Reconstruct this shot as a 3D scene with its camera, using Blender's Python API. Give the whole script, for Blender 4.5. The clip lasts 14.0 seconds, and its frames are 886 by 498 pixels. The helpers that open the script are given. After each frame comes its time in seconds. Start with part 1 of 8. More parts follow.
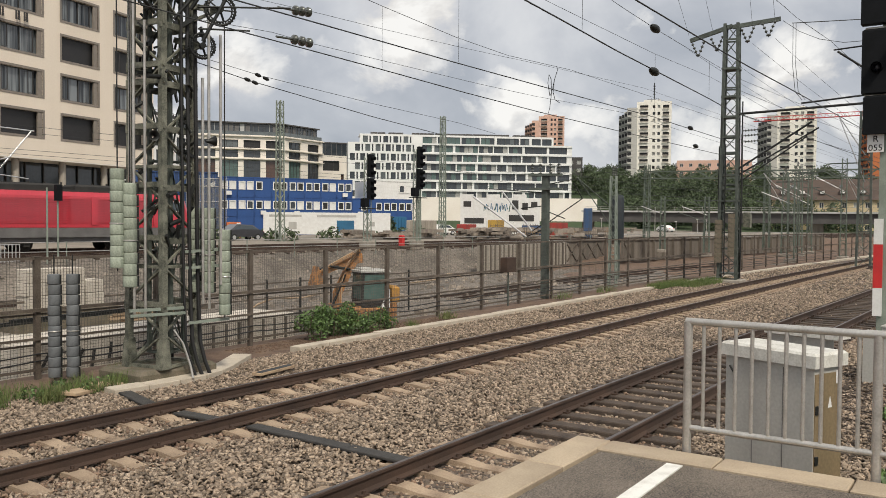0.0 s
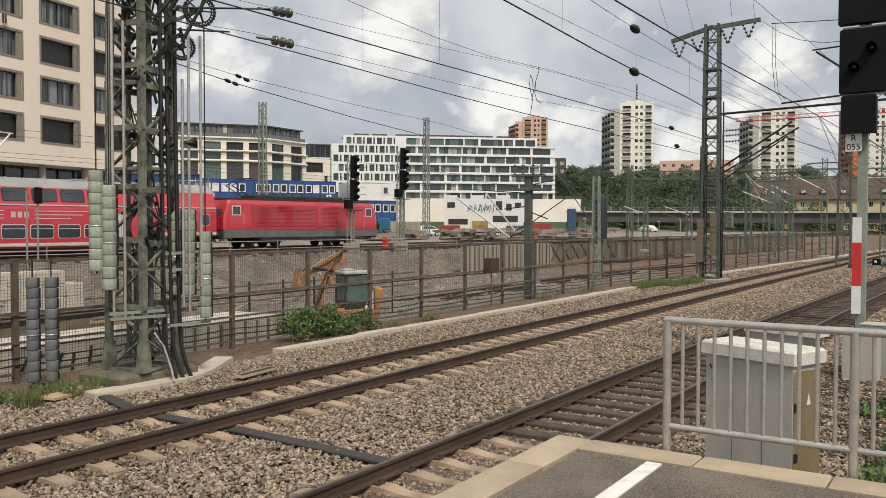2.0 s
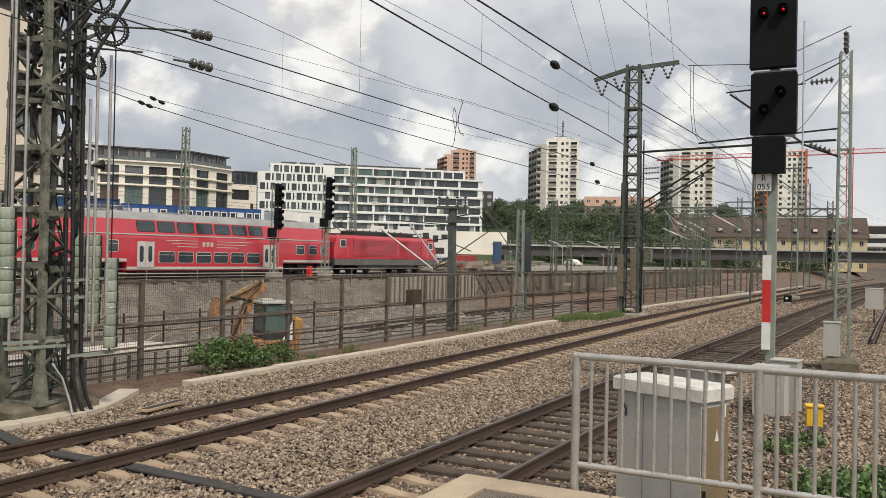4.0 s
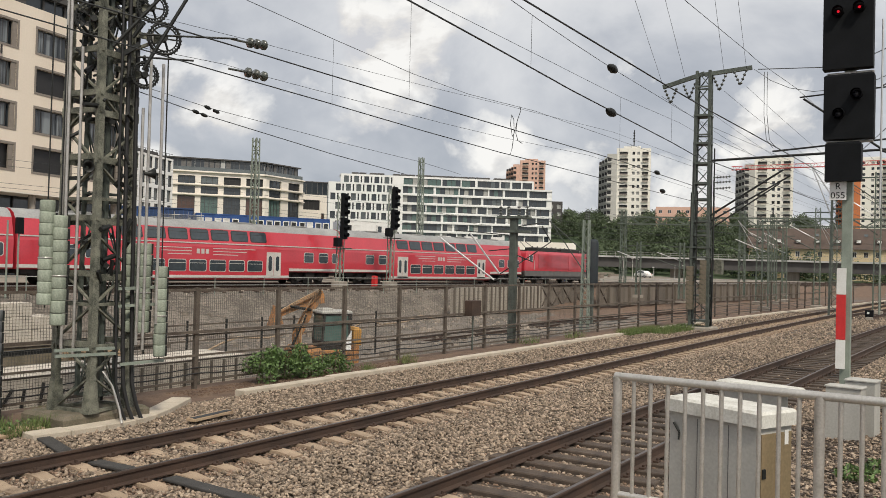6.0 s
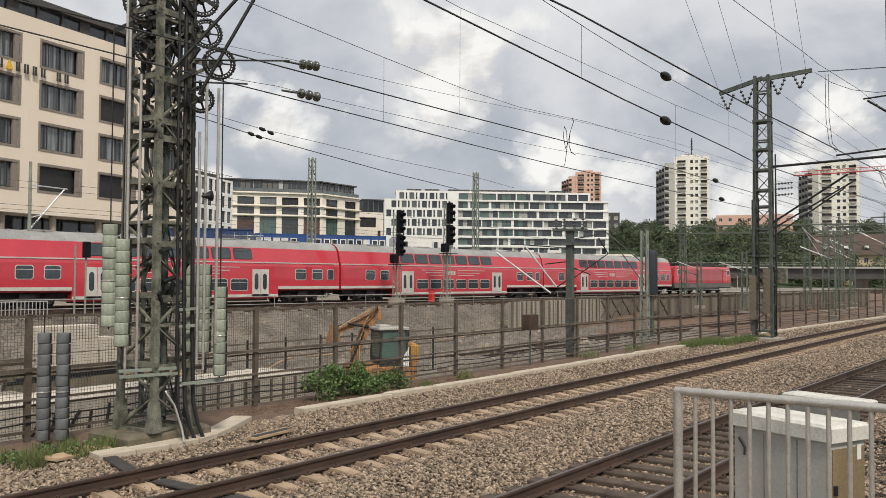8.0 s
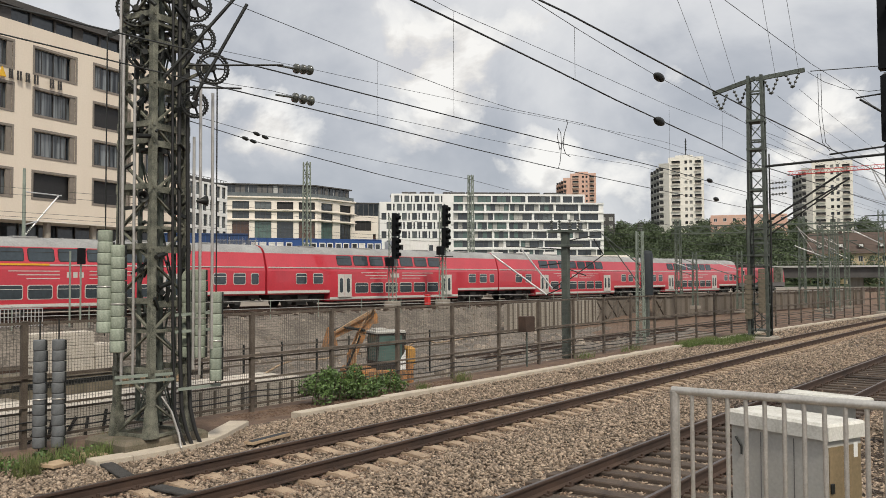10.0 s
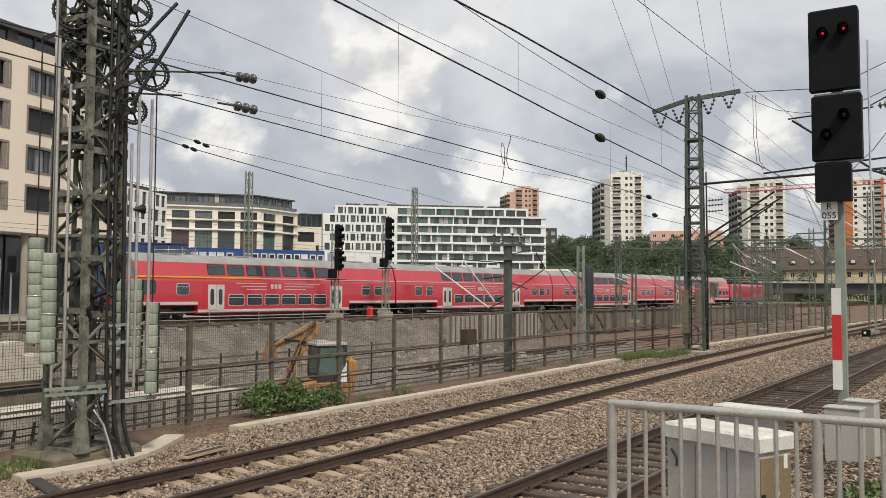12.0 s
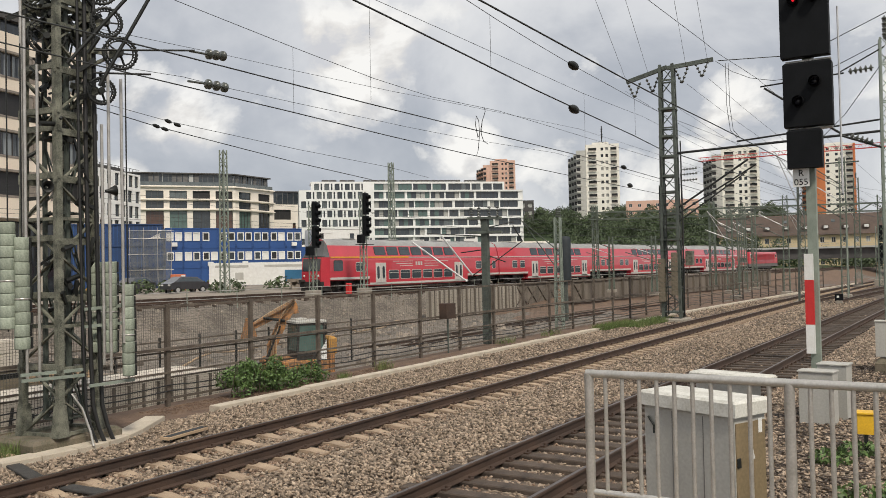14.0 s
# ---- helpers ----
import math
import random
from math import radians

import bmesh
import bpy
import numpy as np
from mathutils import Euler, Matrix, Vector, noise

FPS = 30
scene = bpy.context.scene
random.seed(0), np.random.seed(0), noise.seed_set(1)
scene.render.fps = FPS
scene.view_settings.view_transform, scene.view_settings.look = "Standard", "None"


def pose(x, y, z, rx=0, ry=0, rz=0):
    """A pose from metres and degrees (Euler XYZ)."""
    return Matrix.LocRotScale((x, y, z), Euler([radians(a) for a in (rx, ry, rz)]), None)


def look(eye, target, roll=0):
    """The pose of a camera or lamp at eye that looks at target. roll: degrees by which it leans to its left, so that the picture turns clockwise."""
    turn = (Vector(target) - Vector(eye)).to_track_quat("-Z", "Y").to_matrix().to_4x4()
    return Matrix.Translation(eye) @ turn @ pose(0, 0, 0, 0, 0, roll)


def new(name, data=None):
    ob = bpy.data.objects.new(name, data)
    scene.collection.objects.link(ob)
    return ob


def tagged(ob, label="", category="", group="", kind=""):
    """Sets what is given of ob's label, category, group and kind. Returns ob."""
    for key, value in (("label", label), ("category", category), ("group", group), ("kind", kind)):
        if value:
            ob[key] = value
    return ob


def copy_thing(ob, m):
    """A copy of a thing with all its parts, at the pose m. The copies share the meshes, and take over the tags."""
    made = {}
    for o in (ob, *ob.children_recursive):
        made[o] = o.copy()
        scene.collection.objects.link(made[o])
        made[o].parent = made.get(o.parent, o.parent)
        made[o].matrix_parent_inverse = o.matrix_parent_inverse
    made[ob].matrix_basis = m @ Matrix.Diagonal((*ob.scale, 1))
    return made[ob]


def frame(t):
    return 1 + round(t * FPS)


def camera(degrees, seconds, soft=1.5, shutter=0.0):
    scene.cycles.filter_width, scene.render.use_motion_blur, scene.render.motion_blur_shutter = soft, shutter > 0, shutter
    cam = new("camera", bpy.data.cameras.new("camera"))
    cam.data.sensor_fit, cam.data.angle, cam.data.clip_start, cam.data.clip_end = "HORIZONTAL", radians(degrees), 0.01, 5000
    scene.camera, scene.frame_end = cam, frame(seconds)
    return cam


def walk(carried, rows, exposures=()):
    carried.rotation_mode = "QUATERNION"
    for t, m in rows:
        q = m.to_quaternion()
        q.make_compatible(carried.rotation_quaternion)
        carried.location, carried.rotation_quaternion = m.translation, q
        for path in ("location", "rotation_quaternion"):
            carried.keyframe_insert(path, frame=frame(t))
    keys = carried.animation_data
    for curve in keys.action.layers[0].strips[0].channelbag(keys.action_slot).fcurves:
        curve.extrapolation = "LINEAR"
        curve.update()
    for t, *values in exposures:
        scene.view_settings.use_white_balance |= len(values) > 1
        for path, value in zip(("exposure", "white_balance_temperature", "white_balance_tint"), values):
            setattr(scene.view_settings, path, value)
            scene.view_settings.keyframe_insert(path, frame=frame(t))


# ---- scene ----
cam = camera(55.4, 14.0, soft=0.8)
PATH = [
    (0, (-0.569, 0.134, 2.718), (1.09, 1.249, 2.655), 0.4),
    (0.5, (-0.584, 0.121, 2.715), (1.083, 1.224, 2.645), 0.5),
    (1, (-0.601, 0.109, 2.713), (1.061, 1.22, 2.649), 0.7),
    (1.5, (-0.581, 0.107, 2.709), (1.079, 1.221, 2.65), 0.4),
    (2, (-0.532, 0.106, 2.709), (1.147, 1.19, 2.649), 0.1),
    (2.5, (-0.496, 0.112, 2.7), (1.241, 1.101, 2.659), 1.0),
    (3, (-0.522, 0.089, 2.715), (1.245, 1.026, 2.722), 1.3),
    (5.5, (0.263, 0.048, 2.707), (2.013, 1.015, 2.737), 0.5),
    (6, (0.276, 0.008, 2.725), (1.96, 1.087, 2.761), 1.5),
    (6.5, (0.311, -0.014, 2.73), (1.929, 1.161, 2.776), 2.0),
    (7, (0.336, -0.015, 2.732), (1.931, 1.191, 2.788), 1.1),
    (7.5, (0.348, -0.001, 2.732), (1.947, 1.198, 2.8), 0.5),
    (8, (0.35, 0.01, 2.731), (1.957, 1.199, 2.8), 0.3),
    (10.5, (0.336, 0.002, 2.726), (1.95, 1.18, 2.802), -0.4),
    (11, (0.328, -0.007, 2.722), (1.966, 1.139, 2.798), 0.2),
    (11.5, (0.348, -0.007, 2.723), (2.02, 1.088, 2.809), 0.3),
    (12, (0.364, -0.002, 2.725), (2.051, 1.067, 2.83), 0.2),
    (12.5, (0.363, -0.01, 2.727), (2.06, 1.043, 2.834), -0.4),
    (13, (0.365, -0.009, 2.734), (2.071, 1.029, 2.841), -0.7),
    (13.5, (0.334, -0.03, 2.739), (2.033, 1.02, 2.833), -0.8),
    (14, (0.373, -0.021, 2.732), (2.089, 1.005, 2.776), -1.2),
]
walk(cam, [(t, look(eye, target, roll)) for t, eye, target, roll in PATH])

# ---- world, sun, exposure ----
scene.view_settings.exposure = 0.12
SUN_AZ, SUN_EL = 234.0, 50.0   # the sun stands behind the camera and to its right


def make_world():
    w = bpy.data.worlds.new("overcast_sky")
    scene.world = w
    w.use_nodes = True
    n, l = w.node_tree.nodes, w.node_tree.links
    n.clear()
    out, bg = n.new("ShaderNodeOutputWorld"), n.new("ShaderNodeBackground")
    sky = n.new("ShaderNodeTexSky")
    sky.sky_type, sky.sun_disc = "NISHITA", False
    sky.sun_elevation, sky.sun_rotation = radians(SUN_EL), radians(90 - SUN_AZ)
    tc = n.new("ShaderNodeTexCoord")
    def ramp(src, stops):
        r = n.new("ShaderNodeValToRGB")
        e = r.color_ramp.elements
        while len(e) < len(stops):
            e.new(0.5)
        for el, (p, c) in zip(e, stops):
            el.position, el.color = p, (*c, 1)
        l.new(src, r.inputs[0])
        return r.outputs[0]

    def heap(src, places):
        """Adds weight to a cloud field round each direction (unit vector, radius, weight)."""
        for c, rad, w_ in places:
            dist = n.new("ShaderNodeVectorMath"); dist.operation = "DISTANCE"
            l.new(tc.outputs["Generated"], dist.inputs[0]); dist.inputs[1].default_value = c
            mr = n.new("ShaderNodeMapRange"); mr.interpolation_type = "SMOOTHERSTEP"
            for k_, v_ in (("From Min", 0.0), ("From Max", rad), ("To Min", w_), ("To Max", 0.0)):
                mr.inputs[k_].default_value = v_
            l.new(dist.outputs["Value"], mr.inputs["Value"])
            ad = n.new("ShaderNodeMath"); ad.operation = "ADD"
            l.new(src, ad.inputs[0]); l.new(mr.outputs[0], ad.inputs[1])
            src = ad.outputs[0]
        return src

    def puff_noise(scale, detail, loc):
        """Noise on the direction itself, a little flattened."""
        mp = n.new("ShaderNodeMapping")
        mp.inputs["Location"].default_value, mp.inputs["Scale"].default_value = loc, (1, 1, 1.35)
        l.new(tc.outputs["Generated"], mp.inputs[0])
        t = n.new("ShaderNodeTexNoise")
        t.inputs["Scale"].default_value, t.inputs["Detail"].default_value, t.inputs["Roughness"].default_value = scale, detail, 0.55
        t.inputs["Distortion"].default_value = 0.25
        l.new(mp.outputs[0], t.inputs["Vector"])
        return t.outputs["Fac"]

    veil = heap(puff_noise(3.2, 7, SKY_LOC), [(c, r, -w_) for c, r, w_ in SKY_DARK])
    grey = ramp(veil, [(0.26, (0.33, 0.36, 0.41)), (0.40, (0.47, 0.49, 0.53)), (0.50, (0.63, 0.64, 0.66)), (0.64, (0.76, 0.76, 0.76))])
    # heaped clouds: knobbly bright tops, greyer towards their undersides
    field = heap(puff_noise(7.0, 9, SKY_LOC2), SKY_HEAPS)
    upper = heap(puff_noise(7.0, 9, (SKY_LOC2[0], SKY_LOC2[1], SKY_LOC2[2] + 0.045)), SKY_HEAPS)
    lit = n.new("ShaderNodeMath"); lit.operation = "SUBTRACT"
    l.new(field, lit.inputs[0]); l.new(upper, lit.inputs[1])
    lm = n.new("ShaderNodeMapRange")
    lm.inputs["From Min"].default_value, lm.inputs["From Max"].default_value = -0.09, 0.09
    l.new(lit.outputs[0], lm.inputs["Value"])
    tint = ramp(lm.outputs[0], [(0.15, (0.60, 0.60, 0.62)), (0.5, (0.76, 0.735, 0.70)), (0.85, (0.92, 0.90, 0.86))])
    puff = ramp(field, [(0.565, (0, 0, 0)), (0.61, (0.45, 0.45, 0.45)), (0.69, (0.95, 0.95, 0.95))])
    mixc = n.new("ShaderNodeMix"); mixc.data_type = "RGBA"
    l.new(puff, mixc.inputs["Factor"]); l.new(grey, mixc.inputs[6]); l.new(tint, mixc.inputs[7])
    # thin cover: a little of the clear sky comes through
    sc = n.new("ShaderNodeVectorMath"); sc.operation = "SCALE"; sc.inputs["Scale"].default_value = 0.10
    l.new(sky.outputs[0], sc.inputs[0])
    mixs = n.new("ShaderNodeMix"); mixs.data_type = "RGBA"; mixs.inputs["Factor"].default_value = 0.06
    l.new(mixc.outputs[2], mixs.inputs[6]); l.new(sc.outputs[0], mixs.inputs[7])
    l.new(mixs.outputs[2], bg.inputs["Color"]); bg.inputs["Strength"].default_value = 1.0
    l.new(bg.outputs[0], out.inputs["Surface"])


SKY_LOC, SKY_LOC2 = (2.60, 1.64, 0.11), (0.6, 4.2, 0.0)
# where the heaped clouds and the dark bases stand: direction, radius, weight
SKY_HEAPS = [((0.784, 0.565, 0.256), 0.097, 0.17), ((0.755, 0.604, 0.256), 0.058, 0.08), ((0.704, 0.671, 0.235), 0.087, 0.05), ((0.673, 0.716, 0.183), 0.073, 0.10), ((0.657, 0.740, 0.143), 0.082, 0.09), ((0.892, 0.427, 0.150), 0.116, 0.13), ((0.867, 0.473, 0.154), 0.068, 0.08), ((0.920, 0.370, 0.129), 0.097, 0.11), ((0.972, 0.186, 0.146), 0.116, 0.12), ((0.958, 0.200, 0.203), 0.058, 0.08), ((0.649, 0.710, 0.274), 0.097, 0.04), ((0.598, 0.794, 0.105), 0.087, 0.07), ((0.961, 0.255, 0.106), 0.116, 0.08)]
SKY_DARK = [((0.756, 0.638, 0.144), 0.231, 0.16), ((0.711, 0.677, 0.188), 0.097, 0.06), ((0.831, 0.544, 0.119), 0.136, 0.10), ((0.617, 0.761, 0.201), 0.087, 0.05), ((0.936, 0.296, 0.189), 0.145, 0.03)]
make_world()
sun = new("sun", bpy.data.lights.new("sun", "SUN"))
sun.data.energy, sun.data.angle, sun.data.color = 2.7, radians(7), (1.0, 0.92, 0.79)
a, el = radians(SUN_AZ), radians(SUN_EL)
sun.matrix_world = look((40 + 80 * math.cos(a), 30 + 80 * math.sin(a), 80 * math.tan(el)), (40, 30, 0))


# ---- materials ----
def mat(name, c1, c2=None, rough=0.7, metal=0.0, scale=3.0, fine=40.0, bump=0.0, bscale=60.0, spread=(0.35, 0.65), per=0.0, island=False, streak=False, coat=0.0, grain=0.4):
    m = bpy.data.materials.new(name)
    m.use_nodes = True
    n, l = m.node_tree.nodes, m.node_tree.links
    p = n["Principled BSDF"]
    c2 = c2 or tuple(v * 0.75 for v in c1)
    tc = n.new("ShaderNodeTexCoord")
    vec = tc.outputs["Object"]
    if streak:
        mp = n.new("ShaderNodeMapping"); mp.inputs["Scale"].default_value = (1, 1, 0.12)
        l.new(vec, mp.inputs[0]); vec = mp.outputs[0]
    a1, a2 = n.new("ShaderNodeTexNoise"), n.new("ShaderNodeTexNoise")
    a1.inputs["Scale"].default_value, a1.inputs["Detail"].default_value = scale, 5
    a2.inputs["Scale"].default_value, a2.inputs["Detail"].default_value = fine, 3
    l.new(vec, a1.inputs["Vector"]); l.new(tc.outputs["Object"], a2.inputs["Vector"])
    mixf = n.new("ShaderNodeMix"); mixf.inputs["Factor"].default_value = grain
    l.new(a1.outputs["Fac"], mixf.inputs[2]); l.new(a2.outputs["Fac"], mixf.inputs[3])
    r = n.new("ShaderNodeMapRange")
    r.inputs["From Min"].default_value, r.inputs["From Max"].default_value = spread
    l.new(mixf.outputs[0], r.inputs["Value"])
    mc = n.new("ShaderNodeMix"); mc.data_type = "RGBA"
    l.new(r.outputs[0], mc.inputs["Factor"])
    mc.inputs[6].default_value, mc.inputs[7].default_value = (*c1, 1), (*c2, 1)
    col = mc.outputs[2]
    if per:
        if island:
            rnd = n.new("ShaderNodeNewGeometry").outputs["Random Per Island"]
        else:
            rnd = n.new("ShaderNodeObjectInfo").outputs["Random"]
        rr = n.new("ShaderNodeMapRange")
        rr.inputs["To Min"].default_value, rr.inputs["To Max"].default_value = 1 - per, 1 + per
        l.new(rnd, rr.inputs["Value"])
        sc = n.new("ShaderNodeVectorMath"); sc.operation = "SCALE"
        l.new(col, sc.inputs[0]); l.new(rr.outputs[0], sc.inputs["Scale"])
        col = sc.outputs[0]
    l.new(col, p.inputs["Base Color"])
    p.inputs["Roughness"].default_value, p.inputs["Metallic"].default_value = rough, metal
    if coat:
        p.inputs["Coat Weight"].default_value = coat
    if bump:
        b, t = n.new("ShaderNodeBump"), n.new("ShaderNodeTexNoise")
        t.inputs["Scale"].default_value, t.inputs["Detail"].default_value = bscale, 4
        l.new(tc.outputs["Object"], t.inputs["Vector"])
        b.inputs["Strength"].default_value, b.inputs["Distance"].default_value = bump, 0.02
        l.new(t.outputs["Fac"], b.inputs["Height"]); l.new(b.outputs[0], p.inputs["Normal"])
    return m


def glass_mat(name, c, rough=0.06):
    m = mat(name, c, tuple(v * 0.6 for v in c), rough, 0.0, 0.5, 4.0)
    m.node_tree.nodes["Principled BSDF"].inputs["Specular IOR Level"].default_value = 0.7
    return m


def glow_mat(name, c, k):
    m = mat(name, c, c, 0.4)
    p = m.node_tree.nodes["Principled BSDF"]
    p.inputs["Emission Color"].default_value, p.inputs["Emission Strength"].default_value = (*c, 1), k
    return m


M_STONE = mat("ballast_stone", (0.385, 0.305, 0.23), (0.19, 0.14, 0.10), 0.9, scale=6, fine=90, bump=0.3, bscale=120, per=0.6, island=True)
M_STONER = mat("rust_dusted_stone", (0.27, 0.185, 0.13), (0.13, 0.085, 0.06), 0.95, scale=6, fine=90, bump=0.3, bscale=120, per=0.6, island=True)
M_BALLAST = mat("ballast_bed", (0.17, 0.13, 0.10), (0.05, 0.037, 0.029), 0.95, scale=9, fine=26, bump=1.0, bscale=22, spread=(0.42, 0.58))
M_DIRT = mat("site_dirt", (0.21, 0.18, 0.15), (0.085, 0.073, 0.06), 0.95, scale=0.5, fine=7, bump=0.9, bscale=6, spread=(0.4, 0.6), grain=0.55)
M_BROWN = mat("brown_soil", (0.19, 0.125, 0.085), (0.095, 0.062, 0.045), 0.95, scale=3, fine=26, bump=0.9, bscale=18)
M_YARD = mat("yard_ground", (0.30, 0.26, 0.22), (0.17, 0.15, 0.12), 0.95, scale=0.25, fine=2.5, bump=0.5, bscale=4)
M_GREEN = mat("hill_green", (0.055, 0.085, 0.03), (0.03, 0.05, 0.02), 0.95, scale=0.05, fine=0.6)
M_ASPHALT = mat("platform_asphalt", (0.27, 0.225, 0.18), (0.055, 0.046, 0.038), 0.9, scale=1.3, fine=85, bump=0.8, bscale=120, spread=(0.40, 0.62), grain=0.72)
M_KERB = mat("kerb_stone", (0.47, 0.38, 0.27), (0.33, 0.26, 0.185), 0.85, scale=3, fine=60, bump=0.25, bscale=90, per=0.08)
M_KERBW = mat("pale_kerb", (0.60, 0.53, 0.43), (0.42, 0.36, 0.285), 0.85, scale=2, fine=40, bump=0.3)
M_WHITE = mat("white_line", (0.78, 0.77, 0.72), (0.55, 0.53, 0.48), 0.7, scale=8, fine=120, spread=(0.45, 0.75))
M_RUST = mat("rusty_rail", (0.082, 0.049, 0.034), (0.04, 0.026, 0.02), 0.8, 0.1, scale=2, fine=60, bump=0.2)
M_RAILTOP = mat("rail_head", (0.15, 0.12, 0.105), (0.09, 0.072, 0.062), 0.38, 0.8, scale=1, fine=30)
M_SLEEPER = mat("concrete_sleeper", (0.43, 0.325, 0.225), (0.22, 0.155, 0.105), 0.88, scale=3, fine=60, bump=0.3, bscale=100, per=0.13)
M_WOODSL = mat("tarred_wood", (0.10, 0.074, 0.055), (0.042, 0.031, 0.025), 0.88, scale=5, fine=60, bump=0.6, bscale=40, per=0.25)
M_GALV = mat("galvanised_steel", (0.58, 0.555, 0.52), (0.40, 0.38, 0.35), 0.34, 0.6, scale=7, fine=60, bump=0.08, bscale=80)
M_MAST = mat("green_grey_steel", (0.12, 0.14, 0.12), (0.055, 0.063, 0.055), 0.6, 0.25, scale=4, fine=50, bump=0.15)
M_MASTM = mat("weathered_mast_steel", (0.235, 0.235, 0.185), (0.06, 0.064, 0.05), 0.7, 0.1, scale=5, fine=50, bump=0.2, spread=(0.38, 0.62))
M_MASTL = mat("pale_green_mast", (0.29, 0.33, 0.28), (0.19, 0.22, 0.185), 0.62, 0.15, scale=4, fine=50, bump=0.15)
M_MASTG = mat("mid_green_mast", (0.165, 0.20, 0.16), (0.085, 0.10, 0.082), 0.65, 0.15, scale=4, fine=50, bump=0.15)
M_DARKST = mat("dark_steel", (0.034, 0.036, 0.034), (0.018, 0.019, 0.018), 0.5, 0.5, scale=5, fine=50)
M_WIRE = mat("catenary_wire", (0.05, 0.055, 0.055), (0.035, 0.035, 0.035), 0.6, 0.4)
M_INSUL = mat("brown_porcelain", (0.075, 0.085, 0.07), (0.05, 0.05, 0.045), 0.3, coat=0.4)
M_WEIGHT = mat("weight_green", (0.37, 0.41, 0.33), (0.19, 0.22, 0.175), 0.85, scale=7, fine=40, bump=0.2, per=0.16, streak=True)
M_WEIGHTG = mat("weight_grey", (0.155, 0.165, 0.17), (0.10, 0.105, 0.11), 0.8, scale=4, fine=40, bump=0.2, per=0.12)
M_FENCE = mat("weathered_fence_steel", (0.175, 0.145, 0.115), (0.065, 0.05, 0.04), 0.75, 0.2, scale=3, fine=40, bump=0.15)
M_NET = mat("wire_netting", (0.14, 0.13, 0.115), (0.09, 0.08, 0.07), 0.7, 0.3)
M_NETG = mat("grey_screen_net", (0.20, 0.21, 0.21), (0.13, 0.135, 0.135), 0.85)
M_BARRO = mat("orange_plastic", (0.62, 0.17, 0.06), (0.45, 0.12, 0.05), 0.6, scale=3, fine=20)
M_CONC = mat("concrete", (0.40, 0.365, 0.31), (0.23, 0.20, 0.165), 0.88, scale=1.2, fine=30, bump=0.25, streak=True)
M_CONCM = mat("mossy_concrete", (0.20, 0.165, 0.125), (0.085, 0.08, 0.05), 0.9, scale=4, fine=40, bump=0.4)
M_BLACK = mat("black_rubber", (0.022, 0.022, 0.022), (0.014, 0.014, 0.014), 0.55)
M_DUCT = mat("dusty_rubber", (0.062, 0.058, 0.054), (0.035, 0.033, 0.031), 0.92, scale=6, fine=50, bump=0.3)
M_SKIPR = mat("dirty_red_paint", (0.42, 0.04, 0.035), (0.17, 0.05, 0.04), 0.7, scale=1.5, fine=14, bump=0.1, streak=True)
M_SKIPB = mat("dirty_blue_paint", (0.035, 0.10, 0.25), (0.05, 0.07, 0.10), 0.7, scale=1.5, fine=14, bump=0.1, streak=True)
M_SKIPY = mat("dirty_yellow_paint", (0.55, 0.34, 0.05), (0.25, 0.17, 0.07), 0.7, scale=1.5, fine=14, bump=0.1, streak=True)
M_TANK = mat("tank_blue_black", (0.022, 0.03, 0.036), (0.014, 0.018, 0.022), 0.7, scale=3, fine=20)
M_TCAB = mat("cab_roof_grey", (0.11, 0.112, 0.115), (0.07, 0.07, 0.072), 0.6, scale=1.5, fine=20)
M_SIGNAL = mat("signal_black", (0.010, 0.011, 0.013), (0.006, 0.007, 0.008), 0.65)
for nd in M_SIGNAL.node_tree.nodes:
    if nd.type == "BSDF_PRINCIPLED":
        nd.inputs["Specular IOR Level"].default_value = 0.12
M_CABINET = mat("cabinet_grey", (0.48, 0.47, 0.435), (0.36, 0.35, 0.32), 0.65, scale=2, fine=30, bump=0.08, streak=True)
M_LID = mat("cabinet_lid", (0.66, 0.65, 0.60), (0.42, 0.40, 0.35), 0.75, scale=5, fine=40, bump=0.12, spread=(0.4, 0.7))
M_OCHRE = mat("cabinet_ochre", (0.26, 0.19, 0.105), (0.16, 0.12, 0.065), 0.7, scale=3, fine=30, bump=0.06, streak=True)
M_YELLOW = mat("yellow_paint", (0.80, 0.48, 0.03), (0.60, 0.34, 0.02), 0.5)
M_REDP = mat("red_paint", (0.62, 0.03, 0.03), (0.48, 0.025, 0.025), 0.5)
M_WHITEP = mat("white_paint", (0.78, 0.78, 0.76), (0.66, 0.65, 0.62), 0.5)
M_TRED = mat("train_red", (0.56, 0.036, 0.055), (0.44, 0.028, 0.044), 0.30, scale=0.6, fine=8, coat=0.9)
M_TROOF = mat("train_roof", (0.36, 0.36, 0.35), (0.23, 0.23, 0.225), 0.6, scale=0.8, fine=9)
M_TLIGHT = mat("train_light_grey", (0.60, 0.58, 0.54), (0.45, 0.43, 0.40), 0.55, scale=0.8, fine=9)
M_TDARK = mat("train_underframe", (0.036, 0.033, 0.03), (0.018, 0.017, 0.016), 0.8, scale=2, fine=20)
M_TGREY = mat("loco_skirt_grey", (0.16, 0.155, 0.15), (0.10, 0.095, 0.09), 0.6, scale=1.5, fine=20)
M_TYEL = mat("first_class_yellow", (0.80, 0.42, 0.03), (0.7, 0.35, 0.02), 0.5)
M_TWIN = glass_mat("train_glass", (0.05, 0.066, 0.078), 0.04)
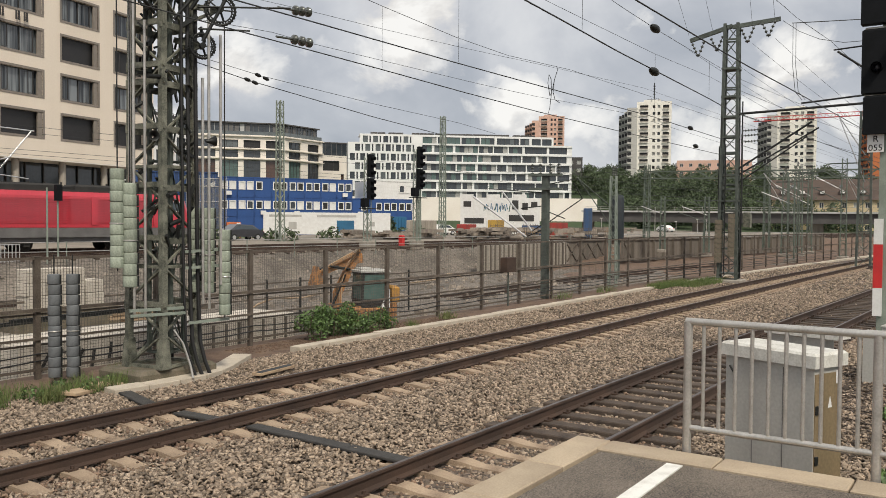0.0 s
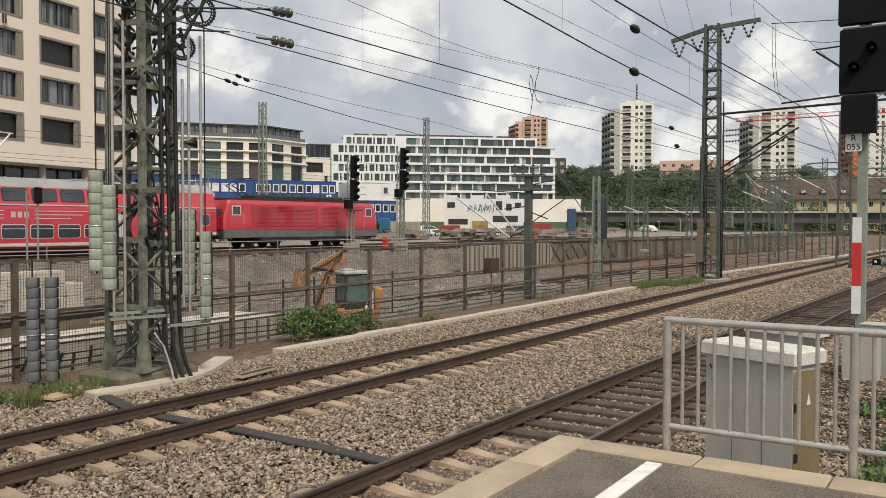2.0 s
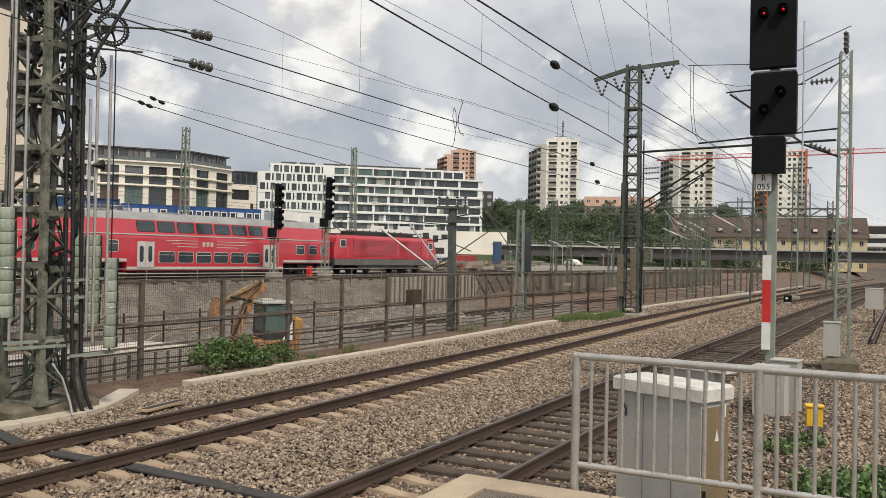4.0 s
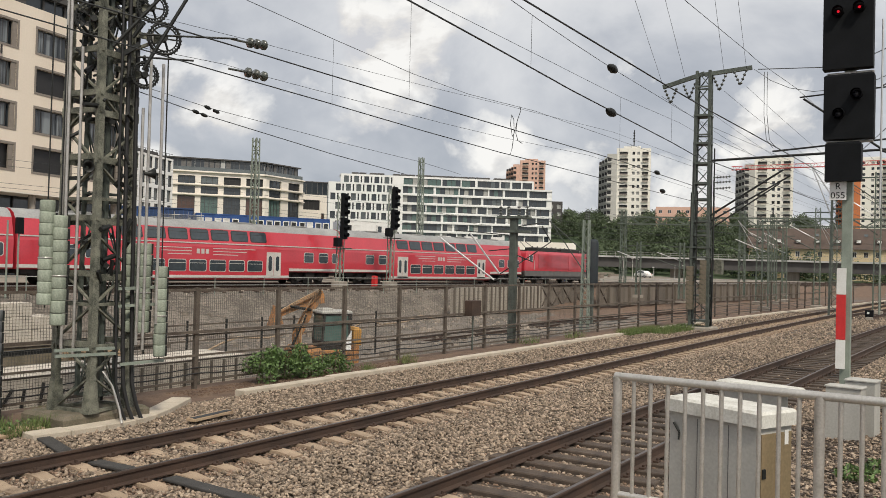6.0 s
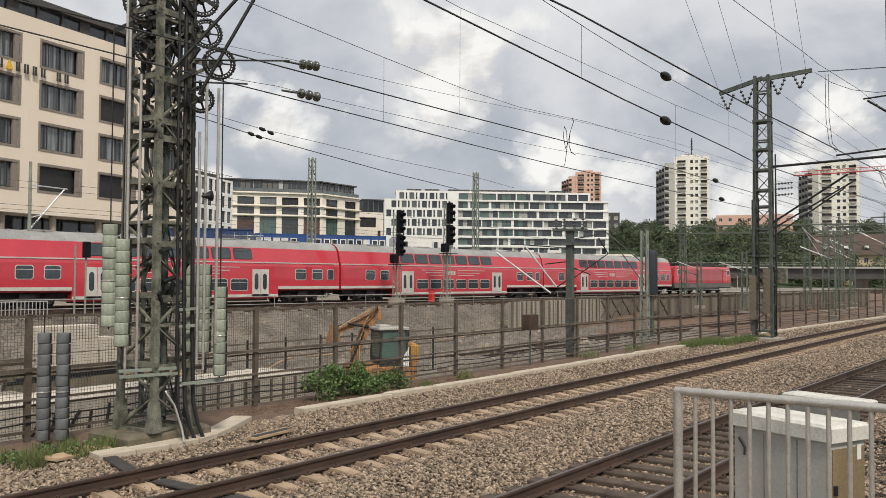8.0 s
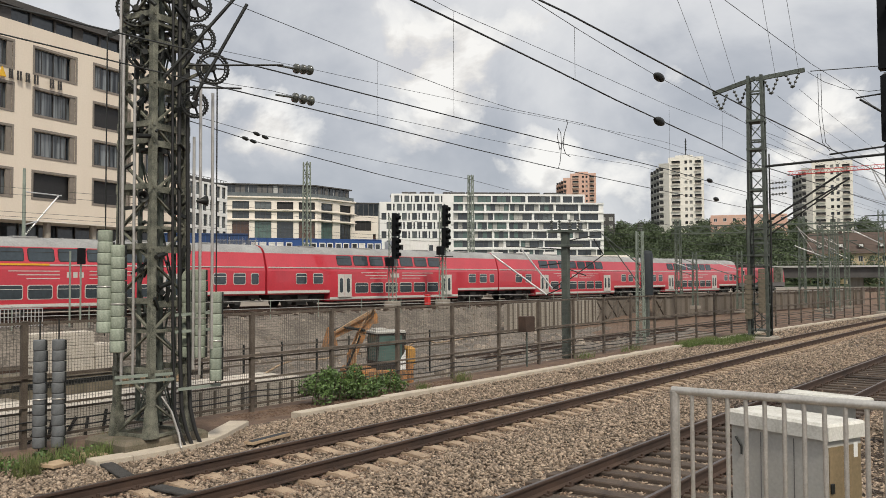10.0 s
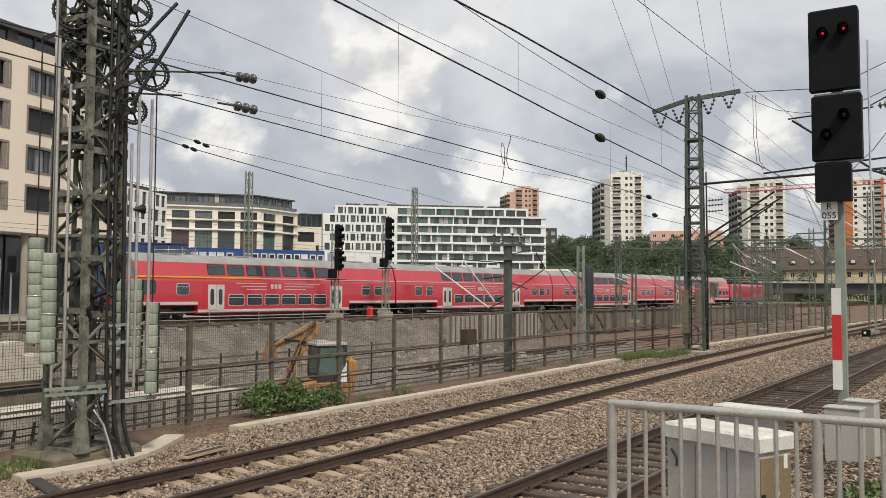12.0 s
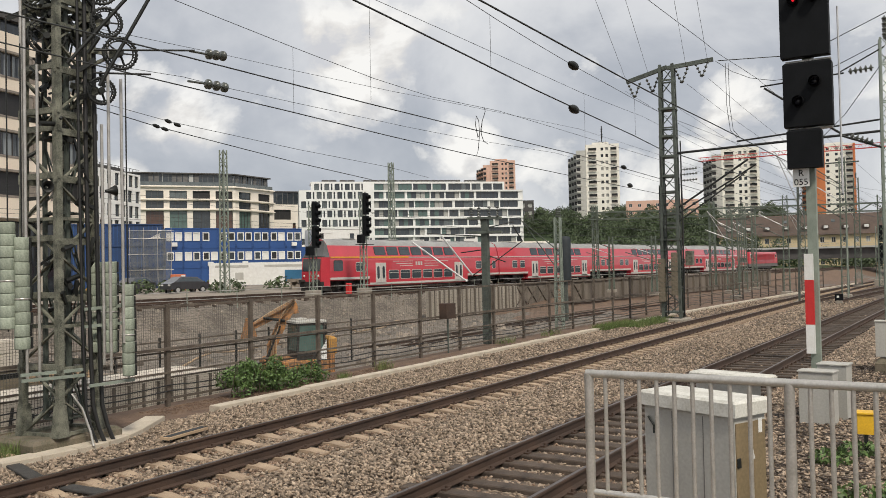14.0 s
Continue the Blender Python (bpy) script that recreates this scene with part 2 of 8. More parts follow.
M_GLASS = glass_mat("office_glass", (0.045, 0.055, 0.065))
M_GLASS2 = glass_mat("office_glass_light", (0.13, 0.15, 0.155), 0.15)
M_CURTAIN = glass_mat("curtained_glass", (0.42, 0.42, 0.39), 0.3)
M_GLASSG = glass_mat("green_glass", (0.10, 0.16, 0.145), 0.1)
# near-black: window blinds, and the painted shade in the towers' loggias
M_BLINDSHADE = mat("dark_blind_loggia_shade", (0.022, 0.021, 0.021), (0.012, 0.012, 0.013), 0.5, scale=0.6, fine=6)
M_BROWNG = glass_mat("bronze_glass", (0.11, 0.06, 0.045), 0.2)
M_BALC = mat("grey_balcony_front", (0.30, 0.27, 0.23), (0.20, 0.18, 0.155), 0.8, scale=0.4, fine=3, per=0.3)
M_GLASSC = glass_mat("curtain_glass", (0.16, 0.175, 0.18), 0.12)
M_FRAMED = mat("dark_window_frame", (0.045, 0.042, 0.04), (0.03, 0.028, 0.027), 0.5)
M_FRAMET = mat("taupe_reveal", (0.25, 0.215, 0.18), (0.19, 0.165, 0.14), 0.6)
def curtain_folds(m):
    """Pale upright curtain folds with dark gaps."""
    n, l = m.node_tree.nodes, m.node_tree.links
    p = n["Principled BSDF"]
    tc, mp, nz = n.new("ShaderNodeTexCoord"), n.new("ShaderNodeMapping"), n.new("ShaderNodeTexNoise")
    info, add = n.new("ShaderNodeObjectInfo"), n.new("ShaderNodeVectorMath")
    mp.inputs["Scale"].default_value = (1.4, 0.1, 0.04)
    nz.inputs["Scale"].default_value, nz.inputs["Detail"].default_value = 1.6, 4
    add.operation = "ADD"
    l.new(tc.outputs["Object"], mp.inputs[0]); l.new(mp.outputs[0], add.inputs[0])
    sc = n.new("ShaderNodeVectorMath"); sc.operation = "SCALE"; sc.inputs["Scale"].default_value = 37.0
    l.new(info.outputs["Random"], sc.inputs[0]); l.new(sc.outputs[0], add.inputs[1])
    l.new(add.outputs[0], nz.inputs["Vector"])
    r = n.new("ShaderNodeValToRGB")
    e = r.color_ramp.elements
    e[0].position, e[0].color = 0.44, (0.025, 0.03, 0.036, 1)
    e[1].position, e[1].color = 0.60, (0.20, 0.22, 0.23, 1)
    l.new(nz.outputs["Fac"], r.inputs[0]); l.new(r.outputs[0], p.inputs["Base Color"])


curtain_folds(M_GLASSC)
M_BEIGE = mat("beige_stone_cladding", (0.78, 0.69, 0.575), (0.70, 0.61, 0.50), 0.75, scale=0.4, fine=7, bump=0.05, streak=True)
M_BEIGE2 = mat("pale_cream_stone", (0.81, 0.75, 0.67), (0.71, 0.65, 0.57), 0.8, scale=0.3, fine=5)
M_BWHITE = mat("white_cladding", (0.80, 0.80, 0.78), (0.70, 0.70, 0.68), 0.6, scale=0.2, fine=3)
M_WALL = mat("stained_wall", (0.20, 0.17, 0.138), (0.095, 0.08, 0.065), 0.9, scale=0.8, fine=20, bump=0.3, streak=True)
M_BLUED = mat("dark_blue_sheet", (0.016, 0.060, 0.19), (0.02, 0.04, 0.09), 0.6, scale=0.4, fine=5, streak=True)
M_TOWER = mat("tower_cream", (0.86, 0.83, 0.75), (0.78, 0.75, 0.67), 0.85, scale=0.15, fine=2, streak=True)
M_TOWERG = mat("tower_grey", (0.52, 0.51, 0.47), (0.42, 0.41, 0.38), 0.85, scale=0.15, fine=2, streak=True)
M_PINK = mat("tower_pink", (0.68, 0.44, 0.35), (0.58, 0.37, 0.29), 0.85, scale=0.15, fine=2)
M_ORANGE = mat("tower_orange", (0.62, 0.21, 0.08), (0.52, 0.17, 0.065), 0.85, scale=0.15, fine=2)
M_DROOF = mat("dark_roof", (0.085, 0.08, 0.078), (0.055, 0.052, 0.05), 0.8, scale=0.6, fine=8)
M_BRROOF = mat("brown_tile_roof", (0.115, 0.082, 0.066), (0.075, 0.056, 0.047), 0.9, scale=0.5, fine=6, bump=0.4, bscale=5)
M_YELLOWR = mat("yellow_render", (0.66, 0.54, 0.33), (0.56, 0.45, 0.27), 0.85, scale=0.3, fine=4)
M_BLUE = mat("container_blue", (0.025, 0.085, 0.27), (0.018, 0.06, 0.20), 0.5, scale=0.6, fine=8, streak=True)
M_BLUE2 = mat("container_teal_blue", (0.03, 0.14, 0.26), (0.02, 0.10, 0.20), 0.5, scale=0.6, fine=8)
M_CRATE = mat("stacked_timber", (0.42, 0.31, 0.20), (0.28, 0.20, 0.13), 0.9, scale=3, fine=30, per=0.25)
M_DIGY = mat("digger_yellow", (0.52, 0.27, 0.05), (0.30, 0.16, 0.05), 0.7, scale=4, fine=30, bump=0.2)
M_EXORANGE = mat("digger_orange", (0.46, 0.21, 0.07), (0.16, 0.10, 0.06), 0.75, scale=5, fine=30, bump=0.4, spread=(0.42, 0.58))
M_PALEC = mat("pale_concrete", (0.64, 0.58, 0.50), (0.40, 0.36, 0.30), 0.9, scale=1.5, fine=25, bump=0.25, streak=True)
M_LEAF = mat("leaf_green", (0.125, 0.20, 0.058), (0.055, 0.10, 0.03), 0.55, scale=3, fine=20, per=0.6, island=True)
M_LEAFD = mat("wood_leaf", (0.088, 0.12, 0.055), (0.042, 0.062, 0.028), 0.7, scale=0.12, fine=1.2, per=0.55, island=True)
M_GRASS = mat("grass_blade", (0.085, 0.15, 0.035), (0.14, 0.15, 0.055), 0.8, scale=1, fine=9, per=0.4, island=True)
M_BARK = mat("bark", (0.10, 0.075, 0.055), (0.06, 0.045, 0.035), 0.9, scale=4, fine=30, bump=0.5)
M_CAR = mat("car_dark", (0.075, 0.075, 0.085), (0.06, 0.06, 0.068), 0.3, 0.3, coat=0.7)
M_CRANE = mat("crane_red", (0.60, 0.06, 0.05), (0.5, 0.05, 0.05), 0.5)
M_LAMPRED = glow_mat("signal_red_light", (0.8, 0.015, 0.03), 0.8)
M_LAMPOFF = mat("lens_off", (0.03, 0.03, 0.035), (0.02, 0.02, 0.025), 0.15)
M_SILVER = mat("bare_aluminium", (0.68, 0.68, 0.68), (0.55, 0.55, 0.55), 0.4, 0.6)
M_RUBBLE = mat("rubble", (0.33, 0.285, 0.235), (0.17, 0.14, 0.115), 0.95, scale=2, fine=20, per=0.35, island=True)
M_TENT = mat("white_sheet_wall", (0.78, 0.75, 0.68), (0.68, 0.64, 0.56), 0.8, scale=0.2, fine=4)
M_BRIDGE = mat("bridge_grey", (0.48, 0.48, 0.46), (0.36, 0.36, 0.345), 0.7, scale=0.4, fine=5, streak=True)


# ---- mesh building ----
class G:
    """Collects boxes, tubes and sweeps into one mesh."""

    def __init__(self):
        self.v, self.f, self.mi, self.sm = [], [], [], []

    def add(self, verts, faces, mi=0, smooth=False):
        k = len(self.v)
        self.v.extend(tuple(p) for p in verts)
        for f in faces:
            self.f.append(tuple(i + k for i in f)); self.mi.append(mi); self.sm.append(smooth)
        return self

    def box(self, c, s, rz=0.0, mi=0, taper=1.0):
        ca, sa = math.cos(radians(rz)), math.sin(radians(rz))
        vs = []
        for z, k in ((-0.5, 1.0), (0.5, taper)):
            for x, y in ((-0.5, -0.5), (0.5, -0.5), (0.5, 0.5), (-0.5, 0.5)):
                X, Y = x * s[0] * k, y * s[1] * k
                vs.append((c[0] + X * ca - Y * sa, c[1] + X * sa + Y * ca, c[2] + z * s[2]))
        return self.add(vs, [(3, 2, 1, 0), (4, 5, 6, 7), (0, 1, 5, 4), (1, 2, 6, 5), (2, 3, 7, 6), (3, 0, 4, 7)], mi)

    def bbox(self, c, s, b=0.01, mi=0):
        """A box whose upper edges are chamfered."""
        x, y, z = (v / 2 for v in s)
        rings = [(x, y, -z), (x, y, z - b), (x - b, y - b, z)]
        vs = []
        for X, Y, Z in rings:
            vs += [(c[0] - X, c[1] - Y, c[2] + Z), (c[0] + X, c[1] - Y, c[2] + Z), (c[0] + X, c[1] + Y, c[2] + Z), (c[0] - X, c[1] + Y, c[2] + Z)]
        fs = [(3, 2, 1, 0), (8, 9, 10, 11)]
        for r in range(2):
            for i in range(4):
                j = (i + 1) % 4
                fs.append((4 * r + i, 4 * r + j, 4 * r + 4 + j, 4 * r + 4 + i))
        return self.add(vs, fs, mi)

    def beam(self, p, q, w, h=None, mi=0):
        p, q = Vector(p), Vector(q)
        d = (q - p).normalized()
        up = Vector((0, 0, 1)) if abs(d.z) < 0.95 else Vector((1, 0, 0))
        s = d.cross(up).normalized() * (w / 2)
        u = s.cross(d).normalized() * ((h or w) / 2)
        vs = [a + b for a in (p, q) for b in (-s - u, s - u, s + u, -s + u)]
        return self.add(vs, [(3, 2, 1, 0), (4, 5, 6, 7), (0, 1, 5, 4), (1, 2, 6, 5), (2, 3, 7, 6), (3, 0, 4, 7)], mi)

    def tube(self, p, q, r, n=10, r2=None, mi=0, caps=True):
        p, q = Vector(p), Vector(q)
        r2 = r if r2 is None else r2
        d = (q - p).normalized()
        up = Vector((0, 0, 1)) if abs(d.z) < 0.95 else Vector((1, 0, 0))
        s = d.cross(up).normalized()
        u = s.cross(d).normalized()
        vs = []
        for c, rr in ((p, r), (q, r2)):
            for i in range(n):
                a = 2 * math.pi * i / n
                vs.append(c + (s * math.cos(a) + u * math.sin(a)) * rr)
        self.add(vs, [(i, (i + 1) % n, n + (i + 1) % n, n + i) for i in range(n)], mi, True)
        if caps:
            self.add(vs[:n], [tuple(range(n - 1, -1, -1))], mi)
            self.add(vs[n:], [tuple(range(n))], mi)
        return self

    def path(self, pts, r, n=6, mi=0):
        """A tube along a line of points."""
        pts = [Vector(p) for p in pts]
        vs = []
        for i, p in enumerate(pts):
            d = (pts[min(i + 1, len(pts) - 1)] - pts[max(i - 1, 0)]).normalized()
            up = Vector((0, 0, 1)) if abs(d.z) < 0.9 else Vector((1, 0, 0))
            s = d.cross(up).normalized()
            u = s.cross(d).normalized()
            vs += [p + (s * math.cos(2 * math.pi * k / n) + u * math.sin(2 * math.pi * k / n)) * r for k in range(n)]
        fs = [(i * n + k, i * n + (k + 1) % n, (i + 1) * n + (k + 1) % n, (i + 1) * n + k) for i in range(len(pts) - 1) for k in range(n)]
        return self.add(vs, fs, mi, True)

    def sweep(self, prof, pts, mi=0, smooth=False, close=True, caps=True):
        """prof: (sideways, up) points; pts: the line, swept level."""
        pts = [Vector(p) for p in pts]
        m, vs = len(prof), []
        for i, p in enumerate(pts):
            d = (pts[min(i + 1, len(pts) - 1)] - pts[max(i - 1, 0)])
            s = Vector((-d.y, d.x, 0)).normalized()
            vs += [p + s * a + Vector((0, 0, b)) for a, b in prof]
        last = m if close else m - 1
        fs = [(i * m + (k + 1) % m, i * m + k, (i + 1) * m + k, (i + 1) * m + (k + 1) % m) for i in range(len(pts) - 1) for k in range(last)]
        self.add(vs, fs, mi, smooth)
        if caps and close:
            self.add(vs[:m], [tuple(range(m))], mi)
            self.add(vs[-m:], [tuple(range(m - 1, -1, -1))], mi)
        return self

    def lathe(self, c, prof, n=16, mi=0, axis=(0, 0, 1)):
        """prof: (radius, along) points round an axis through c."""
        w = Vector(axis).normalized()
        up = Vector((0, 0, 1)) if abs(w.z) < 0.9 else Vector((1, 0, 0))
        s = w.cross(up).normalized()
        u = s.cross(w).normalized()
        c = Vector(c)
        vs = [c + w * b + (s * math.cos(2 * math.pi * k / n) + u * math.sin(2 * math.pi * k / n)) * a for a, b in prof for k in range(n)]
        fs = [(i * n + k, i * n + (k + 1) % n, (i + 1) * n + (k + 1) % n, (i + 1) * n + k) for i in range(len(prof) - 1) for k in range(n)]
        return self.add(vs, fs, mi, True)

    def grid_frame(self, w, h, f, mull=0, depth=0.08, y=0.0, mi=0):
        """A rectangular frame with upright bars, in one piece; x centred, z from 0 to h."""
        xs = [-w / 2, -w / 2 + f]
        for i in range(mull):
            c = -w / 2 + w * (i + 1) / (mull + 1)
            xs += [c - f / 2, c + f / 2]
        xs += [w / 2 - f, w / 2]
        zs = [0, f, h - f, h]
        n = len(xs)
        vs = [(x, yy, z) for yy in (y, y + depth) for z in zs for x in xs]
        fs = []
        solid_ = lambda i, j: not (j == 1 and i % 2 == 1)
        for j in range(3):
            for i in range(n - 1):
                a, b = j * n + i, (j + 1) * n + i
                if solid_(i, j):
                    fs.append((a, a + 1, b + 1, b))
                else:
                    o = 4 * n
                    fs += [(a, a + o, a + 1 + o, a + 1), (b, b + 1, b + 1 + o, b + o), (a, b, b + o, a + o), (a + 1, a + 1 + o, b + 1 + o, b + 1)]
        return self.add(vs, fs, mi)

    def mesh(self, name, mats):
        me = bpy.data.meshes.new(name)
        me.from_pydata(self.v, [], self.f)
        for m in mats:
            me.materials.append(m)
        me.polygons.foreach_set("material_index", self.mi)
        me.polygons.foreach_set("use_smooth", self.sm)
        me.update()
        return me


def part(name, g, material, parent=None, label="", at=None):
    mats = material if isinstance(material, (list, tuple)) else [material]
    me = g if isinstance(g, bpy.types.Mesh) else g.mesh(name, mats)
    ob = new(name, me)
    if parent is not None:
        ob.parent = parent
    if at is not None:
        ob.matrix_local = at
    return tagged(ob, label) if label else ob


def thing(name, label, category, m=None, group="", kind=""):
    ob = new(name)
    ob.empty_display_size = 0.3
    if m is not None:
        ob.matrix_world = m
    return tagged(ob, label, category, group, kind)


def solid(name, g, material, label, category, group="", kind="", at=None):
    return tagged(part(name, g, material, None, "", at), label, category, group, kind)


# ---- the lines of the place ----
def soft_from(x, x0, w=6.0):
    d = x - x0
    return (d + math.sqrt(d * d + w * w)) / 2


def y_track1(x):
    return 9.92 - 0.00027 * soft_from(x, 15) ** 2


def y_track2(x):
    u = soft_from(x, 10)
    return 5.12 - 0.027 * u - 0.00013 * u * u


def y_kerb(x):
    return 13.45 - 0.0012 * soft_from(x, 36, 8) ** 2 if x < 62 else 13.45 - 0.0012 * 26.6 ** 2 - 0.065 * (x - 62)


def y_fence(x):
    return y_kerb(x) + 1.55


def y_train(x):
    return 51.4 - 0.08 * x - 0.0002 * x * x


Z_TRAIN = 0.80


# ---- ground ----
def smooth(a, b, x):
    t = min(1.0, max(0.0, (x - a) / (b - a)))
    return t * t * (3 - 2 * t)


def ground_z(x, y):
    yf = y_fence(x) if x < 130 else y_fence(130) - 0.08 * (x - 130)
    yt = y_train(x) if -150 < x < 330 else (y_train(-150) if x < 0 else y_train(330))
    z = -0.235
    if y > yf + 0.4:
        pit = -1.55 + 0.12 * math.sin(x * 0.9) + 0.1 * math.sin(y * 1.3 + x * 0.35)
        wide = smooth(9, 16, yt - yf)
        z = -0.235 + (pit + 0.235) * smooth(yf + 0.4, yf + 2.2, y) * wide
        top = 0.55
        z = z + (top - z) * smooth(yt - 9.5, yt - 5.2, y)
        if y > yt + 6:
            z = 0.55 + 0.25 * smooth(yt + 6, yt + 9, y) + 0.06 * math.sin(x * 0.7) * math.sin(y * 0.55)
            r = math.hypot(x, y)
            z += smooth(240, 330, r) * 6 * smooth(30, 90, y)
            z += smooth(240, 440, r) * 17 * smooth(-20, 60, y)
    return z


def make_ground():
    def axis(fine0, fine1, step, far0, far1):
        a = list(np.arange(fine0, fine1, step))
        d, p = step, fine1
        while p < far1:
            a.append(p); d *= 1.12; p += d
        a.append(far1)
        d, p = step, fine0 - step
        while p > far0:
            a.insert(0, p); d *= 1.25; p -= d
        a.insert(0, far0)
        return a
    X, Y = axis(-4, 100, 1.0, -1500, 4000), axis(-2, 64, 0.6, -1500, 4000)
    g = G()
    g.v = [(x, y, ground_z(x, y)) for y in Y for x in X]
    nx = len(X)
    for j in range(len(Y) - 1):
        for i in range(nx - 1):
            x, y = (X[i] + X[i + 1]) / 2, (Y[j] + Y[j + 1]) / 2
            xc = min(max(x, -150), 320)
            yf, yt = y_fence(min(x, 130)), y_train(xc)
            r = math.hypot(x, y)
            if y < yf - 1.2:
                k = 0
            elif y < yf + 0.6:
                k = 1
            elif y < yt - 5.5:
                k = 1 if x > 66 + 5 * math.sin(y * 0.8) and y > yf + 6 + 2.5 * math.sin(x * 0.22) else 2
            elif y < yt + 6:
                k = 0
            elif r < 238:
                k = 3
            else:
                k = 4
            g.f.append((j * nx + i, j * nx + i + 1, (j + 1) * nx + i + 1, (j + 1) * nx + i)); g.mi.append(k); g.sm.append(True)
    solid("ground", g, [M_BALLAST, M_BROWN, M_DIRT, M_YARD, M_GREEN], "gravel and bare earth of a rail yard under construction", "ground", kind="structure")


make_ground()


# ---- tracks ----
RAILP = [(-0.075, -0.172), (0.075, -0.172), (0.075, -0.158), (0.012, -0.140), (0.012, -0.045), (0.036, -0.034), (0.036, -0.006), (0.026, 0.0), (-0.026, 0.0), (-0.036, -0.006), (-0.036, -0.034), (-0.012, -0.045), (-0.012, -0.140), (-0.075, -0.158)]


def sleeper_mesh(kind):
    g = G()
    if kind == "concrete":
        # waisted body: high, wide ends under the rails and a lower middle
        prof = [(-1.30, 0.13, -0.20), (-1.02, 0.14, -0.165), (-0.50, 0.135, -0.165), (-0.28, 0.115, -0.195), (0.28, 0.115, -0.195), (0.50, 0.135, -0.165), (1.02, 0.14, -0.165), (1.30, 0.13, -0.20)]
        vs, fs = [], []
        for y, w, z in prof:
            vs += [(-w, y, -0.36), (-w * 0.8, y, z), (w * 0.8, y, z), (w, y, -0.36)]
        for i in range(len(prof) - 1):
            for k in range(3):
                fs.append((4 * i + k, 4 * i + k + 1, 4 * i + 5 + k, 4 * i + 4 + k))
        fs += [(3, 2, 1, 0), (28, 29, 30, 31)]
        g.add(vs, fs)
    else:
        g.bbox((0, 0, -0.243), (0.25, 2.6, 0.15), 0.015)
    for y in (-0.7535, 0.7535):
        for s in (-1, 1):
            g.box((0, y + s * 0.115, -0.155), (0.13, 0.075, 0.03), mi=1)
            g.tube((0, y + s * 0.125, -0.15), (0, y + s * 0.125, -0.105), 0.022, 6, mi=1)
    return g.mesh("sleeper", [M_SLEEPER if kind == "concrete" else M_WOODSL, M_RUST])


def make_track(label, fy, x0, x1, kinds, z=0.0, step=0.6):
    tr = thing("railway_track", label, "railway track", kind="structure")
    xs = list(np.arange(x0, x1, 1.5)) + [x1]
    for s in (-0.7535, 0.7535):
        pts = [(x, fy(x) + s, z) for x in xs]
        g = G().sweep(RAILP, pts)
        g.sweep([(-0.024, -0.004), (0.024, -0.004), (0.024, 0.0015), (-0.024, 0.0015)], pts, mi=1)
        part("rail", g, [M_RUST, M_RAILTOP], tr, "rusty steel rail with a worn bright head")
    me = {k: sleeper_mesh(k) for k in set(kinds.values())}
    x, n = x0 + 0.25, 0
    rnd = random.Random(5)
    while x < x1 and n < 300:
        kind = [k for lim, k in sorted(kinds.items()) if x < lim][0]
        d = (fy(x + 0.5) - fy(x - 0.5))
        part("sleeper", me[kind], None, tr, "", pose(x, fy(x), z + rnd.uniform(-0.012, 0.004), 0, 0, math.degrees(math.atan(d)) + rnd.uniform(-0.5, 0.5)))
        x += step
        n += 1
    return tr


make_track("straight track on pale brownish concrete sleepers in gravel", y_track1, -6, 170, {1e9: "concrete"})
make_track("track on concrete and then dark tarred timber sleepers", y_track2, -6, 170, {9.6: "concrete", 1e9: "wood"})
make_track("raised running track behind the site fence", y_train, -120, 300, {1e9: "wood"}, Z_TRAIN, 1.4)
make_track("empty track in front of the raised running track", lambda x: y_train(x) - 4.4, -60, 220, {1e9: "wood"}, Z_TRAIN - 0.08, 1.4)
make_track("second empty track behind the raised running track", lambda x: y_train(x) + 4.4, -60, 220, {1e9: "wood"}, Z_TRAIN - 0.02, 1.4)


make_track("rusty siding that joins the curve far along the line", lambda x: y_track1(x) - 2.1 - 0.045 * (x - 62), 62, 150, {1e9: "wood"}, -0.01)
make_track("worn side track beside the far curve", lambda x: y_track2(x) - 4.4 + 0.02 * (x - 40), 34, 160, {1e9: "wood"}, -0.01)


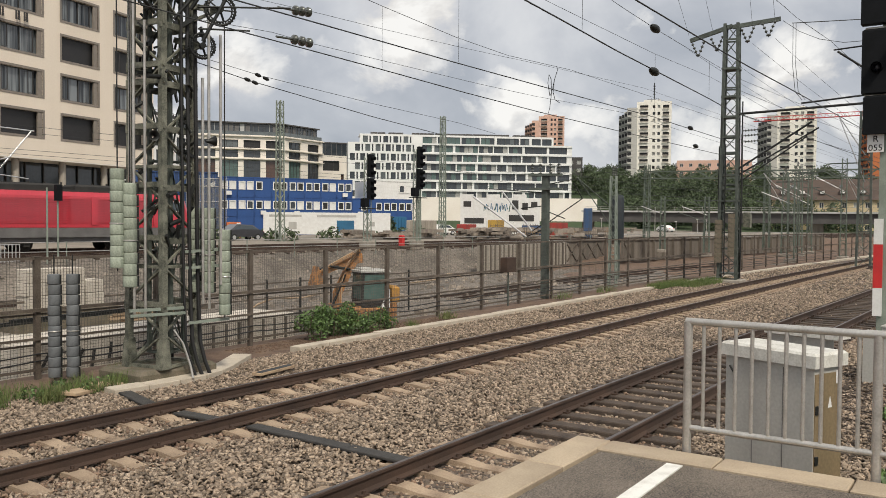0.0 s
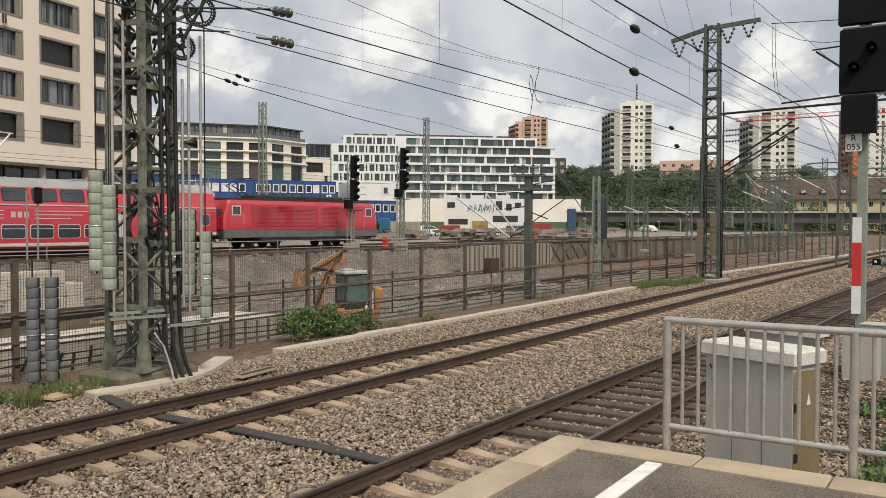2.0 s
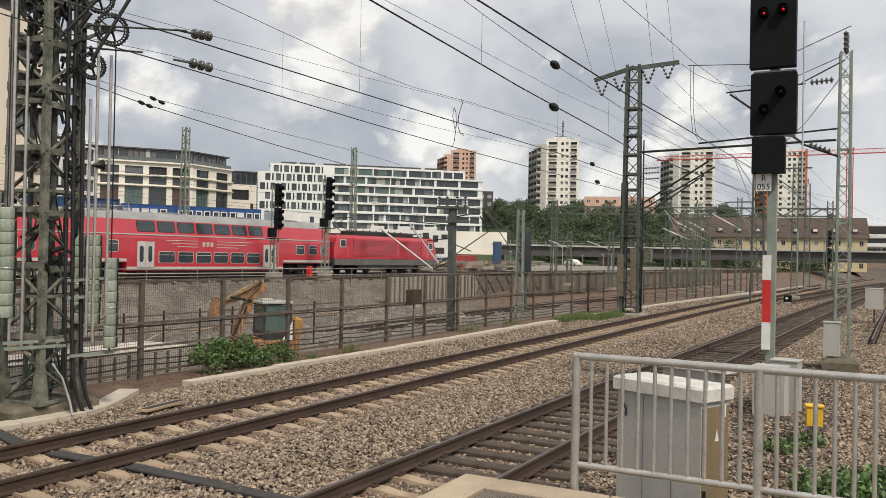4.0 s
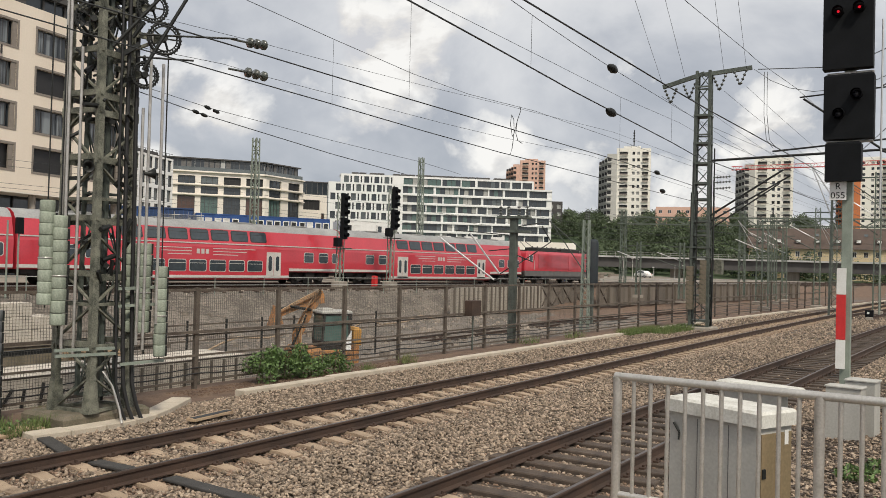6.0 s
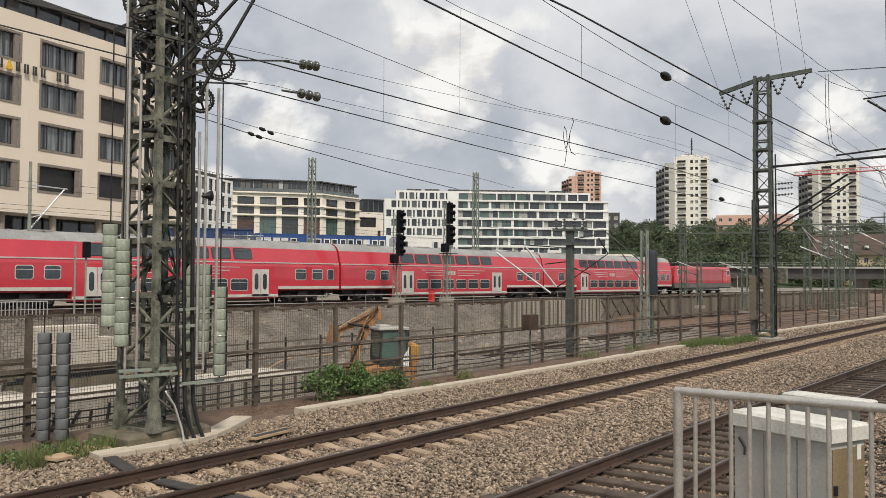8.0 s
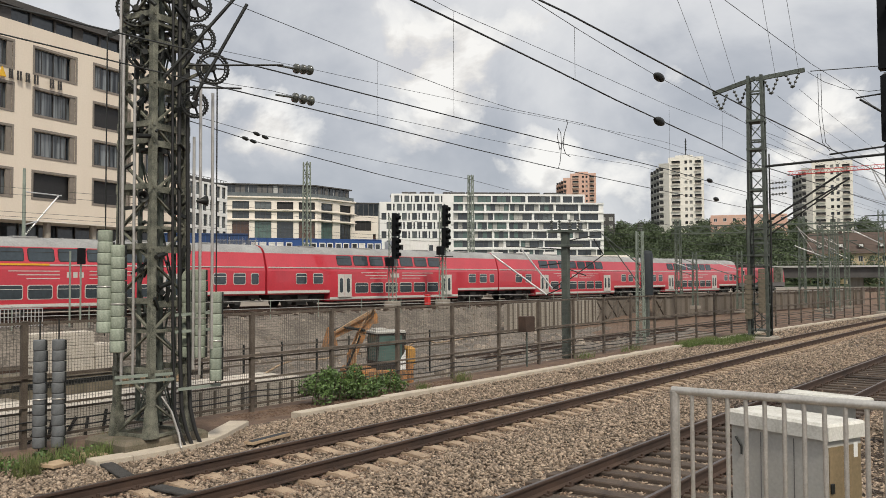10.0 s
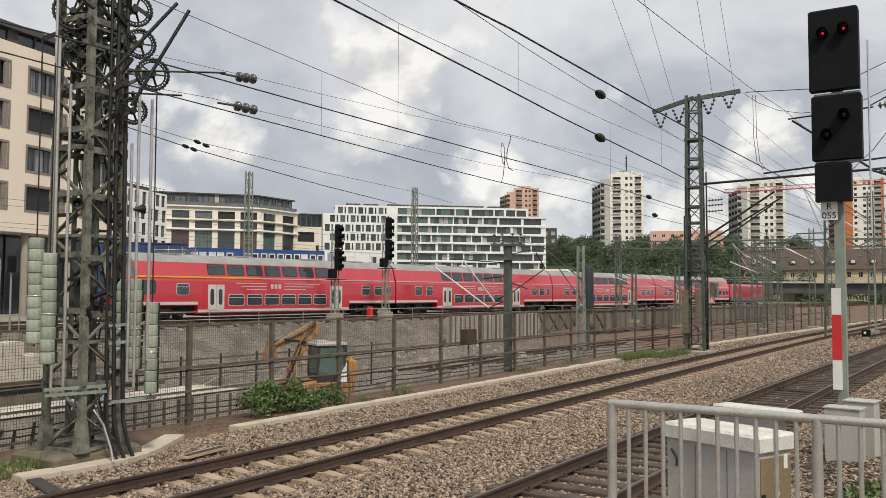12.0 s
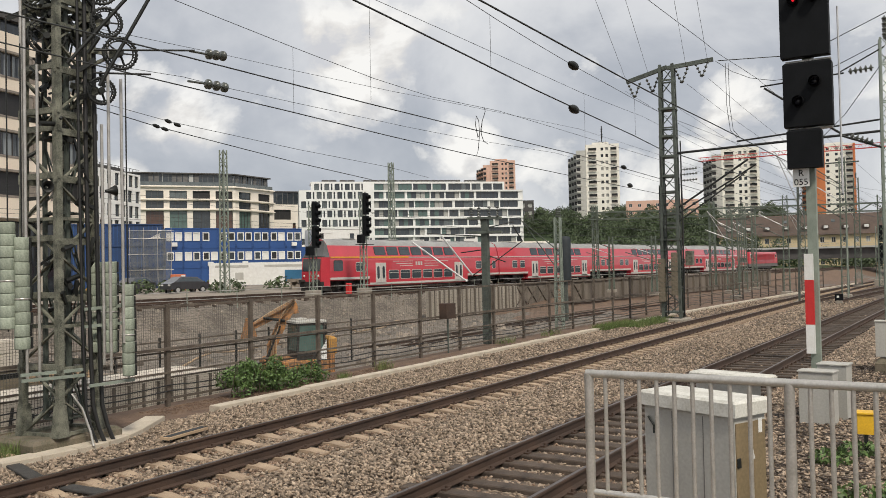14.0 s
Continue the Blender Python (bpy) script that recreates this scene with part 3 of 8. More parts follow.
# ---- ballast stones ----
def make_ballast():
    rng = np.random.default_rng(3)
    out = []
    for x0, x1, per, size in ((1.5, 9, 640, 0.0265), (9, 15, 520, 0.0265), (15, 24, 340, 0.0275), (24, 40, 150, 0.031), (40, 70, 32, 0.046)):
        y0, y1 = -0.8, 14.0
        n = int((x1 - x0) * (y1 - y0) * per)
        p = np.column_stack([rng.uniform(x0, x1, n), rng.uniform(y0, y1, n)])
        yk = np.array([y_kerb(x) for x in p[:, 0]])
        keep = (p[:, 1] < yk - 0.05) & ~((p[:, 0] < 6.7) & (p[:, 1] < 3.4))
        # out of view close to the camera, and a cone that the picture never reaches
        keep &= p[:, 1] < 0.13 + (p[:, 0] + 0.6) * 2.15
        keep &= (p[:, 1] > -0.8 + 0.004 * p[:, 0])
        p = p[keep]
        d1 = np.abs(p[:, 1] - np.array([y_track1(x) for x in p[:, 0]]))
        d2 = np.abs(p[:, 1] - np.array([y_track2(x) for x in p[:, 0]]))
        d = np.minimum(d1, d2)
        on = np.abs(d - 0.7535) < 0.07
        p, d, d1, d2 = p[~on], d[~on], d1[~on], d2[~on]
        s = size * rng.uniform(0.55, 1.35, len(p))
        z = -0.235 + rng.uniform(-0.015, 0.02, len(p)) + 0.012 * (d1 < 1.3) - 0.012 * (d2 < 1.3)
        z += 0.03 * np.clip((d - 1.3) / 0.6, 0, 1)
        # brake dust reddens the stones beside the rails
        rusty = rng.uniform(0, 1, len(p)) < 0.85 * np.exp(-((d - 0.78) / 0.42) ** 2)
        out.append(np.column_stack([p, z, s, rusty]))
    a = np.vstack(out)
    n = len(a)
    base = np.array([[-1, -1, -.7], [1, -1, -.7], [1, 1, -.7], [-1, 1, -.7], [-.75, -.75, .7], [.75, -.75, .7], [.75, .75, .7], [-.75, .75, .7]])
    q = np.column_stack([rng.normal(size=n), rng.normal(0, 0.28, n), rng.normal(0, 0.28, n), rng.normal(size=n)]); q /= np.linalg.norm(q, axis=1)[:, None]
    w, x, y, z = q.T
    R = np.stack([np.stack([1 - 2 * (y * y + z * z), 2 * (x * y - z * w), 2 * (x * z + y * w)], -1), np.stack([2 * (x * y + z * w), 1 - 2 * (x * x + z * z), 2 * (y * z - x * w)], -1), np.stack([2 * (x * z - y * w), 2 * (y * z + x * w), 1 - 2 * (x * x + y * y)], -1)], 1)
    pts = base[None] * (1 + rng.uniform(-0.55, 0.45, (n, 8, 3))) * (a[:, 3] * 0.80)[:, None, None] * rng.uniform(0.6, 1.45, (n, 1, 3)) * np.array([1.15, 1.0, 0.62])
    pts = np.einsum("nij,nkj->nki", R, pts) + a[:, None, :3]
    fq = np.array([(3, 2, 1, 0), (4, 5, 6, 7), (0, 1, 5, 4), (1, 2, 6, 5), (2, 3, 7, 6), (3, 0, 4, 7)])
    F = (fq[None] + (np.arange(n) * 8)[:, None, None]).reshape(-1)
    me = bpy.data.meshes.new("ballast")
    me.vertices.add(n * 8); me.vertices.foreach_set("co", pts.reshape(-1))
    me.loops.add(len(F)); me.loops.foreach_set("vertex_index", F.astype(np.int32))
    me.polygons.add(n * 6)
    me.polygons.foreach_set("loop_start", np.arange(0, len(F), 4, dtype=np.int32))
    me.update(calc_edges=True)
    me.materials.append(M_STONE)
    me.materials.append(M_STONER)
    me.polygons.foreach_set("material_index", np.repeat(a[:, 4].astype(np.int32), 6))
    tagged(new("ballast_stones", me), "loose grey and brown crushed stone between the rails", "ballast", kind="stuff")


make_ballast()


# ---- platform ----
def make_platform():
    g = G()
    g.box((-7, -8.67, 0.25), (26.4, 23.4, 1.0))
    pl = thing("platform", "asphalt station platform end with pale stone edging", "platform", kind="structure")
    part("surface", g, M_ASPHALT, pl)
    kerb = G()
    kerb.bbox((0, 0, 0), (0.985, 0.33, 0.2), 0.012)
    me = kerb.mesh("edging_stone", [M_KERB])
    x = 6.1
    while x > -6:
        part("edging_stone", me, None, pl, "", pose(x - 0.04, 3.245, 0.665))
        x -= 1.0
    y = 2.58
    while y > -8:
        part("edging_stone", me, None, pl, "", pose(6.395, y, 0.6655, 0, 0, 90))
        y -= 1.0
    part("white_line", G().box((0.1, 2.36, 0.757), (12.1, 0.13, 0.012)), M_WHITE, pl, "worn white safety line")


make_platform()


def make_railing():
    rl = thing("railing", "galvanised tubular steel railing with upright bars", "railing")
    X, y0, sp, n = 6.64, 2.42, 1.47, 4
    zt, zb = 1.88, 0.96
    y1 = y0 - sp * n
    part("top_rail", G().tube((X, y0 + 0.02, zt), (X, y1, zt), 0.031, 16), M_GALV, rl)
    part("bottom_rail", G().tube((X, y0, zb), (X, y1, zb), 0.026, 14), M_GALV, rl)
    for i in range(n + 1):
        part("post", G().tube((X, y0 - i * sp, -0.2), (X, y0 - i * sp, zt - 0.005), 0.036, 14), M_GALV, rl)
    bar = G().tube((0, 0, zb), (0, 0, zt), 0.0165, 10).mesh("bar", [M_GALV])
    for i in range(n):
        for k in range(1, 11):
            part("bar", bar, None, rl, "", pose(X, y0 - i * sp - k * sp / 11, 0))


make_railing()


# ---- fence along the tracks ----
def make_fence():
    fe = thing("fence", "weathered brown steel fence with wire netting along the track", "fence")
    step = 2.63
    xs = [13.40 + step * i for i in range(-7, 34)]
    post = G().box((0, 0, 0.85), (0.10, 0.09, 2.36)).box((0, 0, 2.035), (0.12, 0.11, 0.015)).mesh("post", [M_FENCE])
    for x in xs:
        part("post", post, None, fe, "", pose(x, y_fence(x), 0))
    for a, b in zip(xs, xs[1:]):
        ya, yb = y_fence(a), y_fence(b)
        for z, h, o in ((2.00, 0.05, 0.0), (1.05, 0.065, -0.06), (0.97, 0.03, 0.04), (0.52, 0.045, -0.055), (0.40, 0.035, 0.03), (-0.06, 0.05, 0.0)):
            part("fence_rail", G().beam((a, ya + o, z), (b, yb + o, z), 0.045, h), M_FENCE, fe)
        g = G()
        if a > 36:
            continue
        near = a < 15
        cell = 0.06 if near else 0.08 if a < 21 else 0.12
        wr = 0.0026 if near else 0.0020
        n = int((b - a) / cell)
        for i in range(1, n):
            t = i / n
            x, y = a + (b - a) * t, ya + (yb - ya) * t + 0.03
            g.beam((x, y, -0.15), (x, y, 1.98), wr * 2)
        for k in range(int(2.1 / cell)):
            z = -0.13 + k * cell
            g.beam((a, ya + 0.03, z), (b, yb + 0.03, z), wr * 2)
        part("netting", g, M_NET, fe, "thin square wire netting")
    # cables clipped to the fence
    rnd = random.Random(2)
    for z, r in ((0.25, 0.014), (0.12, 0.016)):
        pts = []
        for a, b in zip(xs[:-8], xs[1:-7]):
            for k in range(4):
                t = k / 4
                x = a + (b - a) * t
                pts.append((x, y_fence(x) - 0.07, z - 0.05 * math.sin(math.pi * t) + rnd.uniform(-0.005, 0.005)))
        part("cable", G().path(pts, r, 6), M_BLACK, fe, "black sagging cable")
    # signal-box plate on a post of its own
    ob = thing("fence_box", "small dark brown box on a thin post by the fence", "control box", pose(25.3, 14.75, 0))
    part("box", G().bbox((0, 0, 1.25), (0.62, 0.28, 0.52), 0.02), M_RUST, ob)
    part("post", G().tube((0, 0, -0.2), (0, 0, 1.2), 0.03), M_MAST, ob)


make_fence()


def make_kerb():
    kb = thing("track_kerb", "pale concrete cable trough edging along the track", "kerb", kind="structure")
    x = 13.3
    rnd = random.Random(8)
    while x < 110:
        L = 0.98 if x < 60 else 3.0
        ang = math.degrees(math.atan2(y_kerb(x + L) - y_kerb(x), L))
        g = G().bbox((L / 2, 0, 0), (L, 0.30, 0.16), 0.012)
        part("edging_slab", g, M_KERBW, kb, "", pose(x, y_kerb(x), -0.175 + rnd.uniform(-0.012, 0.012), 0, 0, ang + rnd.uniform(-0.6, 0.6)))
        x += L + 0.012
    # the slabs that bend round the mast foundation
    line = [(8.0, 12.62), (8.6, 12.53), (9.2, 12.49), (9.8, 12.53), (10.3, 12.68), (10.8, 12.95), (11.35, 13.3), (11.9, 13.65)]
    for (xa, ya), (xb, yb) in zip(line, line[1:]):
        L = math.hypot(xb - xa, yb - ya)
        g = G().bbox((L / 2, 0, 0), (L - 0.004, 0.40, 0.14), 0.012)
        part("edging_slab", g, M_KERBW, kb, "", pose(xa, ya, -0.175, 0, 0, math.degrees(math.atan2(yb - ya, xb - xa))))
    for k, (x, y, L, rz) in enumerate(((7.7, 12.95, 0.7, 20), (8.2, 13.05, 0.6, -12))):
        solid("loose_board", G().bbox((0, 0, 0), (L, 0.32, 0.05), 0.006), M_CRATE, "weathered brown board lying by the mast", "board", "loose boards", at=pose(x, y, -0.14 + 0.02 * k, 2, 3, rz))
    return kb


make_kerb()


# ---- masts ----
def lattice(g, base, top_z, w0, w1, panels, leg=0.07, brace=0.04, rz=0.0, mi=0, d0=None, d1=None):
    """Four angle legs with crossing braces."""
    x, y, z = base
    ca, sa = math.cos(radians(rz)), math.sin(radians(rz))
    d0, d1 = d0 or w0, d1 or w1

    def P(i, t):
        a, b = w0 + (w1 - w0) * t, d0 + (d1 - d0) * t
        X, Y = (-1, 1, 1, -1)[i % 4] * a / 2, (-1, -1, 1, 1)[i % 4] * b / 2
        return (x + X * ca - Y * sa, y + X * sa + Y * ca, z + (top_z - z) * t)
    for i in range(4):
        g.beam(P(i, 0), P(i, 1), leg, leg, mi)
    for k in range(panels):
        t0, t1 = k / panels, (k + 1) / panels
        for i in range(4):
            a, b = (i, i + 1) if (k + i) % 2 else (i + 1, i)
            g.beam(P(a, t0), P(b, t1), brace, brace * 0.5, mi)
            if k % 3 == 0:
                g.beam(P(i, t0), P(i + 1, t0), brace, brace, mi)
    return P


def disc_insulator(g, p, q, n=3, r=0.09, mi=0):
    p, q = Vector(p), Vector(q)
    g.tube(p, q, 0.018, 6, mi=mi)
    d = (q - p)
    for i in range(n):
        c = p + d * ((i + 0.5) / n)
        L = d.length / n
        g.lathe(c, [(0.02, -L * 0.3), (r, -L * 0.12), (r, L * 0.1), (r * 0.45, L * 0.25), (0.02, L * 0.35)], 12, mi, d)


def weight_stack(name, p, z0, n, r, h, material, label, top):
    """Round tension weights on a rod, each with a slot."""
    st = thing(name, label, "tension weight", pose(*p, 0), group="tension weights")
    g = G()
    g.lathe((0, 0, 0), [(0.0, 0.0), (r * 0.93, 0.0), (r, 0.02), (r, h - 0.02), (r * 0.93, h), (0.0, h)], 18)
    g.box((r * 0.70, -r * 0.70, h / 2), (r * 0.5, r * 0.22, h * 0.92), -45, mi=1)
    me = g.mesh("disc", [material, M_DARKST])
    rnd = random.Random(int(p[0] * 100))
    for i in range(n):
        part("disc", me, None, st, "", pose(rnd.uniform(-0.006, 0.006), rnd.uniform(-0.006, 0.006), z0 + i * h, 0, 0, rnd.uniform(-8, 8)))
    part("rod", G().tube((0, 0, z0 - 0.05), (0, 0, top), 0.012, 6), M_DARKST, st)
    ring = G().lathe((0, 0, z0 + n * h * 0.45), [(r + 0.004, -0.012), (r + 0.012, 0), (r + 0.004, 0.012)], 16)
    part("guide_ring", ring, M_GALV, st)
    return st


def spoked_wheel(g, c, r, axis, mi=0):
    c, ax = Vector(c), Vector(axis).normalized()
    up = Vector((0, 0, 1))
    s = ax.cross(up).normalized()
    pts = [c + (s * math.cos(a) + up * math.sin(a)) * r for a in np.linspace(0, 2 * math.pi, 29)]
    g.path(pts, 0.024, 6, mi)
    pts = [c + (s * math.cos(a) + up * math.sin(a)) * (r * 0.80) for a in np.linspace(0, 2 * math.pi, 25)]
    g.path(pts, 0.014, 6, mi)
    for k in range(28):
        a = 2 * math.pi * k / 28
        d = s * math.cos(a) + up * math.sin(a)
        g.beam(c + d * r * 0.82, c + d * (r + 0.03), 0.03, 0.02, mi)
    for k in range(5):
        a = 2 * math.pi * k / 5
        d = s * math.cos(a) + up * math.sin(a)
        g.beam(c, c + d * r * 0.8, 0.035, 0.02, mi)
    g.tube(c - ax * 0.09, c + ax * 0.09, 0.055, 10, mi=mi)


def make_left_mast():
    ms = thing("tension_mast", "tall weathered lattice mast with tensioning wheels and cables", "catenary mast", pose(9.48, 13.13, 0))
    g = G()
    rz = 8
    lattice(g, (0, 0, 0.08), 11.5, 0.84, 0.66, 19, 0.11, 0.055, rz)
    part("lattice", g, M_MASTM, ms)
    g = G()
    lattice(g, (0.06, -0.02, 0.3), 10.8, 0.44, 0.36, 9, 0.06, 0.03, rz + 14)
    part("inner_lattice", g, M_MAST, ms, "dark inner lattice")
    for x, y, r in ((0.22, 0.10, 0.04), (0.05, -0.20, 0.025)):
        part("conduit", G().tube((x, y, 0.2), (x * 0.9, y * 0.9, 9.8), r, 8), M_DARKST, ms, "dark upright conduit")
    part("foundation", G().bbox((0.0, 0.12, -0.15), (1.7, 1.2, 0.40), 0.06), M_CONCM, ms, "mossy concrete foundation block")
    ca, sa = math.cos(radians(rz)), math.sin(radians(rz))
    for sx, sy in ((-1, -1), (1, -1), (1, 1), (-1, 1)):
        X, Y = sx * 0.41, sy * 0.41
        x, y = X * ca - Y * sa, X * sa + Y * ca
        g = G().add([(x - 0.12, y - 0.08, 0.05), (x + 0.12, y - 0.08, 0.05), (x + 0.12, y + 0.08, 0.05), (x - 0.12, y + 0.08, 0.05), (x - 0.07, y - 0.07, 0.58), (x + 0.07, y - 0.07, 0.58), (x + 0.07, y + 0.07, 0.58), (x - 0.07, y + 0.07, 0.58)],
              [(0, 1, 5, 4), (1, 2, 6, 5), (2, 3, 7, 6), (3, 0, 4, 7), (4, 5, 6, 7)])
        part("foot_plate", g, M_MASTM, ms)
    # toothed wheels, turned to the track
    for x, y, z, r in ((-0.38, -0.25, 6.76, 0.29), (-0.40, 0.0, 7.58, 0.31), (0.46, -0.70, 7.12, 0.25), (0.52, -0.97, 6.55, 0.27), (0.34, -0.70, 5.90, 0.22), (0.45, -0.55, 7.75, 0.28)):
        w = G()
        spoked_wheel(w, (x, y, z), r, (0.5, 0.86, 0))
        part("tension_wheel", w, M_DARKST, ms, "toothed and spoked iron tensioning wheel")
        k = G().beam((x, y + 0.06, z), (x * 0.3, y * 0.3, z + 0.12), 0.06, 0.10).beam((x, y + 0.06, z), (x * 0.3, y * 0.3, z - 0.28), 0.05, 0.05)
        part("wheel_bracket", k, M_MASTM, ms)
    for z in (1.15, 2.35, 3.3, 4.35, 5.15, 5.45, 6.2, 6.95, 7.4):
        w = 0.40 - 0.007 * z
        for sy in (-1, 1):
            part("clamp_beam", G().box((-sa * sy * w * 1.12, ca * sy * w * 1.12, z), (2.5 * w, 0.05, 0.11), rz), M_MASTM, ms)
            part("clamp_beam", G().box((ca * sy * w * 1.12, sa * sy * w * 1.12, z + 0.06), (0.05, 2.5 * w, 0.10), rz), M_MASTM, ms)
    rnd = random.Random(11)
    tangle = G()
    for k in range(170):
        z = rnd.uniform(5.0, 9.6) if k % 5 else rnd.uniform(2.2, 5.0)
        p = (rnd.uniform(-0.5, 0.5), rnd.uniform(-0.65, 0.3), z)
        q = (p[0] + rnd.uniform(-0.35, 0.35), p[1] + rnd.uniform(-0.2, 0.2), z + rnd.uniform(-0.3, 0.3))
        if k % 3 == 0:
            tangle.tube(p, q, rnd.uniform(0.02, 0.045), 8)
        else:
            tangle.beam(p, q, rnd.uniform(0.03, 0.05), rnd.uniform(0.03, 0.09))
    tagged(part("ironwork", tangle, M_DARKST, ms, "crowd of clamps, levers and brackets"), kind="stuff")
    for x in (0.02, 0.16, 0.34):
        g = G().path([(x, -0.50, 9.0), (x, -0.51, 5), (x + 0.01, -0.54, 2.2), (x + 0.02, -0.56, 1.2), (x + 0.02, -0.60, 0.5), (x + 0.08, -0.66, 0.12), (x + 0.16, -0.72, -0.15)], 0.036 if x > 0.1 else 0.024, 8)
        part("cable", g, M_BLACK, ms, "thick black cable")
    part("earth_strip", G().path([(-0.15, -0.5, 0.75), (-0.08, -0.66, 0.5), (0.02, -0.74, 0.1), (0.0, -0.84, -0.12)], 0.022, 6), M_GALV, ms, "bare metal earthing strip")
    for p, q in (((-0.95, -0.35, 1.05), (0.0, -0.62, 1.05)), ((-0.95, -0.32, 1.14), (0.0, -0.58, 1.14)), ((0.1, -0.6, 0.85), (0.75, -0.95, 0.9)), ((0.1, -0.5, 1.85), (0.8, -0.9, 1.9)), ((0.1, -0.5, 2.15), (0.8, -0.9, 2.2))):
        part("guide_arm", G().beam(p, q, 0.05, 0.05), M_MASTL, ms)
    for x, y, z0, z1 in ((-0.70, -0.12, 1.05, 7.05), (-0.55, -0.23, 1.05, 6.25), (0.36, -0.85, 1.1, 6.7), (0.52, -0.98, 1.55, 6.1), (0.26, -0.8, 1.2, 5.3), (-0.62, 0.1, 3.4, 8.0)):
        part("guide_pipe", G().tube((x, y, z0), (x, y, z1), 0.026, 8), M_GALV, ms)
    for x, y, z in ((-0.50, -0.42, 4.21), (0.42, -0.95, 4.17)):
        h = G()
        h.lathe((x, y, z), [(0.025, 0.18), (0.04, 0.11), (0.10, 0.0), (0.092, 0.0), (0.025, 0.12)], 14, 0, (0.45, 0.9, 0.0) if x < 0 else (-0.9, 0.3, -0.1))
        part("loudspeaker", h, M_DARKST, ms, "dark horn loudspeaker")
    for p, q, r in (((-0.06, -1.18, 5.86), (0.66, -1.72, 7.6), 0.03), ((-0.45, -0.9, 6.2), (0.50, -1.60, 7.7), 0.03), ((-0.1, -1.1, 6.46), (1.12, -2.15, 6.55), 0.017), ((-0.1, -1.1, 6.08), (0.58, -1.68, 6.10), 0.017)):
        part("swing_arm", G().tube(p, q, r, 8), M_DARKST, ms)
    weight_stack("tension_weight", (8.60, 13.23, 0), 1.87, 9, 0.125, 0.195, M_WEIGHT, "stack of pale green round tension weights hanging at the mast", 7.0)
    weight_stack("tension_weight", (8.76, 13.10, 0), 1.53, 9, 0.125, 0.205, M_WEIGHT, "stack of pale green round tension weights hanging low at the mast", 6.6)
    weight_stack("tension_weight", (10.11, 12.17, 0), 0.98, 8, 0.105, 0.197, M_WEIGHT, "short stack of pale green tension weights behind cables", 6.3)
    weight_stack("tension_weight", (9.98, 12.45, 0), 1.38, 8, 0.105, 0.197, M_WEIGHT, "stack of pale green tension weights beside guide pipes", 5.8)
    weight_stack("tension_weight", (9.90, 12.75, 0), 1.38, 8, 0.105, 0.197, M_WEIGHT, "stack of darker green tension weights behind the mast", 5.0)
    weight_stack("tension_weight", (8.02, 14.25, 0), -0.1, 10, 0.105, 0.185, M_WEIGHTG, "grey stack of tension weights standing by the fence", 2.1)
    weight_stack("tension_weight", (8.25, 14.05, 0), -0.1, 10, 0.105, 0.185, M_WEIGHTG, "grey stack of tension weights by the fence with a hook", 2.1)


make_left_mast()


def plain_mast(name, x, y, z0, z1, w, label, material=None, d=None, panels=None):
    ms = thing(name, label, "catenary mast", pose(x, y, z0), group="lattice masts")
    g = G()
    lattice(g, (0, 0, 0), z1 - z0, w, w * 0.72, panels or int((z1 - z0) / w * 1.1), max(0.05, w * 0.16), max(0.03, w * 0.09), 8, 0, d, d and d * 0.72)
    part("lattice", g, material or M_MASTL, ms)
    part("foundation", G().bbox((0, 0, -0.1), (w * 1.7, w * 1.7, 0.3), 0.04), M_CONC, ms)
    return ms


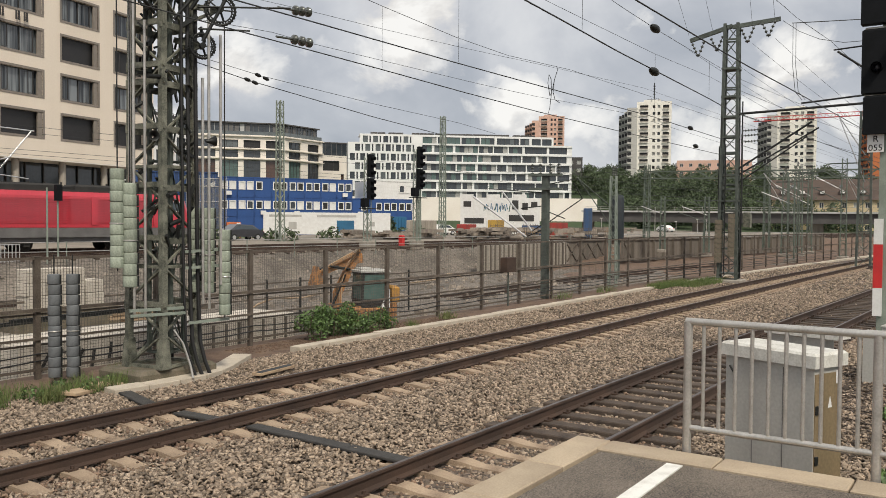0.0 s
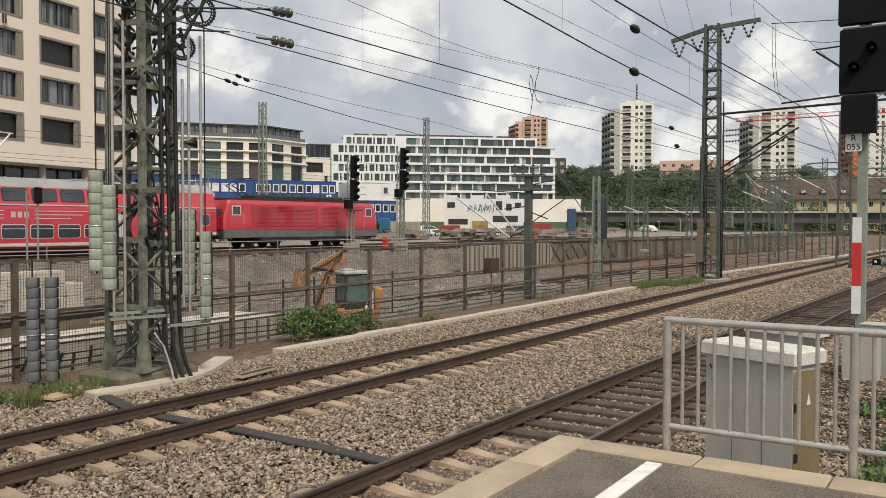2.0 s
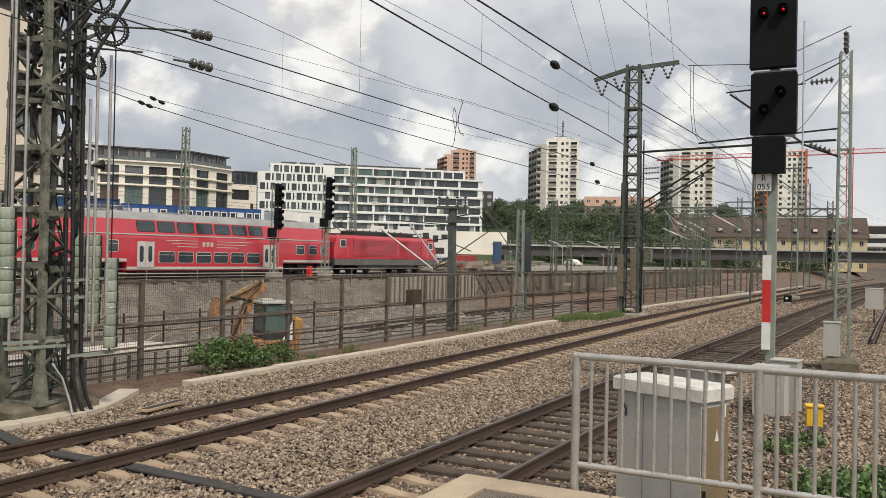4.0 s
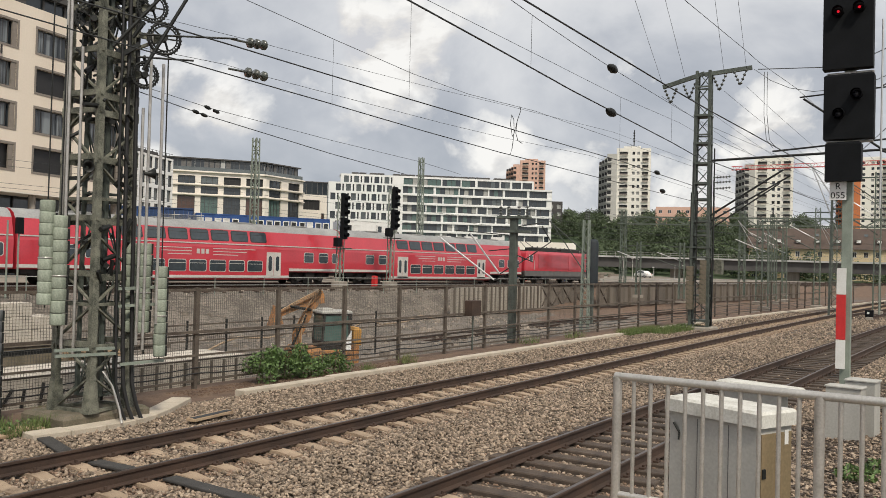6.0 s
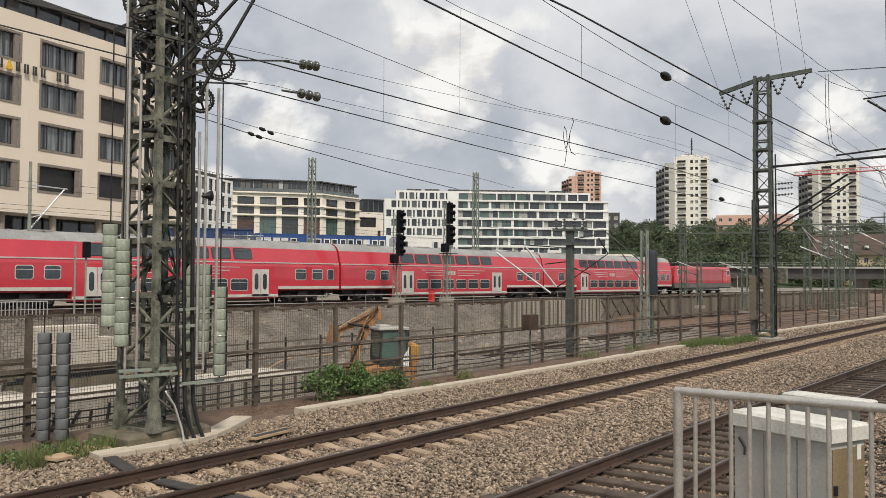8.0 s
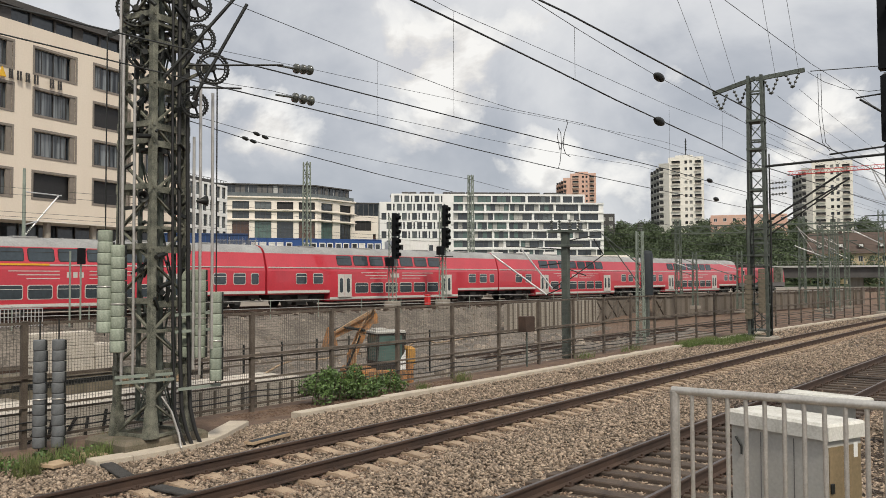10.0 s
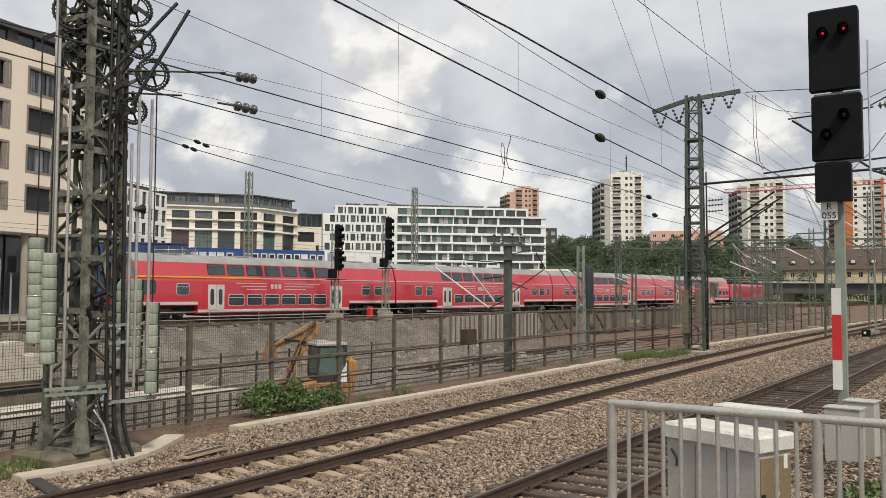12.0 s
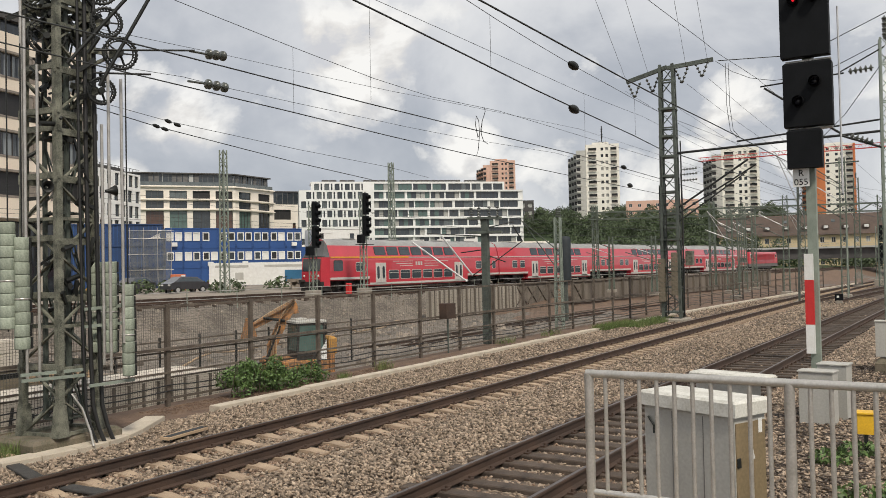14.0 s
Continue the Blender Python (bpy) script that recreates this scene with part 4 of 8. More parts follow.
def make_right_mast():
    ms = plain_mast("catenary_mast", 42.9, 11.95, -0.1, 12.75, 0.85, "tall lattice mast with a crossarm and hanging insulators", M_MAST)
    c = G()
    # inclined head beam across the track
    c.beam((-0.05, 2.1, 12.25), (0.05, 0.0, 12.78), 0.16, 0.20).beam((0.05, 0.0, 12.72), (0.5, -2.2, 12.95), 0.16, 0.20)
    part("crossarm", c, M_MAST, ms, "dark steel crossarm")
    for y0 in (1.7, 0.75, -0.75, -1.75):
        g = G()
        z = 12.45 + 0.18 * (-y0)
        disc_insulator(g, (0, y0 + 0.32, z), (0, y0, z - 0.75), 4, 0.075)
        disc_insulator(g, (0, y0 - 0.32, z + 0.05), (0, y0, z - 0.75), 4, 0.075)
        part("insulator", g, M_INSUL, ms, "v-shaped string of dark insulators")
    arm = G()
    arm.tube((0, -0.4, 8.35), (1.5, -9.5, 8.75), 0.06, 8).tube((0.6, -3.2, 8.75), (1.5, -9.6, 9.3), 0.045, 8)
    arm.tube((0.3, -0.3, 5.6), (1.2, -3.6, 7.9), 0.05, 8).tube((0.3, -0.3, 5.3), (1.3, -3.9, 7.6), 0.04, 8).tube((0.3, -0.3, 4.9), (1.2, -3.4, 7.2), 0.035, 8)
    part("cantilever", arm, M_DARKST, ms)
    g = G()
    for z in (7.25, 6.95, 7.5):
        disc_insulator(g, (0.1, -0.5, z), (0.2, -1.35, z + 0.05), 6, 0.06)
    part("insulator", g, M_INSUL, ms)
    disc = G().bbox((0, 0, 0.115), (0.34, 0.30, 0.225), 0.012).mesh("weight", [M_CONCM])
    for i in range(9):
        part("weight", disc, None, ms, "", pose(-0.55, 0.35, 0.9 + i * 0.24))
        part("weight", disc, None, ms, "", pose(-0.35, -0.25, 1.2 + i * 0.24))
    cab = G().bbox((0.6, -0.75, 3.05), (0.42, 0.35, 0.75), 0.02)
    part("switch_box", cab, M_MASTM, ms)
    for x, y in ((-0.62, 0.05), (-0.15, -0.62), (0.2, 0.6)):
        part("guide_pipe", G().tube((x, y, 0.3), (x, y, 6.8), 0.03, 6), M_DARKST, ms)
    for x, y, z0, z1 in ((0.30, -0.50, 0.1, 9.0), (0.42, -0.46, 0.1, 7.4), (-0.46, 0.30, 0.2, 8.2)):
        part("cable", G().path([(x, y, z0), (x + 0.03, y - 0.02, (z0 + z1) / 2), (x, y, z1)], 0.035, 6), M_BLACK, ms, "thick black cable")
    for z in (0.35, 1.6, 2.6, 3.5, 4.0):
        part("clamp_beam", G().box((0, 0, z), (0.98, 0.98, 0.09), 8), M_MAST, ms)
    for z in (4.6, 5.3, 6.4, 7.2, 8.2, 9.2, 10.6):
        part("clamp_beam", G().box((0, 0, z), (0.86, 0.86, 0.1), 8), M_MAST, ms)


make_right_mast()
for args in (
        ("catenary_mast", 45.9, 19.4, -1.4, 5.5, 0.42, "short green lattice mast with a dark tank beside it", M_MASTL),
        ("catenary_mast", 64.5, 8.6, -0.2, 10.6, 0.9, "far lattice mast with old fittings", M_MAST),
        ("catenary_mast", 57.2, 57.6, 0.7, 14.1, 0.62, "tall pale green lattice mast behind the raised track", M_MASTL),
        ("catenary_mast", 89.5, 60.8, 0.7, 16.3, 0.68, "tall slim pale green lattice mast", M_MASTL),
        ("catenary_mast", 72.0, 52.0, 0.7, 8.2, 0.35, "slim pale green mast by the raised track", M_MASTL),
        ("catenary_mast", 82.0, 17.5, 0.0, 7.6, 0.55, "green lattice mast with swing arms", M_MASTG),
        ("catenary_mast", 105.0, 21.0, 0.2, 9.6, 0.6, "green lattice mast with a top bracket", M_MASTG),
        ("catenary_mast", 112.0, 15.2, 0.1, 9.2, 0.6, "slender green lattice mast", M_MASTG),
        ("catenary_mast", 98.0, 8.0, 0.0, 11.2, 0.6, "green lattice mast beside the curve", M_MASTG),
        ("catenary_mast", 25.2, 1.22, -0.2, 8.5, 0.36, "pale grey lattice mast with stacked insulators", M_MASTL)):
    m = plain_mast(*args)
    x, y, z0, z1 = args[1:5]
    H = z1 - z0
    if y < 40 and x != 25.2:
        g = G()
        g.tube((0, 0, H * 0.72), (-1.6, 1.6, H * 0.98), 0.035, 8).tube((0, 0, H * 0.55), (-1.5, 1.5, H * 0.96), 0.03, 8)
        part("swing_arm", g, M_SILVER if 60 < x or x == 26.6 else M_MAST, m)
    g = G()
    for k in range(3):
        disc_insulator(g, (-0.12 + 0.24 * k, 0, H), (-0.12 + 0.24 * k, 0, H + 0.55), 4, 0.07)
    if y < 30:
        part("insulator", g, M_INSUL, m)


def make_slim_mast():
    m = thing("catenary_mast", "slim grey mast with swing arms before the office building", "catenary mast", pose(26.2, 50.0, 0.6), group="lattice masts")
    part("post", G().tube((0, 0, 0), (0, 0, 9.0), 0.13, 10, 0.09), M_MASTL, m)
    for p, q, r in (((0, 0, 4.9), (2.2, 0.1, 7.5), 0.05), ((0, 0, 7.6), (2.4, 0.1, 7.55), 0.04), ((0, 0, 4.8), (1.9, -0.1, 4.6), 0.035), ((0, 0, 5.6), (0.9, 0.0, 5.9), 0.035)):
        part("swing_arm", G().tube(p, q, r, 8), M_SILVER, m)
    g = G()
    disc_insulator(g, (0.15, 0, 5.1), (0.55, 0.02, 5.55), 5, 0.08)
    part("insulator", g, M_INSUL, m)
    part("foundation", G().bbox((0, 0, 0.05), (0.8, 0.8, 0.4), 0.04), M_CONC, m)


make_slim_mast()


def make_green_post():
    m = thing("catenary_post", "stout green steel post with insulators and pale struts", "catenary mast", pose(29.1, 15.25, 0))
    part("post", G().box((0, 0, 1.85), (0.23, 0.25, 5.5)), M_MAST, m)
    for z in (4.6, 4.05):
        part("crossarm", G().box((0, 0, z), (0.4, 1.3, 0.09), 20), M_MAST, m)
    for y in (-0.55, -0.2, 0.25, 0.6):
        g = G()
        disc_insulator(g, (0, y, 4.62), (0, y, 5.05), 4, 0.07)
        part("insulator", g, M_INSUL, m)
    for p, q in (((0.06, 0.87, 2.17), (-1.03, 2.69, 3.75)), ((0.17, 0.67, 2.40), (-0.43, 1.72, 3.98))):
        part("strut", G().tube(p, q, 0.035, 8), M_SILVER, m, "pale aluminium strut")
    for p, q in (((0, 0, 2.5), (0.06, 0.87, 2.17)), ((0, 0, 2.75), (0.17, 0.67, 2.40)), ((0, 0, 3.4), (0.2, 1.2, 3.3)), ((0, 0, 3.9), (-1.2, 1.9, 4.05)), ((0, 0.1, 2.6), (1.0, -1.1, 3.7)), ((1.0, -1.1, 3.7), (0.6, -0.9, 4.3)), ((0, 0.1, 4.2), (0.7, -0.9, 4.45)), ((0, 0, 3.2), (0.5, -0.6, 2.9))):
        part("bracket", G().tube(p, q, 0.022, 6), M_DARKST, m)


make_green_post()
solid("water_tank", G().lathe((0, 0, 0), [(0, 0), (0.32, 0.0), (0.33, 0.1), (0.33, 3.0), (0.26, 3.25), (0, 3.3)], 16), M_TANK, "tall dark cylindrical tank beside a lattice mast", "tank", at=pose(59.6, 24.7, 1.55, 0, 0, 0) @ Matrix.Diagonal((1.35, 1.35, 1.02, 1)))
solid("tank_stand", G().box((0, 0, 0), (0.26, 0.26, 3.3)), M_MAST, "green steel pillar under the tank", "stand", at=pose(59.6, 24.7, -0.1))
GA, GB = Vector((94.4, 36.0, 8.0)), Vector((95.2, 5.0, 7.5))
gt = thing("signal_gantry", "long green lattice gantry beam across the far tracks", "gantry")
g = G()
for dz in (0.0, 0.8):
    for dx in (-0.35, 0.35):
        g.beam(GA + Vector((dx, 0, dz)), GB + Vector((dx, 0, dz)), 0.12)
for k in range(24):
    a0, a1 = GA.lerp(GB, k / 24), GA.lerp(GB, (k + 1) / 24)
    for dx in (-0.35, 0.35):
        g.beam(a0 + Vector((dx, 0, 0.8 * (k % 2))), a1 + Vector((dx, 0, 0.8 * ((k + 1) % 2))), 0.07)
part("beam", g, M_MASTG, gt)
for t_ in (0.02, 0.45, 0.98):
    p_ = GA.lerp(GB, t_)
    g = G()
    lattice(g, (p_.x, p_.y, 0.0), p_.z + 1.6, 0.6, 0.5, 12, 0.1, 0.06)
    part("leg", g, M_MASTG, gt)
for x_, y_, z_ in ((70, 14.5, 6.5), (85, 16.8, 8.0), (92, 17.2, 8.5), (78.5, 12.0, 8.4), (72, 6.8, 10.6), (78, 23.5, 5.3), (86.0, 30.5, 5.6), (118, 22, 8)):
    m_ = plain_mast("catenary_mast", x_, y_, 0.0, z_, 0.5, "green lattice mast with swing arms beyond the fence", M_MASTG)
    for k_ in range(3):
        part("swing_arm", G().tube((0, 0, z_ * (0.55 + 0.12 * k_)), (-0.4, 2.6 - 0.4 * k_, z_ * (0.72 + 0.10 * k_)), 0.04, 6), M_SILVER if k_ == 1 else M_MAST, m_)
    part("crossarm", G().box((0, 0, z_ - 0.4), (0.1, 2.4, 0.1)), M_MAST, m_)


# ---- overhead wires ----
def wire(pts, r=0.012, label="thin dark overhead wire", sag=0.0, group="overhead wires"):
    pts = [Vector(p) for p in pts]
    out = []
    for a, b in zip(pts, pts[1:]):
        n = max(2, int((b - a).length / 3))
        for i in range(n):
            t = i / n
            p = a.lerp(b, t)
            p.z -= 4 * sag * t * (1 - t)
            out.append(p)
    out.append(pts[-1])
    return solid("overhead_wire", G().path(out, r * 0.85, 5), M_WIRE, label, "overhead wire", group)


wire([(-8.00, 9.90, 5.79), (8.56, 9.90, 5.59), (11.83, 9.90, 5.55), (14.80, 9.90, 5.50), (18.20, 9.90, 5.47), (23.66, 9.90, 5.48), (60.00, 9.20, 5.45), (110.00, 7.40, 5.40), (160.00, 4.20, 5.40)], 0.012)
wire([(-8.00, 9.90, 7.76), (8.67, 9.90, 6.89), (11.89, 9.90, 6.72), (14.39, 9.90, 6.61), (16.62, 9.90, 6.60), (20.00, 9.90, 6.78), (60.00, 9.20, 6.90), (110.00, 7.40, 7.00), (160.00, 4.20, 7.00)], 0.0065)
wire([(-8.00, 8.21, 5.18), (6.84, 8.19, 5.46), (7.87, 8.19, 5.47), (9.90, 8.19, 5.48), (11.79, 8.19, 5.49), (15.10, 8.18, 5.52), (21.45, 8.17, 5.59), (24.30, 8.17, 5.57), (60.00, 8.40, 5.50)], 0.012)
wire([(-2.00, 8.20, 7.99), (11.27, 8.19, 7.33), (11.86, 8.19, 7.30), (15.10, 8.18, 7.30), (21.48, 8.17, 7.28), (26.70, 8.17, 7.40), (60.00, 8.40, 6.90)], 0.0058)
wire([(-4.00, 4.48, 5.52), (6.95, 5.10, 5.49), (9.83, 5.26, 5.48), (12.20, 5.39, 5.46), (18.26, 5.74, 5.50), (20.54, 5.87, 5.49), (60.00, 4.30, 5.50), (100.00, 1.60, 5.50)], 0.013)
wire([(4.00, 4.93, 6.28), (9.50, 5.24, 6.22), (10.92, 5.32, 6.20), (12.32, 5.40, 6.20), (14.20, 5.51, 6.22), (19.00, 5.78, 6.33), (21.77, 5.93, 6.42), (60.00, 4.30, 6.90), (100.00, 1.60, 6.90)], 0.0058)
wire([(-4.00, 4.10, 5.26), (7.51, 4.10, 5.50), (8.16, 4.10, 5.52), (12.65, 4.10, 5.53), (15.16, 4.10, 5.55), (18.41, 4.10, 5.61), (60.00, 3.00, 5.50), (100.00, 1.00, 5.50)], 0.013)
wire([(6.00, 4.10, 6.83), (13.08, 4.10, 7.05), (17.78, 4.10, 7.20), (18.98, 4.10, 7.22), (23.23, 4.10, 7.47), (26.50, 4.10, 7.54), (60.00, 3.00, 6.90), (100.00, 1.00, 6.90)], 0.0065)
wire([(9.60, 13.20, 7.20), (12.39, 13.36, 7.39), (13.60, 13.24, 7.42), (15.58, 13.05, 7.44), (19.16, 12.70, 7.51), (22.64, 12.37, 7.62), (29.92, 11.66, 7.80), (60.00, 9.20, 7.10)], 0.0058)
wire([(9.60, 13.20, 6.55), (12.47, 13.35, 6.76), (13.61, 13.24, 6.71), (15.58, 13.05, 6.68), (19.78, 12.64, 6.62), (22.64, 12.37, 6.62), (28.21, 11.83, 6.72), (60.00, 9.20, 5.60)], 0.0065)
wire([(9.60, 13.20, 5.95), (12.15, 13.40, 5.80), (16.31, 13.57, 5.70), (20.41, 13.73, 5.66), (22.73, 13.82, 5.55)], 0.0065)
wire([(9.60, 13.20, 5.85), (11.84, 13.39, 5.65), (16.20, 13.56, 5.37), (19.51, 13.69, 5.22)], 0.011)
wire([(11.89, 9.90, 6.72), (11.89, 9.90, 5.56)], 0.0035, "thin vertical dropper wire", group="dropper wires")
wire([(11.86, 8.19, 7.30), (11.86, 8.19, 5.51)], 0.0035, "thin vertical dropper wire", group="dropper wires")
wire([(10.68, 5.31, 6.20), (10.68, 5.31, 5.50)], 0.0035, "thin vertical dropper wire", group="dropper wires")
wire([(18.28, 5.74, 6.31), (18.28, 5.74, 5.53)], 0.0035, "thin vertical dropper wire", group="dropper wires")
wire([(21.56, 8.17, 7.29), (21.56, 8.17, 5.60)], 0.0035, "thin vertical dropper wire", group="dropper wires")
for pts in ([(-8.00, 1.36, 12.71), (28.65, 10.55, 12.51), (42.90, 14.13, 12.41)],
            [(-8.00, 0.70, 12.70), (28.94, 9.55, 12.50), (42.90, 12.89, 12.40)],
            [(-8.00, -0.44, 12.68), (30.20, 8.11, 12.48), (42.90, 10.95, 12.38)],
            [(-8.00, -0.27, 12.82), (31.09, 7.53, 12.62), (42.90, 9.89, 12.52)]):
    wire(pts, 0.009)
    x, y, z = pts[-1]
    wire([(x, y, z - 0.7), (80, y - 1.5, 10.2), (150, y - 6, 8.5)], 0.010, sag=0.25)
wire([(43.6, 9.7, 12.8), (25.2, 1.3, 8.4)], 0.014, sag=1.0)
for p, q, n, r in (((13.15, 13.4, 7.38), (13.75, 13.4, 7.45), 3, 0.11), ((13.1, 13.4, 6.74), (13.8, 13.4, 6.76), 3, 0.11)):
    g = G()
    disc_insulator(g, p, q, n, r)
    g.tube((p[0] - 0.45, p[1], p[2] - 0.03), p, 0.025, 6)
    solid("wire_insulator", g, M_INSUL, "string of ribbed dark insulator discs on a wire", "insulator", "wire insulators")
for c in ((14.18, 5.51, 5.45), (14.20, 5.51, 6.22), (24.64, 8.17, 5.60), (25.18, 8.17, 5.10)):
    r = 0.075 if c[1] < 7 else 0.065
    g = G().lathe(c, [(0.015, -0.20), (r * 0.55, -0.16), (r * 0.95, -0.06), (r, 0.03), (r * 0.7, 0.14), (0.015, 0.20)], 12, 0, (1, 0, -0.06))
    solid("wire_insulator", g, M_DARKST, "dark egg-shaped insulator on a wire", "insulator", "wire insulators")
for c in ((12.12, 13.40, 5.80), (12.36, 13.41, 5.76), (11.81, 13.39, 5.66), (12.03, 13.40, 5.63)):
    g = G().lathe(c, [(0.012, -0.09), (0.035, -0.05), (0.038, 0.04), (0.012, 0.09)], 10, 0, (1, 0, -0.2))
    solid("wire_clamp", g, M_DARKST, "short dark clamp on a tension wire", "clamp", "wire clamps")


for pts in ([(19.13, 9.90, 6.75), (19.19, 9.90, 6.66), (19.01, 9.90, 6.37), (18.95, 9.90, 6.05), (19.07, 9.90, 5.88), (19.31, 9.90, 5.84)], [(19.01, 9.90, 6.37), (18.86, 9.90, 6.04), (18.77, 9.90, 5.94), (18.65, 9.90, 6.25), (18.71, 9.90, 6.47), (18.83, 9.90, 6.37), (18.86, 9.90, 6.04), (18.77, 9.90, 5.63), (18.68, 9.90, 5.48)]):
    solid("jumper_cable", G().path(pts, 0.009, 5), M_WIRE, "looped jumper cable hanging between two wires", "cable", "jumper cables")
for dy in (0.0, 0.14):
    wire([(44.0, 9.3 - dy, 12.7), (43.6, 9.2 - dy, 10.5), (43.3, 9.0 - dy, 9.2), (43.4, 8.7 - dy, 8.8)], 0.016, "slack cable hanging from the crossarm", group="jumper cables")
for p, q, r in (((24.9, 2.2, 7.65), (24.9, 4.3, 7.55), 0.022), ((24.9, 4.2, 7.5), (24.9, 2.3, 6.05), 0.03), ((24.9, 2.3, 6.0), (25.1, 1.3, 5.6), 0.03), ((25.1, 1.25, 8.25), (24.9, 2.3, 7.68), 0.018)):
    solid("support_rod", G().tube(p, q, r, 8), M_DARKST, "dark support rod reaching from a mast to the wires", "support rod", "support rods")
for p, q in (((25.0, 1.5, 7.72), (24.95, 2.1, 7.68)), ((25.0, 1.55, 5.75), (24.95, 2.1, 5.98))):
    g = G()
    disc_insulator(g, p, q, 5, 0.09)
    solid("wire_insulator", g, M_INSUL, "string of ribbed dark insulator discs on a rod", "insulator", "wire insulators")
wire([(25.2, 1.1, 9.2), (23.0, 5.0, 8.0)], 0.014, sag=0.5)
wire([(25.2, 1.2, 8.0), (24.6, 3.2, 5.5)], 0.012, sag=0.2)
for z0 in (9.4, 8.2, 7.0):
    wire([(42.9, 11.5, z0), (90, 5.0, z0 - 0.3), (150, -2, z0 - 0.6)], 0.012, sag=0.5)


for y_, z_ in ((20, 5.9), (23, 6.9), (27, 5.7), (31, 6.6), (15.5, 6.2)):
    wire([(52, y_ + 6, z_ + 0.3), (94, y_, z_), (160, y_ - 10, z_)], 0.013, sag=0.35)
for y_, z_ in ((0, 6.3), (0, 7.6), (-4.4, 6.2), (-4.4, 7.5)):
    wire([(x_, y_train(x_) + y_, z_ + (0.35 if x_ % 2 else 0)) for x_ in (-60, -20, 21, 60, 101, 140, 181, 220)], 0.012)


# ---- signals and cabinets by the near track ----
def make_signal():
    s = thing("main_signal", "tall black railway signal on a green post, showing red", "railway signal", pose(17.83, 2.17, 0))
    part("foundation", G().bbox((0, 0, -0.05), (0.75, 0.6, 0.5), 0.03), M_CONC, s)
    part("post", G().box((0.08, 0.02, 3.6), (0.20, 0.17, 7.5)), M_MASTL, s, "pale green steel post")
    for z0, z1, m in ((0.95, 1.5, M_WHITEP), (1.5, 2.35, M_REDP), (2.35, 2.85, M_WHITEP)):
        part("mast_band", G().box((-0.06, 0.09, (z0 + z1) / 2), (0.06, 0.16, z1 - z0 - 0.004)), m, s)
    for z0, z1, w, y in ((4.48, 5.22, 0.62, 0.08), (5.27, 6.50, 0.86, 0.0), (6.60, 8.15, 0.86, 0.03)):
        part("signal_screen", G().bbox((-0.13, y, (z0 + z1) / 2), (0.26, w, z1 - z0), 0.04), M_SIGNAL, s, "matt black signal screen")
    for y, z, m in ((0.20, 7.68, M_LAMPRED), (-0.16, 7.72, M_LAMPRED), (0.16, 5.75, M_LAMPOFF), (-0.14, 6.1, M_LAMPOFF)):
        h = G().lathe((-0.27, y, z), [(0.10, -0.14), (0.105, 0.0), (0.085, 0.0), (0.085, -0.12)], 14, 0, (1, 0, 0.1))
        hood = part("lamp_hood", h, M_SIGNAL, s)
        part("lamp_lens", G().lathe((-0.28, y, z), [(0.0, -0.02), (0.022 if m is M_LAMPRED else 0.07, -0.015), (0.026 if m is M_LAMPRED else 0.075, 0.0)], 12, 0, (1, 0, 0)), m, hood)
    pl = part("name_plate", G().box((-0.12, 0.17, 4.31), (0.02, 0.29, 0.35)), M_WHITEP, s, "white plate with black characters R 055")
    for txt, z, size in (("R", 4.335, 0.17), ("055", 4.165, 0.17)):
        cu = bpy.data.curves.new("plate_text", "FONT")
        cu.body, cu.size, cu.align_x, cu.extrude = txt, size, "CENTER", 0.002
        cu.materials.append(M_SIGNAL)
        t = new("plate_text", cu)
        t.parent = pl
        t.matrix_local = pose(-0.134, 0.17, z, 90, 0, -90)
    for x in (0.32, 0.38):
        part("ladder_rail", G().tube((x, -0.5, 4.0), (x, -0.5, 7.6), 0.015, 6), M_SILVER, s)
    for z in (6.55, 5.245):
        part("bracket", G().box((0, 0, z), (0.12, 0.8, 0.03)), M_GALV, s)
    part("backing", G().box((0.14, 0, 6.2), (0.25, 0.14, 3.4)), M_DARKST, s)


make_signal()


